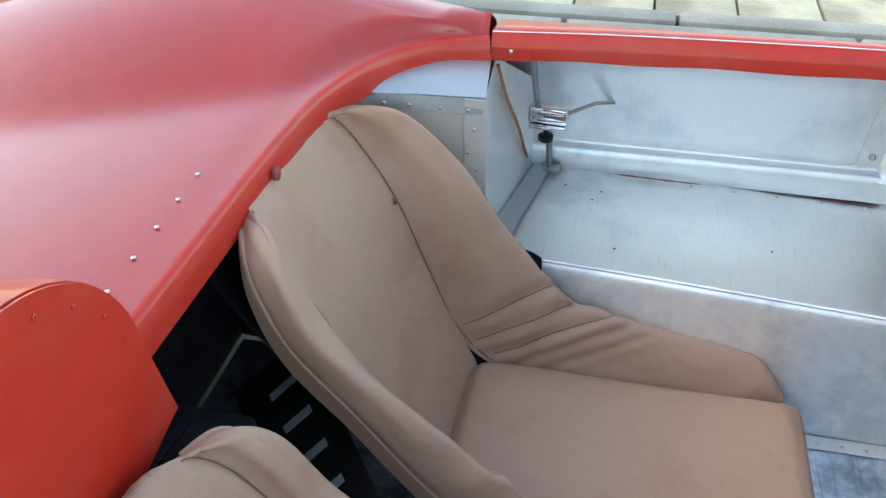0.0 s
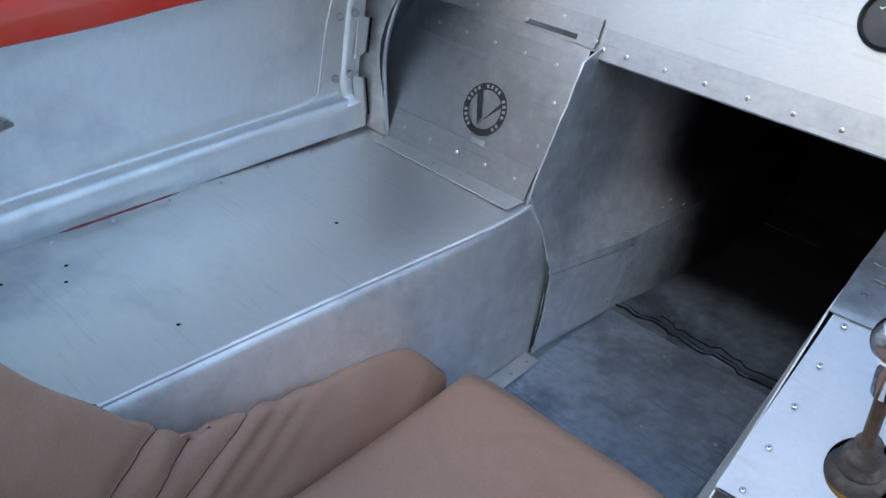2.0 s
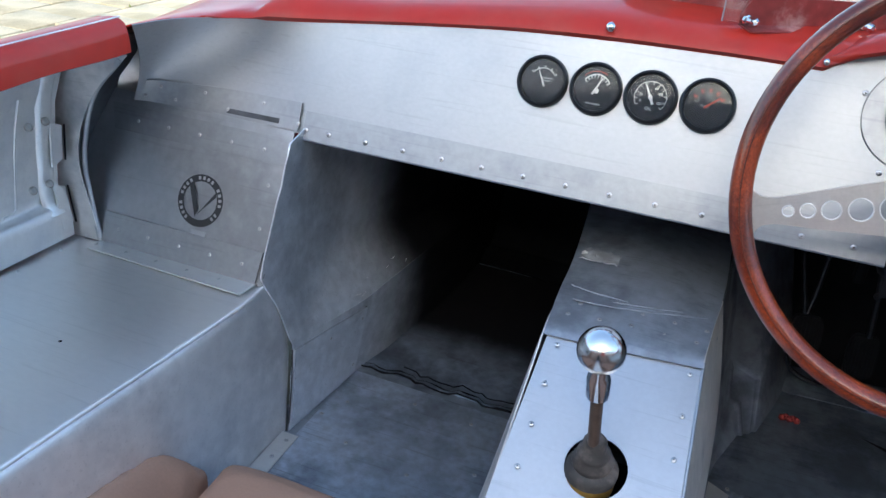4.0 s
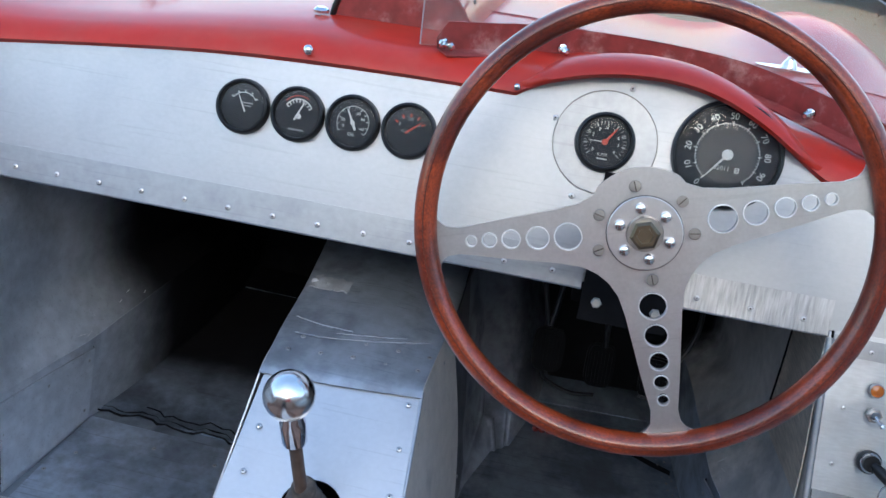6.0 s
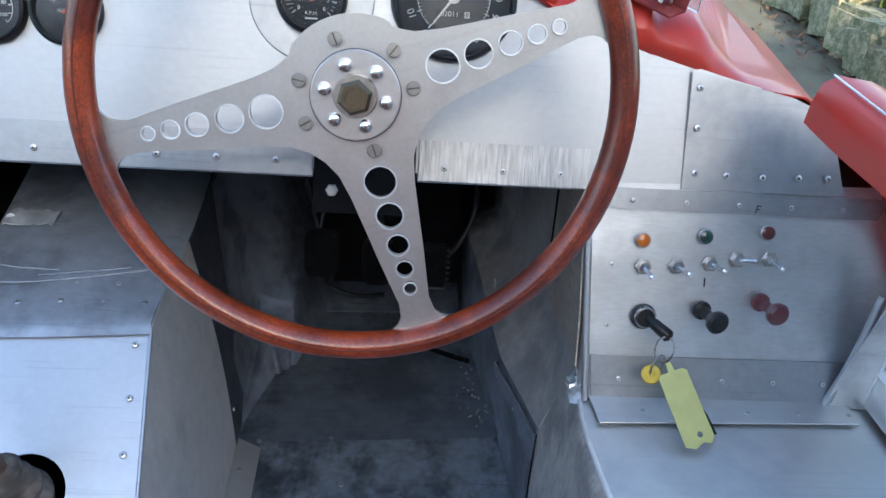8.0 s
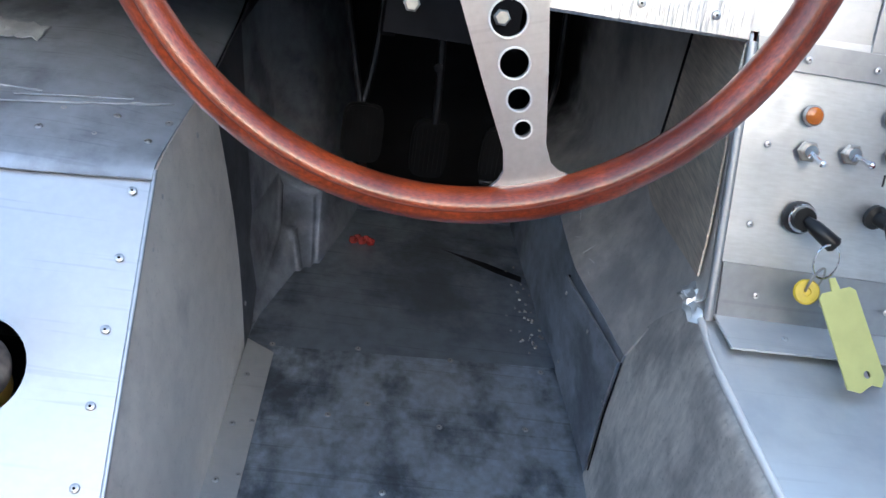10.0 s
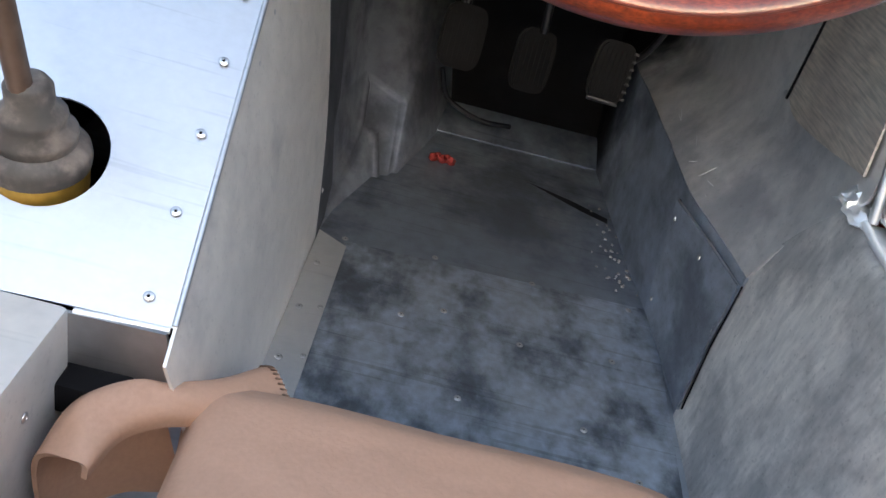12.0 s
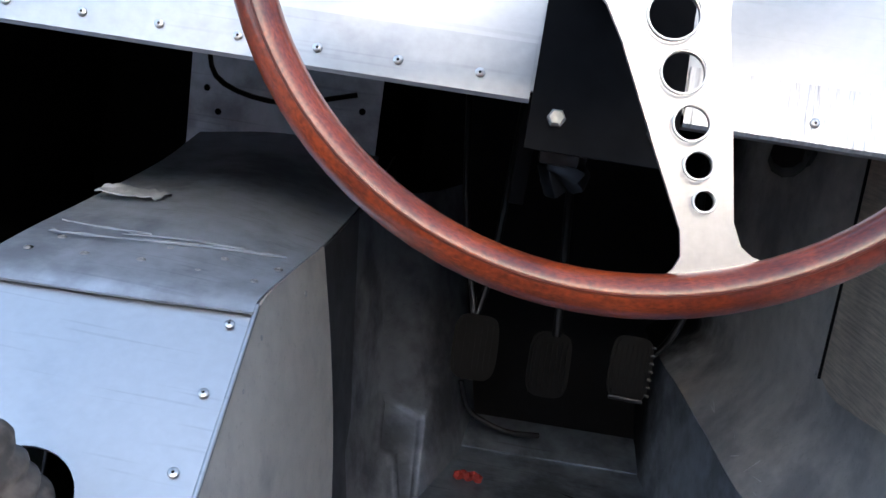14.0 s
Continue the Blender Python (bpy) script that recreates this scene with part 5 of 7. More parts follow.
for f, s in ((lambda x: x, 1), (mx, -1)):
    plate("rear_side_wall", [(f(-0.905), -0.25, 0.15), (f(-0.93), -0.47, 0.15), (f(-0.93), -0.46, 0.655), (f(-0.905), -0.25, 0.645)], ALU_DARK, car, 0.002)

RIM = [(-1.040, -0.056, 0.680), (-1.010, -0.127, 0.681), (-0.940, -0.188, 0.682), (-0.830, -0.224, 0.682), (-0.690, -0.234, 0.682), (-0.540, -0.234, 0.683), (-0.460, -0.234, 0.683)]
rim_half = spline(RIM, 40)
rim = np.vstack([rim_half, [[mx(x), y, z] for x, y, z in rim_half[:-1][::-1]]])


def rear_z(d, y):
    """Height of the rear deck: a shallow dip at the rim, wings at the sides, falling to the tail."""
    a, b = abs(d), -y
    base = 0.675 + 0.045 * b - 0.120 * b ** 3
    crease = float(np.interp(b, [0.15, 0.19, 0.31, 0.45, 0.57, 0.9], [0.43, 0.407, 0.337, 0.263, 0.217, 0.13]))
    k = (a - crease) / 0.30
    k = min(1.0, 0.5 * (k + math.sqrt(k * k + 0.0025)))
    high = max(0.0, 0.016 + 0.20 * b - 0.19 * b * b + 0.04 * b ** 3)
    wing = high * (1.6 * k - 0.6 * k * k) * (1 - 0.5 * max(0, (a - 0.55) / 0.1) ** 2)
    return base + wing


bm = bmesh.new()
rows = []
out2 = []
for i, (x, y, z) in enumerate(rim):
    a, b = rim[max(i - 1, 0)], rim[min(i + 1, len(rim) - 1)]
    t = np.array([b[0] - a[0], b[1] - a[1]])
    t = t / (np.linalg.norm(t) + 1e-9)
    out2.append((t[1], -t[0]))
rim_rows = []
for (x, y, z), (ox, oy) in zip(rim, out2):
    rim_rows.append([(x + ox * 0.004 * -1, y - oy * -0.0, z - 0.042), (x - ox * 0.002, y - oy * 0.002, z - 0.02), (x, y, z - 0.002), (x + ox * 0.004, y + oy * 0.004, z + 0.002), (x + ox * 0.010, y + oy * 0.010, z + 0.001)])
sheet("cockpit_rim", np.array(rim_rows), RED, car, 0.0018, "red painted rim behind the seats", 60)
RSIDE = [(0.62, 0.702), (0.66, 0.680), (0.71, 0.63), (0.75, 0.54), (0.775, 0.42), (0.775, 0.30), (0.76, 0.20), (0.74, 0.13)]
deck_rows = []
for k, f in enumerate([0.0, 0.008, 0.018, 0.03, 0.042, 0.06, 0.09, 0.12, 0.15, 0.18, 0.21, 0.24, 0.28, 0.32, 0.36, 0.4, 0.46, 0.52, 0.6, 0.68, 0.76, 0.84, 0.92, 1.0]):
    r = []
    for d, z in reversed(RSIDE):
        y = -0.062 - (1.30) * f
        ta = 1 - 0.22 * f ** 1.6
        r.append((XC - d * ta, y, 0.13 + (z - 0.13) * (rear_z(0.6, y) - 0.13) / (rear_z(0.6, -0.06) - 0.13)))
    for (x, y0, z0), (ox, oy) in zip(rim, out2):
        d = x - XC
        y1 = -1.36
        y = (y0 + oy * 0.010) + (y1 - y0) * f
        ta = 1 - 0.22 * f ** 1.6
        w = min(1, f / 0.042)
        w = w * w * (3 - 2 * w)
        zz = (z0 + 0.001) * (1 - w) + rear_z(d, y) * w
        r.append((XC + d * ta + ox * 0.010 * (1 - w), y, zz))
    for d, z in RSIDE:
        y = -0.062 - 1.30 * f
        ta = 1 - 0.22 * f ** 1.6
        r.append((XC + d * ta, y, 0.13 + (z - 0.13) * (rear_z(0.6, y) - 0.13) / (rear_z(0.6, -0.06) - 0.13)))
    deck_rows.append(r)
deck = sheet("rear_deck", np.array(deck_rows), RED_GLOSS, car, 0.002, "glossy red painted rear deck and wings", 60)
for i in range(5):
    x = -0.610 + 0.0487 * i
    rivet((x, -0.288 + 0.003 * i, rear_z(x - XC, -0.288) + 0.0025), (0, 0, 1), deck, RIVET_S)
lathe("rim_bolt", [(0.008, 0), (0.008, 0.004), (0.004, 0.006), (0, 0.006)], facing((-0.666, -0.2285, 0.662), (0, 1, 0.1)), RED_DARK, car, 10)
# headrest fairing behind the driver, with a flat riveted front
HX, HZ, HR, HY = -0.235, 0.683, 0.130, -0.217
arch = [(HX - 0.149, HY, 0.592)] + [(HX + HR * math.cos(a), HY, HZ + HR * math.sin(a)) for a in np.linspace(math.radians(178), math.radians(2), 30)] + [(HX + 0.149, HY, 0.592), (HX + 0.05, HY, 0.568), (HX - 0.06, HY, 0.570)]
head = plate("headrest_front", arch, RED, car, -0.002, label="flat red riveted front of the headrest fairing")
RED_RIVET = RIVET_S.copy()
RED_RIVET.materials[0] = RED_OLD
for a in np.linspace(10, 170, 9):
    q = math.radians(a)
    rivet((HX + (HR - 0.016) * math.cos(q), HY + 0.0025, HZ + (HR - 0.016) * math.sin(q)), (0, 1, 0), head, RED_RIVET)
frows = []
for y in (HY - 0.002, HY - 0.02, -0.5, -0.8, -1.1):
    k = float(np.interp(y, [-1.1, -0.26, -0.2], [0.5, 1.0, 1.0]))
    frows.append([(HX + HR * k * math.cos(a), y, HZ - (1 - k) * 0.30 + HR * k * math.sin(a)) for a in np.linspace(math.radians(190), math.radians(-10), 26)])
sheet("headrest_fairing", np.array(frows), RED, car, 0.002, "red headrest fairing tapering to the tail", 60)
# road wheels
for x, y in ((-1.10, -0.75), (0.18, -0.75), (-1.10, 1.52), (0.18, 1.52)):
    m = pose(x, y, 0.28, 0, 90, 0)
    wh = lathe("road_wheel", [(0.16, -0.07), (0.25, -0.085), (0.28, -0.06), (0.28, 0.06), (0.25, 0.085), (0.16, 0.07)], m, TYRE, car, 28, "black tyre on the car")
    lathe("rim", [(0.03, -0.06), (0.165, -0.07), (0.165, 0.07), (0.03, 0.06)], m, STEEL, wh, 20)


# ---- steering wheel and column ----
WC = Vector((-0.2018, 0.5752, 0.6648))
WN = Vector((-0.0345, -0.9715, 0.2344)).normalized()
WM = facing(WC, WN) @ pose(0, 0, 0, 0, 0, 18.4)
wheel = thing("steering_wheel", "wood-rimmed three-spoke steering wheel with drilled aluminium spokes", "steering wheel")
wheel.matrix_world = WM


def rim_bm():
    bm = bmesh.new()
    n, k, R = 96, 16, 0.1858
    rings = []
    for i in range(n):
        a = 2 * math.pi * i / n
        ring = []
        for j in range(k):
            b = 2 * math.pi * j / k
            rr = R + 0.0100 * math.cos(b)
            zz = 0.0120 * math.sin(b)
            ring.append(bm.verts.new((rr * math.cos(a), rr * math.sin(a), zz + 0.004)))
        rings.append(ring)
    for i in range(n):
        for j in range(k):
            bm.faces.new((rings[i][j], rings[(i + 1) % n][j], rings[(i + 1) % n][(j + 1) % k], rings[i][(j + 1) % k]))
    return bm


part("rim", rim_bm(), WOOD, wheel, "worn red-brown varnished wooden rim")
tube("rim_groove", [(0.1858 * math.cos(a), 0.1858 * math.sin(a), 0.0159) for a in np.linspace(0, 2 * math.pi, 96, endpoint=False)], 0.0007, mat("wood_line", (0.13, 0.02, 0.006), 0.5), wheel, 6, True)
outline, holes = [], []
ARMS = [(4, "r"), (176, "l"), (270, "b")]


def arm_pts(a):
    c, s = math.cos(radians(a)), math.sin(radians(a))
    loc = [(0.040, -0.034), (0.052, -0.0275), (0.070, -0.0235), (0.12, -0.0170), (0.157, -0.0115), (0.168, -0.0130), (0.173, -0.017), (0.1765, -0.023), (0.180, -0.030), (0.180, 0.030), (0.1765, 0.023), (0.173, 0.017), (0.168, 0.0130), (0.157, 0.0115), (0.12, 0.0170), (0.070, 0.0235), (0.052, 0.0275), (0.040, 0.034)]
    return [(u * c - v * s, u * s + v * c, 0.0) for u, v in loc]


outline += arm_pts(4)
outline += [(0.0545 * math.cos(a), 0.0545 * math.sin(a), 0) for a in np.linspace(radians(52), radians(128), 12)]
outline += arm_pts(176)
outline += arm_pts(270)
for a, _ in ARMS:
    for r, d in ((0.0049, 0.1460), (0.0064, 0.1302), (0.0081, 0.1114), (0.0098, 0.0886), (0.0116, 0.0629)):
        holes.append(circle((d * math.cos(radians(a)), d * math.sin(radians(a)), 0), (1, 0, 0), (0, 1, 0), r, 24))
spk = plate("spokes", outline, WHEEL_ALU, wheel, 0.0035, holes, "brushed aluminium three-arm spoke plate with round holes")
for ring in holes:
    tube("hole_edge", [(p.x, p.y, 0.0036) for p in ring], 0.0006, BRIGHT_EDGE, spk, 5, True)
lathe("centre_ring", [(0.031, 0.0036), (0.031, 0.0056), (0.0302, 0.0062), (0.0, 0.0062)], Matrix(), WHEEL_ALU, wheel, 48)
tube("ring_groove", [(0.0313 * math.cos(a), 0.0313 * math.sin(a), 0.0038) for a in np.linspace(0, 2 * math.pi, 48, endpoint=False)], 0.0005, RUBBER, wheel, 5, True)
for i in range(6):
    a = radians(60 * i + 33)
    lathe("ring_bolt", [(0.0049, 0.006), (0.0049, 0.0085), (0.0038, 0.0112), (0.0018, 0.0122), (0, 0.0122)], pose(0.0215 * math.cos(a), 0.0215 * math.sin(a), 0), CHROME, wheel, 12)
lathe("hub_nut", [(0.0125, 0.006), (0.0125, 0.016), (0.010, 0.019), (0.007, 0.019), (0.0065, 0.0165), (0, 0.0165)], Matrix(), mat("olive_brass_nut", (0.20, 0.17, 0.12), 0.35, 1.0), wheel, 6, "dull brass hexagon hub nut", 20)
lathe("hub_collar", [(0.0155, 0.006), (0.0145, 0.011), (0.0130, 0.011)], Matrix(), STEEL, wheel, 24)
for a in (94.6, 34.6, -7.4, -87, 194, 150.6):
    q = radians(a)
    r = 0.040
    m = pose(r * math.cos(q), r * math.sin(q), 0.0036, 0, 0, a)
    sc = lathe("slotted_screw", [(0.0050, 0), (0.0050, 0.0005), (0.0045, 0.0010), (0, 0.0012)], m, STEEL, wheel, 16)
    box("slot", (0.0082, 0.0010, 0.0003), m @ pose(0, 0, 0.0012), RUBBER, sc, 0)
column = thing("steering_column", "black steering column with bracket under the dashboard", "steering column")
axis = -WN
tube("column_shaft", [WC + axis * 0.0, WC + axis * 0.09, WC + axis * 0.45 + Vector((0, 0, -0.05)), Vector((-0.20, 1.19, 0.50))], 0.017, BLACK_MATT, column, 14)
lathe("boss", [(0.030, 0), (0.028, 0.012), (0.021, 0.035), (0.019, 0.09)], facing(WC + axis * 0.001, axis), BLACK, column, 24)
br = box("column_bracket", (0.086, 0.10, 0.10), pose(-0.195, 0.735, 0.590, -10, 0, 0), BLACK_MATT, column, 0.003, "black painted steel bracket")
plate("bracket_face", [on_dash(-0.2375, 0.528, 0.007), on_dash(-0.1525, 0.528, 0.007), on_dash(-0.1525, 0.665, 0.007), on_dash(-0.2375, 0.665, 0.007)], BLACK_MATT, column, 0.002)
for x in (-0.222, -0.165):
    lathe("bracket_bolt", [(0.0054, 0), (0.0054, 0.004), (0.0042, 0.0052), (0, 0.0052)], facing(on_dash(x, 0.546, 0.0085), DASH_N), mat("plated_bolt", (0.42, 0.41, 0.38), 0.45, 0.8), br, 6, "dull plated bolt head", 20)
box("bracket_leg", (0.012, 0.02, 0.08), pose(-0.236, 0.80, 0.515), BLACK_MATT, column, 0.002)
bm = bmesh.new()
for i in range(7):
    me = bpy.data.meshes.new("tmp")
    b2 = box_bm((0.03, 0.02, 0.014), pose(-0.21 + 0.006 * (i % 3), 0.80 + 0.006 * i, 0.515 - 0.006 * (i % 4), 30 * i, 20 * i, 15 * i), 0.003)
    b2.to_mesh(me)
    bm.from_mesh(me)
    bpy.data.meshes.remove(me)
part("universal_joint", bm, PEDAL_STEEL, column, "oily steel joint")
tube("ribbed_hose", [(-0.06 + 0.004 * i, 0.76 + 0.010 * i, 0.545 - 0.006 * math.sin(i)) for i in range(14)], [0.011 + 0.002 * (i % 2) for i in range(14)], BLACK, car, 10, label="black ribbed hose")
tube("wiring", spline([(-0.60, 1.09, 0.56), (-0.57, 1.05, 0.515), (-0.50, 1.05, 0.50), (-0.42, 1.06, 0.52)], 14), 0.003, BLACK, car, 6)
bm = bmesh.new()
for x, z in ((-0.60, 0.50), (-0.59, 0.55), (-0.49, 0.535), (-0.45, 0.545), (-0.42, 0.50), (-0.585, 0.475)):
    lathe_bm([(0.004, 0), (0, 0.0006)], 8, facing((x, 1.0975, z), (0, -1, 0)), bm)
part("drilled_holes", bm, BLACK_MATT, car)


# ---- instruments ----
def dial_base(x, z, r, label, name="gauge", group="", out=0.001, eye=0.84):
    th = thing(name, label, "gauge", group)
    th.matrix_world = facing(on_dash(x, z, out), DASH_N)
    lathe("bezel", [(r, 0), (r, 0.005), (r * (0.78 + 0.22 * eye), 0.0085), (r * (0.38 + 0.62 * eye), 0.0095), (r * (0.13 + 0.87 * eye), 0.0085), (r * eye, 0.004), (r * eye, 0.001)], Matrix(), BLACK, th, 48, "black rounded bezel")
    lathe("dial", [(r * (eye + 0.02), 0.0005), (r * (eye + 0.02), 0.0018), (0, 0.0018)], Matrix(), DIAL, th, 40)
    g = lathe("lens", [(r * (eye + 0.03) * math.sin(a) / math.sin(1.2), 0.0050 + 0.035 * r * (math.cos(a) - math.cos(1.2))) for a in np.linspace(1.2, 0.0, 9)], Matrix(), GLASS, th, 40, angle=80)
    g.visible_shadow = False
    return th


def ticks(th, r0, r1, a0, a1, n, w, material, name="scale_marks", z=0.0021):
    bm = bmesh.new()
    for i in range(n):
        a = radians(a0 + (a1 - a0) * i / max(n - 1, 1))
        c, s = math.cos(a), math.sin(a)
        q = [(r0 * c - w * s, r0 * s + w * c, z), (r0 * c + w * s, r0 * s - w * c, z), (r1 * c + w * s, r1 * s - w * c, z), (r1 * c - w * s, r1 * s + w * c, z)]
        bm.faces.new([bm.verts.new(p) for p in q])
    return part(name, bm, material, th, smooth=False)


def arc(th, r, a0, a1, w, material, name="scale_arc"):
    bm = bmesh.new()
    n = 32
    v = [[bm.verts.new((rr * math.cos(radians(a0 + (a1 - a0) * i / n)), rr * math.sin(radians(a0 + (a1 - a0) * i / n)), 0.0021)) for rr in (r, r + w)] for i in range(n + 1)]
    for i in range(n):
        bm.faces.new((v[i][0], v[i + 1][0], v[i + 1][1], v[i][1]))
    return part(name, bm, material, th, smooth=False)


def pointer(th, a, length, tail, w, material, z=0.0034, hub=0.0):
    bm = bmesh.new()
    c, s = math.cos(radians(a)), math.sin(radians(a))
    pts = [(-tail, -w * 1.3), (length * 0.75, -w * 0.7), (length, 0), (length * 0.75, w * 0.7), (-tail, w * 1.3)]
    lo = [bm.verts.new((u * c - v * s, u * s + v * c, z)) for u, v in pts]
    hi = [bm.verts.new((u * c - v * s, u * s + v * c, z + 0.0005)) for u, v in pts]
    bm.faces.new(lo), bm.faces.new(hi)
    for i in range(5):
        bm.faces.new((lo[i], lo[(i + 1) % 5], hi[(i + 1) % 5], hi[i]))
    if hub:
        lathe_bm([(hub, z - 0.0006), (hub, z + 0.001), (0, z + 0.0012)], 20, None, bm)
    return part("pointer", bm, material, th, smooth=False)


R0 = 0.0285
GROUP = "row of four small gauges on the dashboard"
g = dial_base(-0.613, 0.6665, R0, "small round black gauge with thin white pointer, misted glass", group=GROUP)
arc(g, 0.014, 35, 145, 0.0008, WHITE), ticks(g, 0.014, 0.0172, 35, 145, 5, 0.0005, WHITE), pointer(g, 118, 0.014, 0.006, 0.0007, WHITE)
box("caption_bar", (0.012, 0.0012, 0.0003), pose(0.004, 0.004, 0.0021), PALE, g, 0)
box("caption_bar", (0.008, 0.0010, 0.0003), pose(0.004, 0.001, 0.0021), PALE, g, 0)
g = dial_base(-0.554, 0.668, R0, "small round black gauge with short white scale", group=GROUP)
arc(g, 0.0150, 30, 150, 0.0011, WHITE), ticks(g, 0.0118, 0.0150, 30, 150, 9, 0.0005, WHITE), arc(g, 0.0185, 62, 140, 0.0007, ORANGE, "red_zone"), pointer(g, 66, 0.016, 0.007, 0.0008, WHITE)
lathe("pointer_loop", [(0.0028, 0.0022), (0.0028, 0.0024), (0.0018, 0.0024), (0.0018, 0.0022)], pose(0.001, -0.002, 0), WHITE, g, 16)
box("caption_bar", (0.016, 0.0016, 0.0003), pose(0, -0.016, 0.0021), PALE, g, 0)
g = dial_base(-0.4955, 0.669, R0, "small round black oil gauge with white spade pointer", group=GROUP)
arc(g, 0.0165, -40, 215, 0.0005, WHITE), ticks(g, 0.0138, 0.0165, -40, 215, 11, 0.0003, WHITE), pointer(g, 118, 0.016, 0.008, 0.0011, WHITE, hub=0.0024)
writing("OIL", 0.005, pose(0, -0.012, 0.0021), WHITE, "lettering", g)
for tx, a in (("0", 205), ("20", 170), ("60", 65), ("80", 25), ("100", -28)):
    writing(tx, 0.0042, pose(0.0108 * math.cos(radians(a)), 0.0108 * math.sin(radians(a)), 0.0021), WHITE, "numeral", g)
g = dial_base(-0.437, 0.6705, R0, "small round black fuel gauge with red pointer", group=GROUP)
ticks(g, 0.014, 0.0175, 30, 150, 5, 0.0008, ORANGE), pointer(g, 40, 0.017, 0.004, 0.0008, ORANGE)
writing("FUEL", 0.0042, pose(-0.003, -0.001, 0.0021), PALE, "lettering", g)
for tx, a in (("E", 150), ("1/2", 90), ("F", 30)):
    writing(tx, 0.0045, pose(0.0115 * math.cos(radians(a)), 0.0115 * math.sin(radians(a)), 0.0021), PALE, "numeral", g)
g = dial_base(-0.2435, 0.6912, 0.0292, "small black rev counter with orange pointer", name="rev_counter", out=0.0036)
ticks(g, 0.0175, 0.0205, -40, 220, 27, 0.00025, PALE), ticks(g, 0.0165, 0.0205, -40, 220, 9, 0.0005, PALE)
pointer(g, 56, 0.0185, 0.003, 0.0011, ORANGE, hub=0.003), pointer(g, 180, 0.017, 0.0, 0.0004, WHITE)
for i in range(9):
    a = radians(220 - 32.5 * i)
    writing(str(i), 0.0044, pose(0.0135 * math.cos(a), 0.0135 * math.sin(a), 0.0021), WHITE, "numeral", g)
writing("R.P.M.", 0.0042, pose(0, -0.0125, 0.0021), WHITE, "lettering", g)
box("caption_bar", (0.010, 0.0013, 0.0003), pose(0, -0.0165, 0.0021), WHITE, g, 0)
SP = 0.0525
g = dial_base(-0.1275, 0.6985, SP, "large round black speedometer reading in tens with white pointer", name="speedometer", eye=0.915)
arc(g, 0.0298, -52, 232, 0.0005, WHITE), ticks(g, 0.0278, 0.0298, -52, 232, 51, 0.0002, WHITE), ticks(g, 0.0285, 0.0325, -52, 232, 11, 0.0004, WHITE)
for i in range(11):
    a = radians(232 - 28.4 * i)
    writing(str(10 * i), 0.0085, pose(0.0372 * math.cos(a), 0.0372 * math.sin(a), 0.0021, 0, 0, math.degrees(a) - 90), WHITE, "numeral", g)
# bluish disc: the sky's reflection in the glass put into its colour
lathe("inner_disc", [(0.0275, 0.002), (0.0275, 0.0022), (0, 0.0022)], Matrix(), mat("dial_inner", (0.022, 0.027, 0.036), 0.35), g, 36)
box("odometer_window", (0.030, 0.0062, 0.0004), pose(0, -0.0135, 0.0023), BLACK, g, 0)
writing("02011", 0.0062, pose(-0.003, -0.0135, 0.0027), WHITE, "odometer_digits", g)
box("odometer_tenth", (0.0045, 0.0052, 0.0003), pose(0.0115, -0.0135, 0.0027), WHITE, g, 0)
writing("8", 0.0052, pose(0.0115, -0.0135, 0.00295), INK, "odometer_digits", g)
pointer(g, 233, 0.033, 0.0, 0.0009, WHITE, z=0.0036)
lathe("pointer_boss", [(0.0052, 0.003), (0.0052, 0.0048), (0.003, 0.0048), (0.0028, 0.0044), (0, 0.0044)], Matrix(), WHITE, g, 24)

# ---- switch panel, driver's side ----
def on_panel(x, z, out=0.0):
    return Vector((x, side_y(z) - 0.003, z)) + PN * out


def toggle(x, z, tilt, turn):
    th = thing("toggle_switch", "small chrome toggle switch on the aluminium panel", "switch", "row of five toggle switches")
    th.matrix_world = facing(on_panel(x, z, 0.001), PN)
    lathe("nut", [(0.0075, 0), (0.0075, 0.0025), (0.0065, 0.003), (0.0045, 0.003)], Matrix(), STEEL, th, 6, angle=20)
    lathe("bush", [(0.0045, 0.002), (0.0045, 0.006), (0.0025, 0.0062), (0, 0.006)], Matrix(), CHROME, th, 14)
    lathe("lever", [(0.0013, 0), (0.0016, 0.006), (0.0024, 0.013), (0.0025, 0.0155), (0.0014, 0.017), (0, 0.017)], pose(0, 0, 0.004, tilt, 0, turn), CHROME, th, 12)


for x, z, tl, tu in ((0.051, 0.4995, 28, 25), (0.081, 0.5015, 30, 50), (0.111, 0.5045, 30, 60), (0.1355, 0.5085, 45, 95), (0.165, 0.510, 30, 35)):
    toggle(x, z, tl, tu)


def lamp(x, z, lens, label):
    th = thing("warning_lamp", label, "warning lamp", "three warning lamps")
    th.matrix_world = facing(on_panel(x, z, 0.001), PN)
    lathe("ring", [(0.0070, 0), (0.0069, 0.0020), (0.0060, 0.0026), (0.0056, 0.0016)], Matrix(), STEEL, th, 24)
    lathe("lens", [(0.006, 0.001), (0.0058, 0.003), (0.003, 0.0042), (0, 0.0045)], Matrix(), lens, th, 20)


lamp(0.049, 0.521, AMBER, "round amber warning lamp in a chrome ring")
lamp(0.105, 0.526, GREEN, "round green warning lamp in a chrome ring")
lamp(0.161, 0.5315, DARKRED, "round dark red warning lamp in a chrome ring")
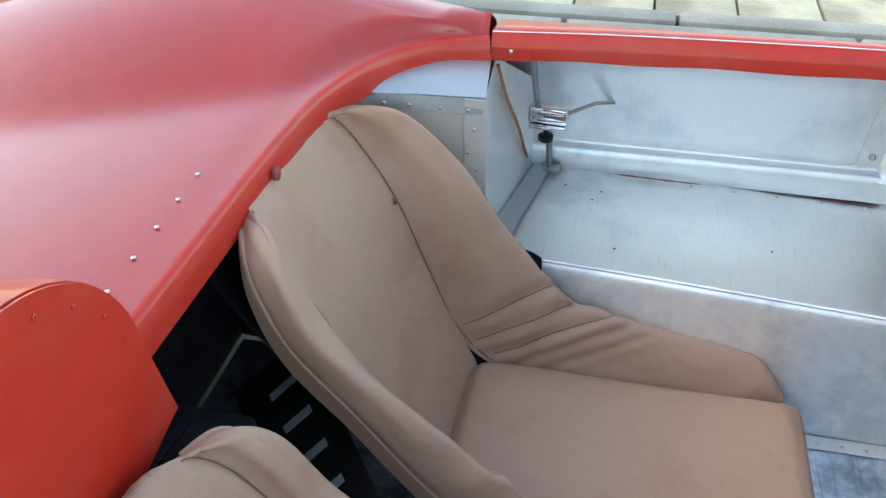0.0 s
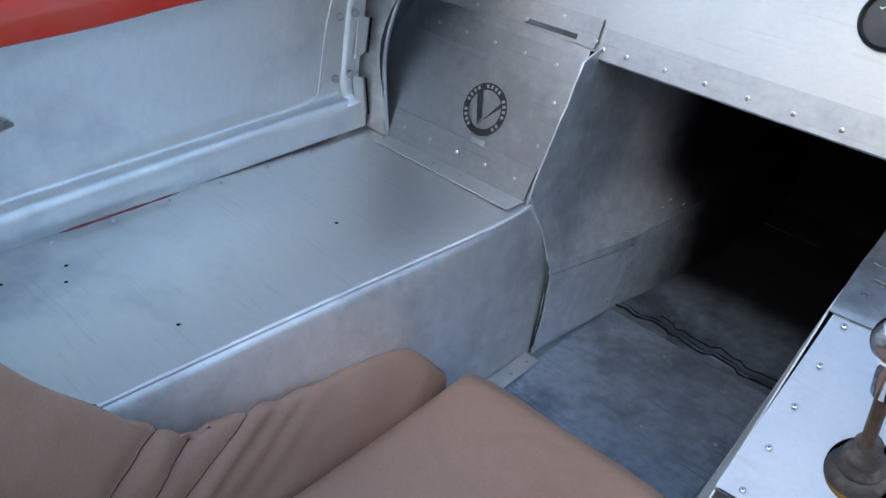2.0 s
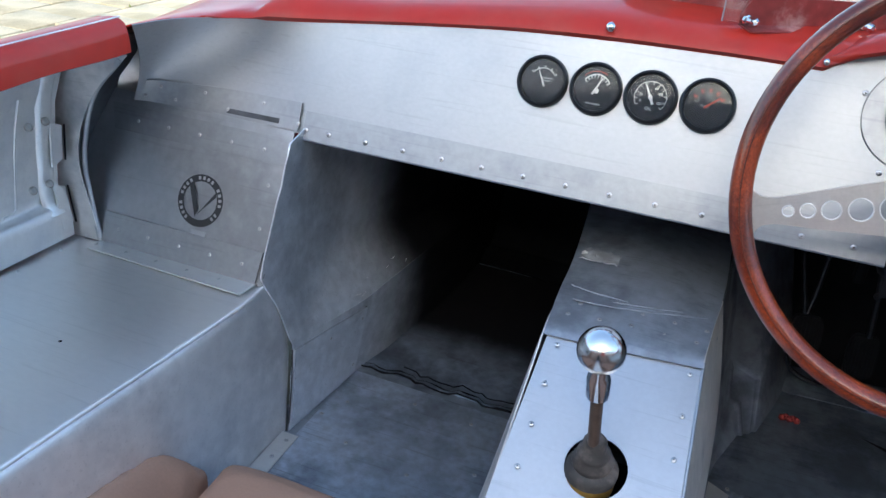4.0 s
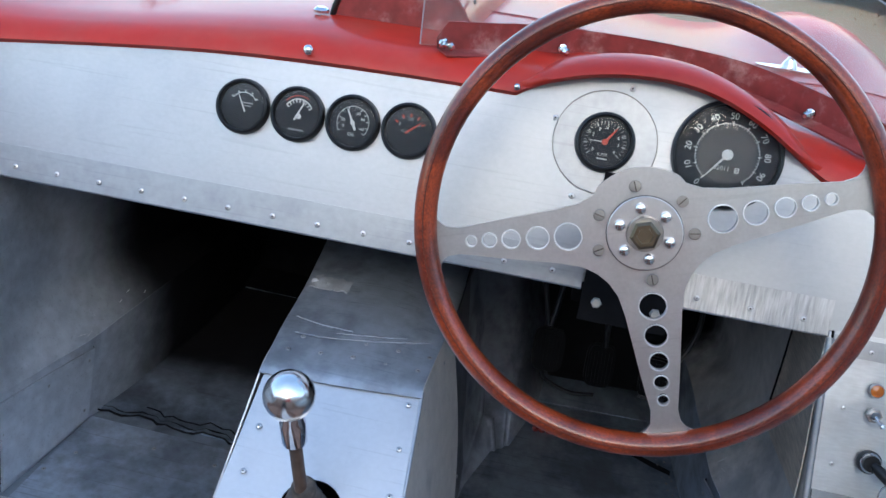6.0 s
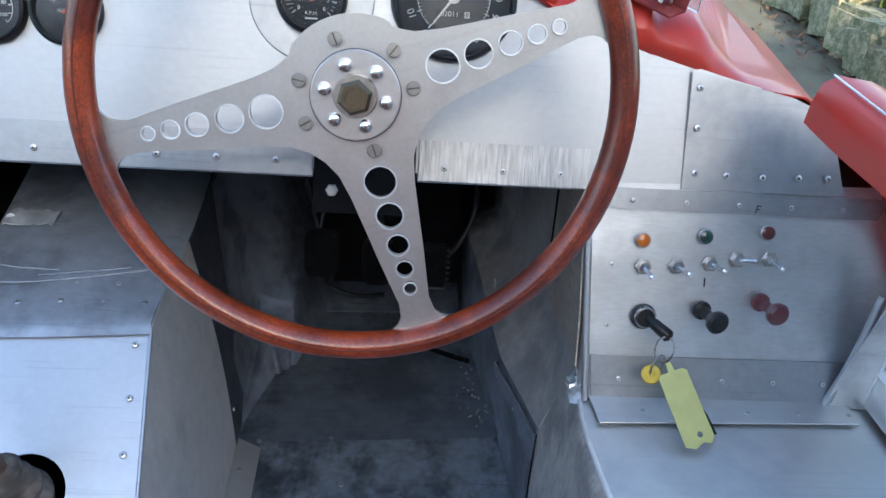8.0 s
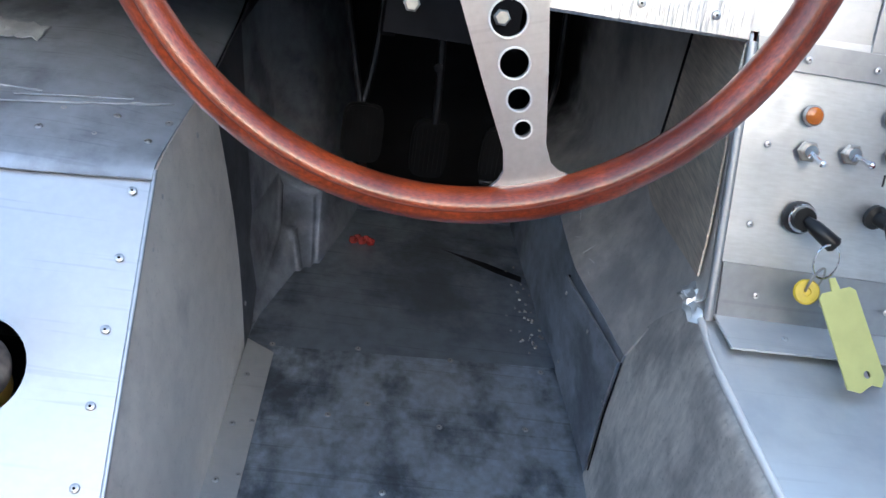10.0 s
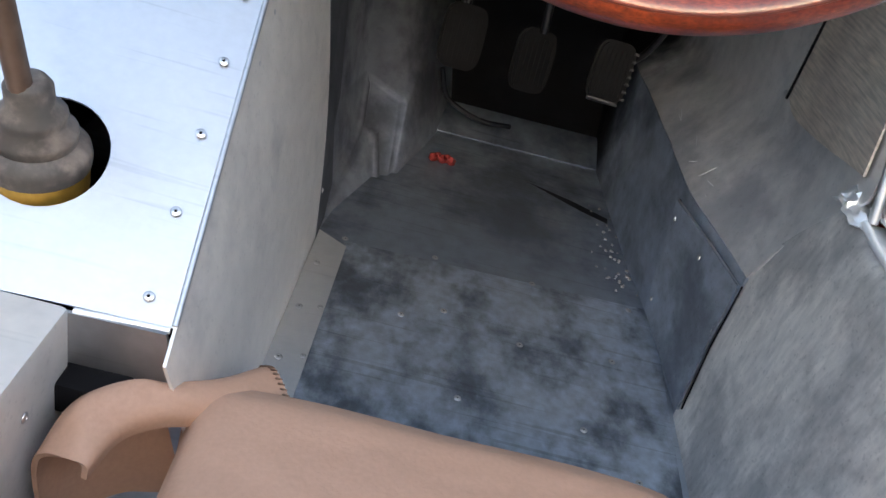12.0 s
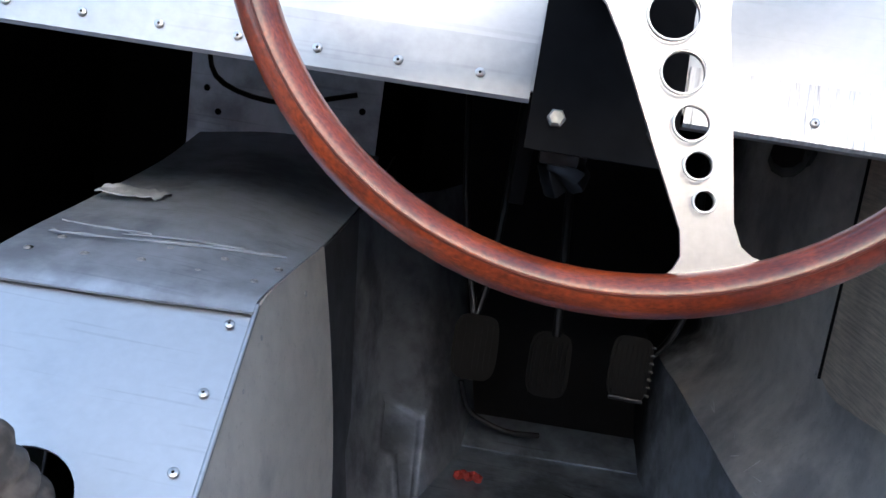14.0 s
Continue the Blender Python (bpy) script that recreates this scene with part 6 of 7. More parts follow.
for x, z, m1, lab in ((0.115, 0.466, BLACK, "black pull knob on the switch panel"), (0.168, 0.4745, MAROON, "maroon pull knob on the switch panel")):
    th = thing("pull_knob", lab, "knob", "two pull knobs")
    th.matrix_world = facing(on_panel(x - 0.008, z, 0.0015), PN) @ pose(0, 0, 0, 12, 10, 0)
    lathe("collar", [(0.0085, 0), (0.0085, 0.003), (0.005, 0.005), (0.0045, 0.018)], Matrix(), m1, th, 20)
    lathe("knob", [(0.0045, 0.016), (0.0072, 0.021), (0.0098, 0.025), (0.0101, 0.029), (0.0083, 0.0312), (0, 0.0318)], Matrix(), m1, th, 24)
ign = thing("ignition_lock", "black ignition lock with key and pale yellow tag", "ignition lock")
ign.matrix_world = facing(on_panel(0.055, 0.459, 0.001), PN)
lathe("lock_barrel", [(0.0112, 0), (0.0112, 0.003), (0.0100, 0.006), (0.0082, 0.0065), (0.0078, 0.010), (0, 0.010)], Matrix(), BLACK, ign, 28)
lathe("chrome_ring", [(0.0098, 0.0062), (0.0092, 0.0072), (0.0084, 0.0072)], Matrix(), CHROME, ign, 24)
IM = facing(on_panel(0.055, 0.459, 0.001), PN).inverted()


def key_tube(name, pts, r, material, closed=False, label="", n=8):
    return tube(name, [IM @ Vector(p) for p in pts], r, material, ign, n, closed, label)


K0, K1 = on_panel(0.056, 0.459, 0.010), Vector((0.0735, 0.590, 0.4555))
key_tube("key_head", [K0, K0.lerp(K1, 0.3), K0.lerp(K1, 0.92), K1], [0.0030, 0.0052, 0.0058, 0.0035], BLACK, label="black plastic key head")
RC = Vector((0.069, 0.586, 0.446))
key_tube("key_ring", [RC + Vector((0.0085 * math.cos(a), 0.003 * math.sin(a), 0.0115 * math.sin(a))) for a in np.linspace(0, 2 * math.pi, 24, endpoint=False)], 0.0008, CHROME, True, n=6)
RC = Vector((0.063, 0.578, 0.434))
key_tube("key_ring", [RC + Vector((0.0075 * math.cos(a), 0.006 * math.cos(a), 0.011 * math.sin(a))) for a in np.linspace(0, 2 * math.pi, 24, endpoint=False)], 0.0009, STEEL, True, n=6)
lathe("round_fob", [(0.0075, 0), (0.0085, 0.0013), (0.0075, 0.0026), (0.0028, 0.0026), (0.0024, 0.0016)], IM @ facing((0.057, 0.573, 0.429), (-0.25, -0.8, 0.55)), YELLOW, ign, 24, "round yellow plastic fob")
TT, TB = Vector((0.0715, 0.567, 0.4365)), Vector((0.0935, 0.5235, 0.394))
ty = (TT - TB).normalized()
tx = Vector((0.92, 0.30, 0.25)).normalized()
tx = (tx - ty * tx.dot(ty)).normalized()
tag_loop = [(-0.0130, 0.030), (-0.010, 0.033), (-0.003, 0.033), (-0.002, 0.041), (0.002, 0.041), (0.003, 0.033), (0.010, 0.033), (0.0135, 0.030), (0.0145, -0.027), (0.010, -0.033), (0.004, -0.030), (-0.005, -0.033), (-0.013, -0.029)]
TC = (TT + TB) / 2
plate("yellow_tag", [IM @ (TC + tx * u + ty * v) for u, v in tag_loop], TAG, ign, 0.0012, [[IM @ (TC + tx * (0.003 + 0.0025 * math.cos(a)) + ty * (-0.023 + 0.0025 * math.sin(a))) for a in np.linspace(0, 2 * math.pi, 12, endpoint=False)]], "blank pale yellow key tag")
key_tube("black_strap", [(0.093, 0.560, 0.412), (0.104, 0.552, 0.400), (0.110, 0.540, 0.3905)], 0.0045, BLACK, label="black leather strap")
writing("F", 0.011, facing(on_panel(0.150, 0.5495, 0.0012), PN) @ pose(0, 0, 0, 0, 0, -12), INK, "hand_lettering", panel_r)
box("ink_stroke", (0.0014, 0.008, 0.0003), facing(on_panel(0.108, 0.4885, 0.0012), PN), INK, panel_r, 0)

# round club badge, drawn as plain shapes
BM = facing(Vector((-1.013, side_y(0.4645) - 0.0028, 0.4645)), PN)
badge = thing("round_badge", "black round transfer badge on the aluminium side panel", "badge")
badge.matrix_world = BM
bm = bmesh.new()
n = 48
v = [[bm.verts.new((r * math.cos(2 * math.pi * i / n), r * math.sin(2 * math.pi * i / n), 0.0006)) for r in (0.0245, 0.0335)] for i in range(n)]
for i in range(n):
    bm.faces.new((v[i][0], v[(i + 1) % n][0], v[(i + 1) % n][1], v[i][1]))
part("ring", bm, INK, badge, smooth=False)
bm = bmesh.new()
for i in range(22):
    if i % 5 == 4:
        continue
    a = radians(235 - i * 13.2)
    c, s = math.cos(a), math.sin(a)
    q = [(-0.0018, -0.0022), (0.0018, -0.0022), (0.0018, 0.0022), (-0.0018, 0.0022)]
    bm.faces.new([bm.verts.new((0.029 * c + u * s + w * c, 0.029 * s - u * c + w * s, 0.0009)) for u, w in q])
part("letter_bars", bm, PALE, badge, smooth=False)
for q in ([(-0.020, 0.018), (-0.013, 0.0215), (-0.001, -0.010), (-0.004, -0.022)], [(-0.004, -0.022), (0.0015, -0.0145), (0.0225, 0.009), (0.0205, 0.0145)]):
    bm = bmesh.new()
    bm.faces.new([bm.verts.new((x, y, 0.0007)) for x, y in q])
    part("v_stroke", bm, INK, badge, smooth=False)
bp = box("badge_tab", (0.022, 0.016, 0.0012), BM @ pose(0.006, -0.045, 0.0008), ALU_DASH, panel_l, 0.0003)
for x in (-0.001, 0.013):
    rivet(BM @ Vector((x, -0.045, 0.0016)), PN, panel_l, RIVET_S)

# ---- gear lever ----
gear = thing("gear_lever", "gear lever with polished ball knob and rubber gaiter", "gear lever")
GK = Vector((-0.4685, 0.474, 0.500))
GB = Vector((-0.4605, 0.513, 0.322))
gd = (GK - GB).normalized()
lathe("ball_knob", [(0.0001, -0.0225)] + [(0.0225 * math.cos(a), 0.0225 * math.sin(a)) for a in np.linspace(-1.4, 1.5, 22)] + [(0, 0.0225)], facing(GK, gd), KNOB, gear, 36, "polished aluminium ball knob", 60)
lathe("chrome_collar", [(0.0085, 0.0), (0.0115, 0.004), (0.0115, 0.028), (0.0095, 0.033), (0.0085, 0.040)], facing(GK - gd * 0.062, gd), CHROME, gear, 24, "chrome collar under the knob")
tube("shaft", [GB + gd * 0.0, GB + gd * 0.05, GK - gd * 0.055], 0.0062, RUST, gear, 12, label="brown steel shaft")
prof = []
for i, (r, h) in enumerate([(0.0265, 0.000), (0.0275, 0.006), (0.0270, 0.011), (0.0205, 0.015), (0.0215, 0.019), (0.0215, 0.022), (0.0165, 0.026), (0.0175, 0.030), (0.0172, 0.033), (0.0120, 0.037), (0.0120, 0.048), (0.0095, 0.052), (0.0062, 0.053)]):
    prof.append((r, h))
lathe("gaiter", prof, facing(GB + Vector((0, 0.0, 0.004)), gd.lerp(Vector((0, 0, 1)), 0.4)), RUBBER, gear, 30, "dusty grey ribbed rubber gaiter", 70)
lathe("gaiter_ring", [(0.020, -0.016), (0.0245, -0.014), (0.0255, -0.001), (0.023, 0.003)], facing(GB + Vector((0, 0.0, 0.004)), gd.lerp(Vector((0, 0, 1)), 0.4)), BRASS, gear, 30, "yellow ring under the gaiter")


# ---- seats ----
# each wing by three lines: the inner seam, the crest of the roll, and the piping on its outer back edge
WING = [((0.100, -0.243, 0.648), (0.102, -0.239, 0.651), (0.108, -0.243, 0.643)),
        ((0.116, -0.228, 0.648), (0.142, -0.192, 0.653), (0.152, -0.222, 0.640)),
        ((0.131, -0.200, 0.607), (0.160, -0.132, 0.640), (0.173, -0.205, 0.600)),
        ((0.133, -0.153, 0.525), (0.168, -0.062, 0.570), (0.180, -0.172, 0.530)),
        ((0.131, -0.112, 0.420), (0.170, -0.010, 0.487), (0.184, -0.105, 0.450)),
        ((0.129, -0.068, 0.315), (0.172, 0.045, 0.415), (0.187, -0.035, 0.360)),
        ((0.132, -0.012, 0.252), (0.174, 0.100, 0.360), (0.191, 0.035, 0.290)),
        ((0.138, 0.060, 0.236), (0.178, 0.170, 0.331), (0.196, 0.110, 0.250)),
        ((0.140, 0.150, 0.234), (0.182, 0.255, 0.311), (0.200, 0.200, 0.220)),
        ((0.142, 0.260, 0.232), (0.184, 0.325, 0.300), (0.201, 0.290, 0.205)),
        ((0.143, 0.355, 0.228), (0.181, 0.378, 0.284), (0.198, 0.365, 0.195)),
        ((0.147, 0.405, 0.212), (0.170, 0.412, 0.240), (0.182, 0.405, 0.190))]


def on_grid(g, i, j):
    k = int(i)
    return g[k, j] + (g[k + 1, j] - g[k, j]) * (i - k)


def seat(xs, s, label, ahead=0.0, short=0.0, low=0.0):
    """A bucket seat: centre xs; each wing flows from the backrest into a bolster beside the cushion."""
    th = thing("bucket_seat", label, "seat", "pair of bucket seats", (0, ahead, 0))
    WINGS = [tuple((x, y, z - low * max(0.0, (z - 0.27) / 0.4)) for x, y, z in three) for three in WING]
    rows = []
    for (dx, y, z), bow in zip([(0.05, -0.258, 0.645 - low), (0.084, -0.247, 0.657 - low), WINGS[1][0], WINGS[2][0], WINGS[3][0], WINGS[4][0], WINGS[5][0], (0.128, -0.030, 0.235), (0.128, -0.012, 0.19)], (0.0, 0.003, 0.008, 0.012, 0.014, 0.014, 0.012, 0.008, 0.0)):
        rows.append([(xs + dx * u, y - bow * (1 - u * u), z) for u in (-1, -0.6, 0, 0.6, 1)])
    g2 = dense(rows, 46, 30)
    for i in range(46):
        for j in range(30):
            g2[i, j, 1] += 0.003 * noise.noise(Vector((i * 0.09, j * 0.12, s * 3.0)))
            # puckers where the cover is drawn under the rim
            g2[i, j, 1] -= 0.0035 * math.exp(-((i - 8) / 5) ** 2) * abs(math.sin(j * 0.9 + 0.1 * i)) * (1 if j < 14 else 0.3)
    back = sheet("backrest", g2, LEATHER, th, 0.012, "tan leathercloth backrest", 70)
    for sg in (-1, 1):
        rows = []
        for k, three in enumerate(WINGS):
            if sg == s:      # the wing beside the tunnel is pressed flat
                three = (three[0], (three[1][0], three[1][1] - (0, 0.008, 0.045, 0.080, 0.060, 0.040, 0.020, 0.008, 0, 0, 0, 0)[k], three[1][2] - (0, 0, 0.012, 0.012, 0.006, 0, 0, 0, 0, 0, 0, 0)[k]), three[2])
            if s < 0 and sg == s and k > 5:      # the driver's inner bolster stops short of the tunnel's step
                three = tuple((x - 0.010, y - 0.022 * (k - 5), z - 0.004 * (k - 5)) for x, y, z in three)
            a, c, p = [Vector((xs + sg * x, y, z)) for x, y, z in three]
            q = min(1.0, 0.15 + 0.35 * k)
            up = Vector((-0.35 * sg, 0.5, 0.3)) if k < 6 else Vector((-0.5 * sg, 0.1, 0.5))
            turn = Vector((0, 0.006, 0.004)) if k < 6 else Vector((0, 0.0, 0.010))
            r = [a, a.lerp(c, 0.30) + up * 0.004 * q, a.lerp(c, 0.68) + up * 0.010 * q, c, c.lerp(p, 0.35) + q * (Vector((sg * 0.011, 0, 0)) + turn), c.lerp(p, 0.75) + q * Vector((sg * 0.009, 0.002, 0.002)), p, p + q * Vector((-sg * 0.004, -0.012, -0.026))]
            rows.append(r)
        g4 = dense(rows, 100, 43)
        nn = np.cross(np.gradient(g4, axis=0), np.gradient(g4, axis=1))
        nn /= np.linalg.norm(nn, axis=2, keepdims=True) + 1e-9
        nn *= 1 if nn[45, 10] @ np.array([-0.6 * sg, 1, 0.6]) > 0 else -1
        for i in range(100):
            t = i / 99
            pucker = math.exp(-((t - 0.53) / 0.075) ** 2)
            for j in range(43):
                f = j / 36
                w = math.sin(math.pi * f) ** 0.7 if 0 < f < 1 else 0.0
                fold = -abs(math.sin(0.34 * (i + 0.30 * j) + 1.0 * noise.noise(Vector((i * 0.08, j * 0.08, s + sg)))))
                drape = -abs(math.sin(0.24 * j + 0.035 * i + 1.6 * noise.noise(Vector((i * 0.05, 3, s + sg)))))
                g4[i, j] += nn[i, j] * w * (0.0035 * noise.noise(Vector((i * 0.11, j * 0.09, sg + s * 2))) + pucker * 0.009 * fold + 0.014 * max(0, 0.32 - abs(t - 0.20)) * drape + 0.0022 * noise.noise(Vector((i * 0.35, j * 0.14, 4))) * (t > 0.45))
        for i0, i1, deep in ((50, 45, 1.0), (56, 48, 1.0), (62, 52, 0.9), (53, 47, 0.5), (59, 51, 0.6), (66, 57, 0.5), (70, 62, 0.35)):
            for j in range(1, 27):
                line = i1 + (i0 - i1) * j / 19 + 0.6 * noise.noise(Vector((j * 0.3, i0, s)))
                fade = math.sin(math.pi * min(1, j / 26)) ** 0.6 * deep
                for i in range(int(line) - 5, int(line) + 6):
                    d = i - line
                    g4[i, j] += nn[i, j] * fade * (-0.0055 * math.exp(-(d / 0.9) ** 2) + 0.0030 * math.exp(-((abs(d) - 2.4) / 1.5) ** 2))
        wing = sheet("side_wing", g4, LEATHER, th, 0.004, "creased tan leathercloth side wing and bolster", 80)
        tube("seam", [tuple(g4[i, 0] + np.array([0, 0.0068, 0.0040])) for i in range(4, 60)], 0.0007, SEAM, wing, 5)
        tube("piping", [tuple(g4[i, 36] + np.array([sg * 0.002, 0.000, 0.001])) for i in range(2, 99)], 0.0030, LEATHER, wing, 6)
        for i0, i1 in ((50, 45), (56, 48), (62, 52)):
            tube("cross_seam", [tuple(on_grid(g4, i1 + (i0 - i1) * j / 19, j) + 0.0022 * nn[int(i1 + (i0 - i1) * j / 19), j]) for j in range(2, 20)], 0.0006, SEAM, wing, 5)
    sh = np.array([[(xs + q * 0.176, y + (0.10 * fw if abs(q) > 0.9 else (0.05 * fw if abs(q) > 0.7 else 0)), z) for q in (-1, -0.8, -0.4, 0, 0.4, 0.8, 1)] for y, z, fw in ((-0.272, 0.62 - low, 0.1), (-0.255, 0.58 - low, 0.2), (-0.215, 0.50 - low * 0.6, 0.35), (-0.165, 0.40, 0.8), (-0.11, 0.30, 1.2), (-0.06, 0.20, 1.6), (-0.05, 0.16, 1.8))])
    sheet("shell", sh, BLACK_MATT, th, 0.004, "black seat shell", 70)
    rows = []
    for u, z0 in ((-1.0, 0.165), (-0.995, 0.215), (-0.965, 0.246), (-0.86, 0.265), (-0.5, 0.272), (0, 0.271), (0.5, 0.272), (0.86, 0.265), (0.965, 0.246), (0.995, 0.215), (1.0, 0.165)):
        r = []
        for y, k in ((-0.050, 0.0), (-0.046, 0.62), (-0.030, 0.90), (0.00, 1.0), (0.12, 0.99), (0.26, 0.97), (0.385, 0.98), (0.418, 0.93), (0.434, 0.74), (0.438, 0.0)):
            r.append((xs + float(np.interp(y, [-0.05, 0.02, 0.38, 0.43], [0.128, 0.1365, 0.139, 0.147])) * u, y - short * max(0, y) / 0.447, 0.155 + (z0 - 0.155) * k - 0.4 * short * max(0, y)))
        rows.append(r)
    g3 = dense(rows, 40, 40)
    for i in range(40):
        for j in range(40):
            g3[i, j, 2] += 0.004 * noise.noise(Vector((i * 0.09, j * 0.1, 5 + s)))
    cu = sheet("cushion", g3, LEATHER, th, 0.003, "tan leathercloth seat cushion", 70)
    return th


seat_l = seat(-0.711, 1, "tan leathercloth bucket seat with creased wings, passenger side")
seat_r = seat(mx(-0.711), -1, "tan leathercloth bucket seat with folded front corner, driver side", 0.055, 0.022, 0.048)
# loose folded flap of the cover along the cushion's front corner, with a stitched hem at its end
crest = spline([(-0.402, 0.340, 0.245), (-0.397, 0.365, 0.256), (-0.382, 0.381, 0.259), (-0.360, 0.390, 0.257), (-0.340, 0.407, 0.251), (-0.320, 0.437, 0.240)], 44)
tuck = spline([(-0.380, 0.335, 0.252), (-0.374, 0.357, 0.256), (-0.360, 0.370, 0.258), (-0.342, 0.380, 0.255), (-0.323, 0.391, 0.249), (-0.298, 0.410, 0.238)], 44)
rows = []
for i, (c, q) in enumerate(zip(crest, tuck)):
    w = 0.0022 * noise.noise(Vector((i * 0.18, 1.0, 4.0)))
    grow = min(1.0, 0.3 + i / 10)
    d = (c - q) * np.array([1, 1, 0])
    d = d / (np.linalg.norm(d) + 1e-9)
    rows.append([q + np.array([0, 0, -0.010]), q + np.array([0, 0, -0.001]), q * 0.65 + c * 0.35 + np.array([0, 0, 0.0055 * grow + w]), q * 0.25 + c * 0.75 + np.array([0, 0, 0.0060 * grow - w]), c, c + d * 0.004 + np.array([0, 0, -0.006]), c + d * 0.005 + np.array([0, 0, -0.022]), c + d * 0.001 + np.array([0, 0, -0.050]), c - d * 0.004 + np.array([0, 0, -0.080])])
fold_grid = dense(rows, 60, 34)
cf = sheet("cover_fold", fold_grid, LEATHER, seat_r, 0.003, "loose folded flap of the tan cover", 80)
tube("fold_hem", [tuple(fold_grid[59, j]) for j in range(3, 26)], 0.0022, LEATHER, cf, 6)
for j in range(4, 24):
    tube("stitch", [tuple(fold_grid[58, j] + np.array([0.0, 0.001, 0.0024])), tuple(fold_grid[59, j] + np.array([0.0015, 0.001, 0.0012]))], 0.0006, SEAM, cf, 4)
tear = tube("tear", spline([(-0.842, -0.150, 0.522), (-0.835, -0.144, 0.527), (-0.829, -0.146, 0.538)], 8), [0.001, 0.0018, 0.002, 0.002, 0.0018, 0.0015, 0.001, 0.0006], SEAM, seat_l, 6, label="small tear in the cover")
# number plate lying behind the seats, its characters as bars
pl = thing("black_plate", "black plate with pale characters behind the seats", "plate")
PM = pose(-0.585, -0.205, 0.30, 38, 10, 40)
box("board", (0.30, 0.13, 0.004), PM, BLACK, pl, 0.002)
for i in range(4):
    box("character_bar", (0.012, 0.048, 0.001), PM @ pose(-0.10 + 0.055 * i, 0.01, 0.0028), PALE, pl, 0)
box("box_behind_seat", (0.10, 0.12, 0.10), pose(-0.50, -0.30, 0.35), ALU_DARK, car, 0.01)


# ---- pedals and footwell details ----
FOOT_PAD = mat("worn_black_rubber", (0.0022, 0.0025, 0.0032), 0.42, 0.0, 90, 0.3, (0.005, 0.0056, 0.0068), 0.6, 40, 0.1, spec=0.07)


def pedal(name, x, y, z, h, w, rot, label):
    th = thing(name, label, "pedal", "three pedals")
    m = pose(x, y, z, 72, 0, rot)
    loop = [m @ Vector((w * 0.5 * math.copysign(abs(math.cos(a)) ** 0.5, math.cos(a)), h * 0.5 * math.copysign(abs(math.sin(a)) ** 0.5, math.sin(a)), -0.005)) for a in np.linspace(0, 2 * math.pi, 28, endpoint=False)]
    bm = plate_bm(loop, 0.011)
    bmesh.ops.bevel(bm, geom=[e for e in bm.edges if len(e.link_faces) == 2 and e.calc_face_angle(0) > 0.9], offset=0.003, segments=2, affect="EDGES")
    part("pad", bm, FOOT_PAD, th, "black rubber pad with worn edges", True, 50)
    for i in range(7):
        box("pad_rib", (0.0016, h * 0.72, 0.0014), m @ pose(-w * 0.36 + w * 0.12 * i, 0, 0.0064), FOOT_PAD, th, 0)
    if name == "clutch_pedal":
        for dx in (-0.034, 0.006):
            tube("arm", spline([(x - 0.004, y + 0.012, z + h * 0.35), (x + dx * 0.5, y + 0.03, z + 0.07), (x + dx, y + 0.05, z + 0.14), (x + dx * 1.6, y + 0.09, 0.58)], 12), 0.0036, PEDAL_STEEL, th, 8)
    elif name == "brake_pedal":
        tube("arm", spline([(x + 0.002, y + 0.012, z + h * 0.4), (x - 0.002, y + 0.03, z + 0.09), (x - 0.008, y + 0.06, z + 0.17), (x - 0.012, y + 0.09, 0.58)], 12), 0.0042, PEDAL_STEEL, th, 8)
        lathe("pivot_bolt", [(0.005, 0), (0.005, 0.004), (0, 0.005)], facing((x - 0.004, y + 0.022, z + 0.085), (0, -1, 0.2)), PEDAL_STEEL, th, 8)
    else:
        tube("arm", spline([(x + w * 0.35, y + 0.012, z + 0.005), (x + 0.034, y + 0.03, z + 0.02), (x + 0.050, y + 0.05, z + 0.055), (x + 0.052, y + 0.08, z + 0.11), (x + 0.045, y + 0.12, 0.58)], 16), 0.0036, PEDAL_STEEL, th, 8)
        for i in range(7):
            box("edge_tooth", (0.004, 0.0028, 0.003), m @ pose(w * 0.46, -h * 0.38 + h * 0.125 * i, 0.0062), PEDAL_STEEL, th, 0.0004)
        box("worn_lip", (w * 0.8, 0.004, 0.003), m @ pose(0, -h * 0.49, 0.0050), PEDAL_STEEL, th, 0.001, "bright worn lower lip")
    return th


pedal("clutch_pedal", -0.2515, 0.968, 0.296, 0.066, 0.046, 4, "clutch pedal with black ribbed pad on a steel arm")
pedal("brake_pedal", -0.1765, 0.940, 0.301, 0.064, 0.041, 3, "brake pedal with black ribbed pad on a steel arm")
pedal("throttle_pedal", -0.1085, 0.900, 0.326, 0.058, 0.038, -4, "throttle pedal with worn metal edge")
# pressed bulge at the end of the tunnel beside the clutch pedal: flat front face, sharp shoulder, hollow flank
corner = {"crest": (-0.338, 0.957, 0.232), "shoulder": (-0.2935, 0.965, 0.2105), "foot_out": (-0.283, 0.901, 0.148), "foot_in": (-0.302, 0.896, 0.148), "notch": (-0.314, 0.926, 0.184), "tip": (-0.331, 0.917, 0.191),
          "wall_foot": (-0.3385, 0.785, 0.148), "wall_mid": (-0.3515, 0.800, 0.250), "wall_top": (-0.3745, 0.850, 0.425), "crest_top": (-0.364, 1.005, 0.430), "shoulder_top": (-0.338, 1.035, 0.430),
          "flank_foot": (-0.258, 0.990, 0.148), "flank_mid": (-0.283, 1.030, 0.262), "flank_top": (-0.318, 1.075, 0.430), "end_foot": (-0.236, 1.095, 0.148), "end_mid": (-0.262, 1.105, 0.262), "end_top": (-0.300, 1.150, 0.430)}
bm = bmesh.new()
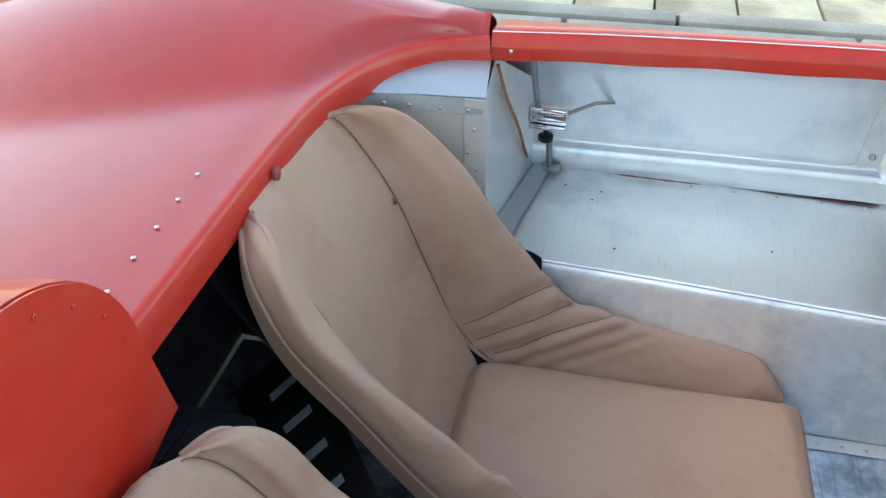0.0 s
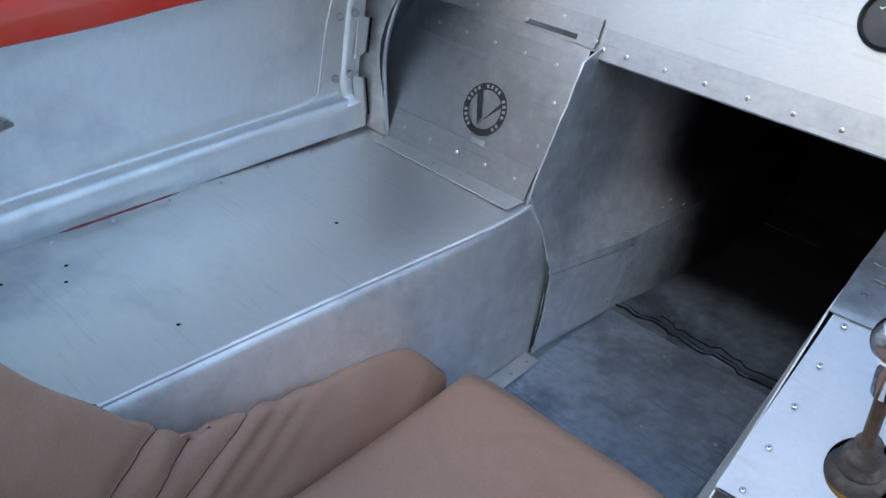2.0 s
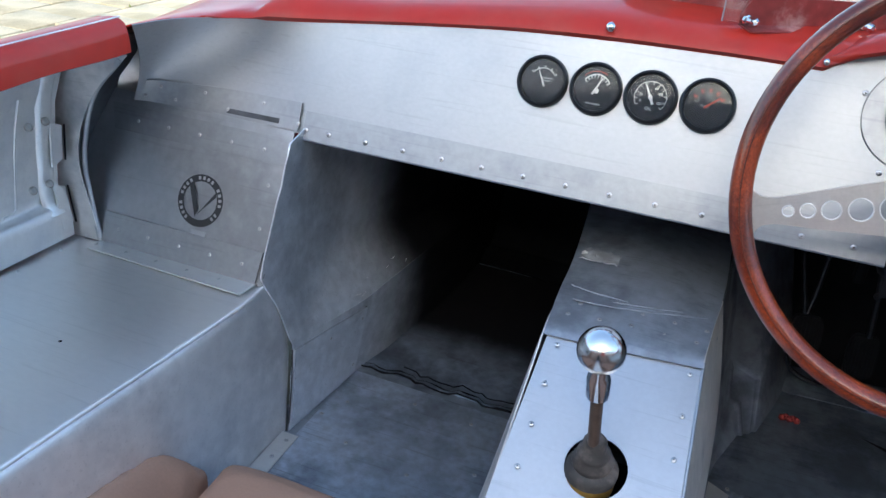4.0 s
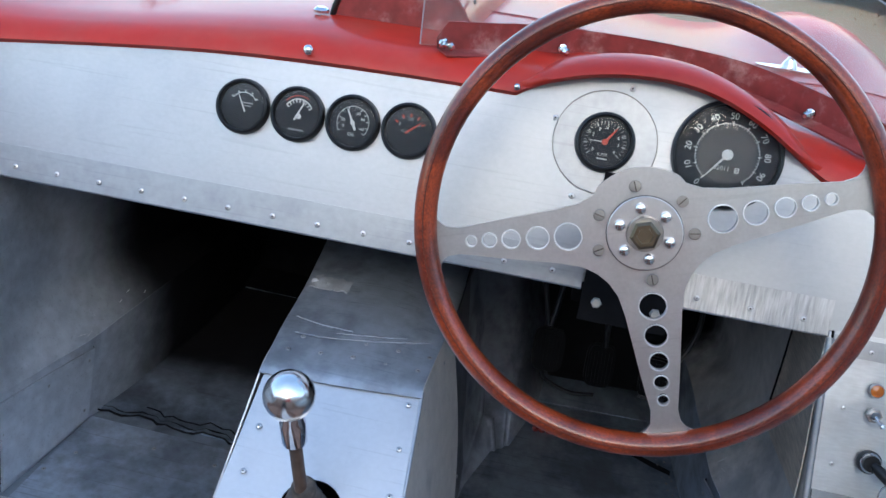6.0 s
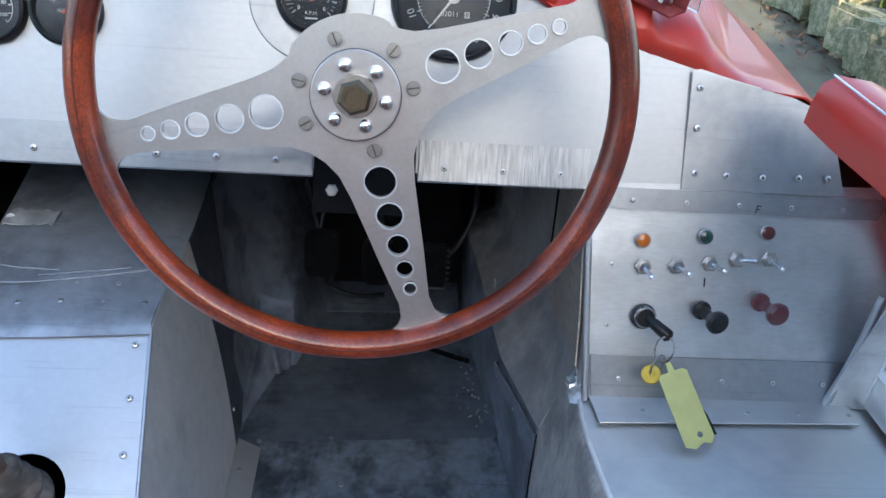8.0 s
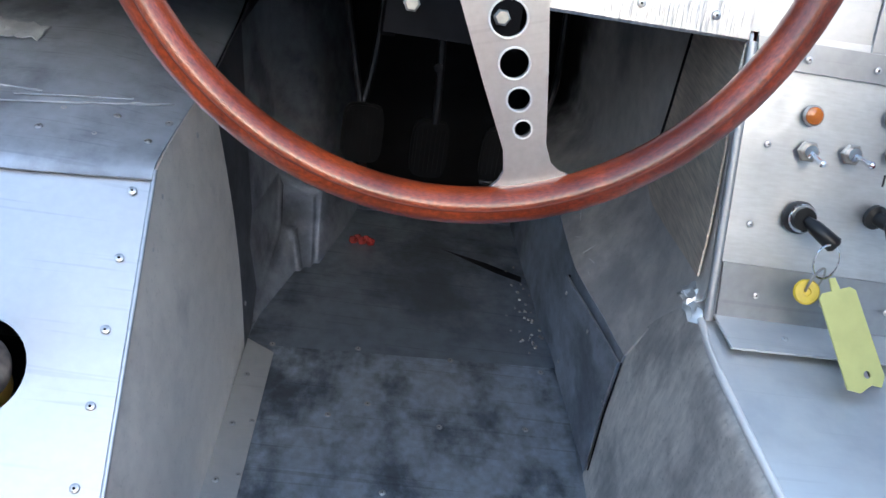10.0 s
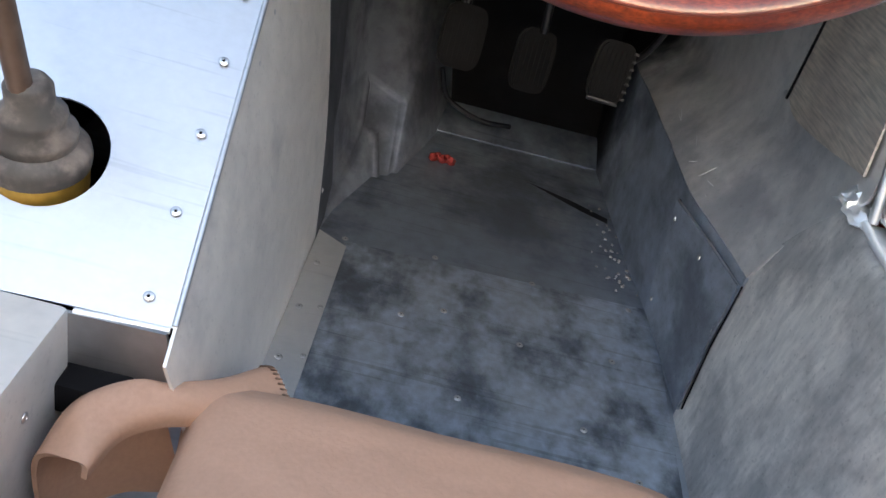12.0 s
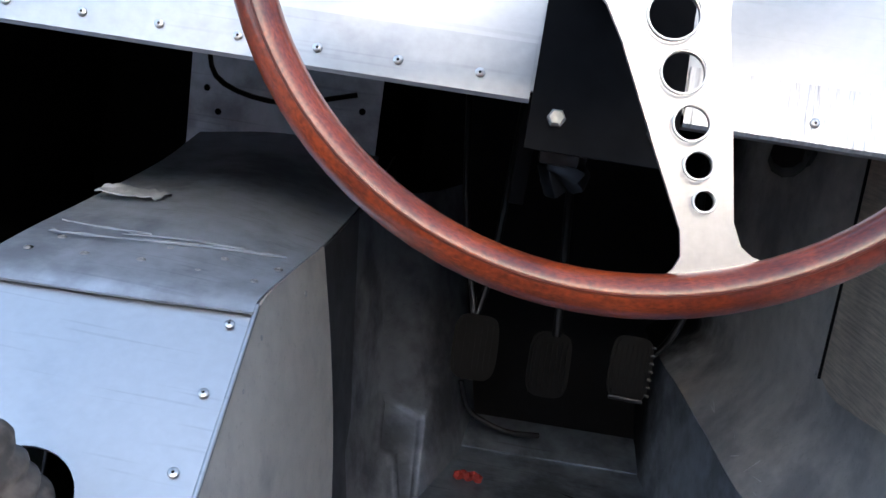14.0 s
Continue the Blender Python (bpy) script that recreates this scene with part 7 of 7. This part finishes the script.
at_ = {k: bm.verts.new(p) for k, p in corner.items()}
for loop in ("tip crest shoulder foot_out foot_in notch", "wall_foot foot_in notch", "wall_foot notch tip", "wall_foot tip wall_mid", "wall_mid tip crest", "wall_mid crest crest_top wall_top", "crest shoulder shoulder_top crest_top",
             "shoulder foot_out flank_foot flank_mid", "shoulder flank_mid flank_top shoulder_top", "flank_mid flank_foot end_foot end_mid", "flank_mid end_mid end_top flank_top"):
    bm.faces.new([at_[k] for k in loop.split()])
bmesh.ops.recalc_face_normals(bm, faces=bm.faces[:])
bmesh.ops.bevel(bm, geom=[e for e in bm.edges if len(e.link_faces) == 2 and e.calc_face_angle(0) > 0.06 and max(v.co.z for v in e.verts) < 0.28], offset=0.0065, segments=4, affect="EDGES", clamp_overlap=True)
bulge_side = part("footwell_bulge", bm, BULGE_ALU, car, "pressed aluminium bulge beside the pedals", True, 60)
for x, y, z, L in ((-0.333, 0.947, 0.214, 0.004), (-0.330, 0.944, 0.207, 0.007), (-0.326, 0.938, 0.200, 0.003)):
    box("chip", (0.0018, 0.0012, L), pose(x + 0.0015, y - 0.003, z, -30, 0, 8), BLACK_MATT, bulge_side, 0)
# pale bracket and pipe behind the clutch pedal
plate("pale_bracket", [(-0.300, 1.052, 0.275), (-0.280, 1.052, 0.262), (-0.258, 1.052, 0.190), (-0.276, 1.052, 0.196)], ALU_DARK, car, 0.002, label="pale steel bracket behind the pedals")
tube("bent_pipe", spline([(-0.262, 1.05, 0.225), (-0.250, 1.05, 0.195), (-0.230, 1.05, 0.182), (-0.200, 1.05, 0.174), (-0.165, 1.06, 0.172)], 18), 0.0032, PEDAL_STEEL, car, 8, label="dull bent pipe")

belt = thing("belt_strap", "black webbing strap end beside the seat", "seat belt")
sheet("webbing", dense([[(-0.940, 0.018, 0.398), (-0.932, 0.020, 0.399), (-0.924, 0.022, 0.392)], [(-0.937, 0.032, 0.396), (-0.928, 0.034, 0.394), (-0.920, 0.036, 0.382)], [(-0.935, 0.046, 0.390), (-0.926, 0.048, 0.384), (-0.918, 0.050, 0.370)]], 10, 8), BLACK_MATT, belt, 0.003, "black webbing")


# ---- outside: ground, paving, kerb, stones, shrubs, house, parked car ----
def ground_plate(name, loop, z, material, label, thick=-0.05):
    return tagged(plate(name, [(x, y, z) for x, y in loop], material, None, thick), label, name.replace("_", " "), "", "structure")


ground = tagged(part("ground", grid_bm([[(x, y, -0.06) for y in (-400, -40, -12, 0, 12, 40, 400)] for x in (-400, -40, -12, 0, 12, 40, 400)]), SOIL, None), "mossy earth joints under the paving", "ground", "", "structure")
road = ground_plate("road", [(-2.78, -12), (4.5, -12), (4.5, 60), (-2.78, 60)], 0.0, ASPHALT, "worn grey asphalt drive")
pavement = ground_plate("pavement", [(-9, -12), (-3.02, -12), (-3.02, 40), (-9, 40)], -0.022, SOIL, "mossy bed of the paving slabs", -0.03)
bm = box_bm((0.292, 0.292, 0.03), None, 0.004)
SLAB_ME = mesh_of(bm, SLAB, 35)
DARK_ME = SLAB_ME.copy()
DARK_ME.materials[0] = ASPHALT
random.seed(11)
for i in range(8):
    for j in range(32):
        off = 0.15 if i % 2 else 0.0
        ob = new("paving_slab", SLAB_ME if (i, j) not in ((0, 3), (1, 2), (3, 14)) else DARK_ME)
        ob.parent = pavement
        ob.matrix_local = pose(-3.175 - 0.302 * i, -2.35 + off + 0.302 * j, -0.012 + random.uniform(-0.003, 0.003), random.uniform(-0.6, 0.6), random.uniform(-0.6, 0.6), random.uniform(-0.5, 0.5))
bm = bmesh.new()
for i in range(8, 19):
    for j in range(32):
        me = bpy.data.meshes.new("t")
        b2 = box_bm((0.292, 0.292, 0.03), pose(-3.175 - 0.302 * i, -2.35 + 0.302 * j, -0.012))
        b2.to_mesh(me), b2.free()
        bm.from_mesh(me)
        bpy.data.meshes.remove(me)
tagged(part("far_paving_slabs", bm, SLAB, pavement, "grey concrete paving slabs"), kind="stuff")
kerb = tagged(new("kerb"), "low grey concrete kerb strip", "kerb", "", "structure")
KME = mesh_of(box_bm((0.105, 0.985, 0.06), None, 0.012), KERB, 35)
for j in range(11):
    for k in range(2):
        ob = new("kerb_stone", KME)
        ob.parent = kerb
        ob.matrix_local = pose(-2.845 - 0.112 * k, -2.6 + 1.0 * j + 0.4 * k, -0.012 + 0.012 * k)
# tufts of moss and weeds in the joints
bm = bmesh.new()
for i in range(60):
    c = Vector((-3.02 - 0.302 * random.choice((0, 0, 1, 2)), random.uniform(-2, 5), 0.0))
    for j in range(5):
        a = random.uniform(0, 6.28)
        t = c + Vector((math.cos(a) * 0.012, math.sin(a) * 0.012, random.uniform(0.01, 0.025)))
        w = Vector((-math.sin(a), math.cos(a), 0)) * 0.003
        bm.faces.new([bm.verts.new(c + w), bm.verts.new(c - w), bm.verts.new(t)])
tagged(part("weeds", bm, LEAF, None, smooth=False), "green weeds and moss in the paving joints", "weeds", "", "stuff")

# rubble border with shrubs
border = tagged(new("stone_border"), "low border of rough rubble stones", "stone wall", "", "structure")


def stone_mesh(seed):
    bm = bmesh.new()
    bmesh.ops.create_cube(bm, size=1)
    bmesh.ops.bevel(bm, geom=bm.edges[:], offset=0.16, segments=2, affect="EDGES")
    for v in bm.verts:
        q = noise.noise_vector(v.co * 1.6 + Vector((seed * 7.1, 0, 0)))
        v.co += q * 0.16
    return mesh_of(bm, STONE, 30)


STONES = [stone_mesh(i) for i in range(6)]
random.seed(21)
def border_x(y):
    return 1.83 + 0.155 * (y - 5.04)


y = 2.6
while y < 7.8:
    for row in range(1):
        L = random.uniform(0.2, 0.34)
        ob = new("stone", random.choice(STONES))
        ob.parent = border
        ob.matrix_local = pose(border_x(y) + 0.11 + 0.16 * row + random.uniform(-0.03, 0.03), y + row * 0.13, 0.085 + 0.07 * row, random.uniform(-8, 8), random.uniform(-8, 8), random.uniform(-20, 20)) @ Matrix.Diagonal((random.uniform(0.2, 0.28), L, random.uniform(0.18, 0.25), 1))
    y += L * 0.95
bed = ground_plate("soil_bed", [(1.62, 2.4), (7, 2.4), (7, 8.6), (2.62, 8.6)], 0.17, SOIL, "dark soil bed behind the stones", -0.25)


def shrub(x, y, z, r, h, seed):
    th = thing("shrub", "dense green leafy shrub behind the stone border", "shrub", "shrubs behind the stones", (x, y, z))
    rnd = random.Random(seed)
    bm = bmesh.new()
    for i in range(9):
        a = rnd.uniform(0, 6.28)
        tube_bm([(0, 0, -0.02), (math.cos(a) * r * 0.3, math.sin(a) * r * 0.3, h * 0.4), (math.cos(a) * r * 0.7, math.sin(a) * r * 0.7, h * rnd.uniform(0.6, 0.9))], [0.012, 0.008, 0.003], 5, bm)
    part("stems", bm, RUST, th)
    bm = bmesh.new()
    for i in range(1500):
        a, b = rnd.uniform(0, 6.28), math.acos(rnd.uniform(-0.2, 1))
        k = rnd.uniform(0.55, 1.0) * (0.85 + 0.25 * noise.noise(Vector((a, b * 2, seed))))
        c = Vector((math.cos(a) * math.sin(b) * r * k, math.sin(a) * math.sin(b) * r * k, max(0.02, math.cos(b) * h * k)))
        d = Vector((rnd.gauss(0, 1), rnd.gauss(0, 1), rnd.gauss(0.3, 0.7))).normalized()
        w = d.orthogonal().normalized() * rnd.uniform(0.012, 0.024)
        L = d * rnd.uniform(0.05, 0.09)
        m = c + L * 0.5 + d.cross(w).normalized() * 0.006
        bm.faces.new([bm.verts.new(c), bm.verts.new(m + w), bm.verts.new(c + L), bm.verts.new(m - w)])
    part("leaves", bm, LEAF, th, smooth=False)


for i in range(11):
    yy = 3.0 + 0.55 * i
    shrub(border_x(yy) + 0.55 + 0.12 * (i % 2), yy, 0.16, 0.46, 0.40 + 0.08 * (i % 3), i)
for i in range(4):
    shrub(3.5 + 0.3 * (i % 2), 4.0 + 1.3 * i, 0.16, 0.8, 0.9, 20 + i)
bm = bmesh.new()
random.seed(5)
for i in range(1500):
    yy = random.uniform(2.4, 9)
    c = Vector((border_x(yy) + 0.03 - abs(random.gauss(0, 0.13 if i % 5 else 0.5)), yy, 0.006 + random.uniform(0, 0.015)))
    d = Vector((random.gauss(0, 1), random.gauss(0, 1), random.gauss(0, 0.5))).normalized() * random.uniform(0.010, 0.024)
    w = d.cross(Vector((0, 0, 1))) * 0.4
    bm.faces.new([bm.verts.new(c - d), bm.verts.new(c + w), bm.verts.new(c + d), bm.verts.new(c - w)])
tagged(part("fallen_leaves", bm, LITTER, None, smooth=False), "brown fallen leaves along the stones", "leaves", "", "stuff")

# unseen house added behind the car, sized so that its shadow lies over it
house = thing("house", "pale rendered house wall, unseen, added behind the car for its shadow", "house")
HM = pose(-0.4, -7.34, 0, 0, 0, 17.5)
box("wall", (24, 5, 4.6), HM @ pose(0, -2.5, 2.3), RENDER, house, 0.02)
box("roof", (24.6, 5.4, 0.25), HM @ pose(0, -2.5, 4.725), ASPHALT, house, 0.02)
# parked car at the far end of the drive
pc = thing("parked_car", "dark grey parked car at the end of the drive", "car", "", (3.76, 9.0, 0))
prof = [(-2.0, 0.25), (-2.05, 0.62), (-1.7, 0.85), (-1.0, 0.92), (-0.5, 1.38), (0.7, 1.42), (1.45, 0.98), (2.0, 0.88), (2.08, 0.5), (2.0, 0.25)]
rows = [[(u, w * (0.86 if z > 1.0 else 1.0), z) for u, z in prof] for w in (-0.86, -0.80, 0.80, 0.86)]
bm = grid_bm(rows)
for w in (-0.86, 0.86):
    bm.faces.new([bm.verts.new((u, w * (0.86 if z > 1.0 else 1.0), z)) for u, z in prof])
part("body", bm, CARPAINT, pc)
for u in (-1.3, 1.3):
    for w in (-0.80, 0.80):
        wh = lathe("wheel", [(0.2, -0.1), (0.31, -0.1), (0.33, -0.07), (0.33, 0.07), (0.31, 0.1), (0.2, 0.1)], pose(u, w, 0.33, 90, 0, 0), TYRE, pc, 28)
        lathe("rim", [(0.04, -0.09), (0.21, -0.105), (0.21, 0.105), (0.04, 0.09)], pose(u, w, 0.33, 90, 0, 0), CHROME, wh, 12)
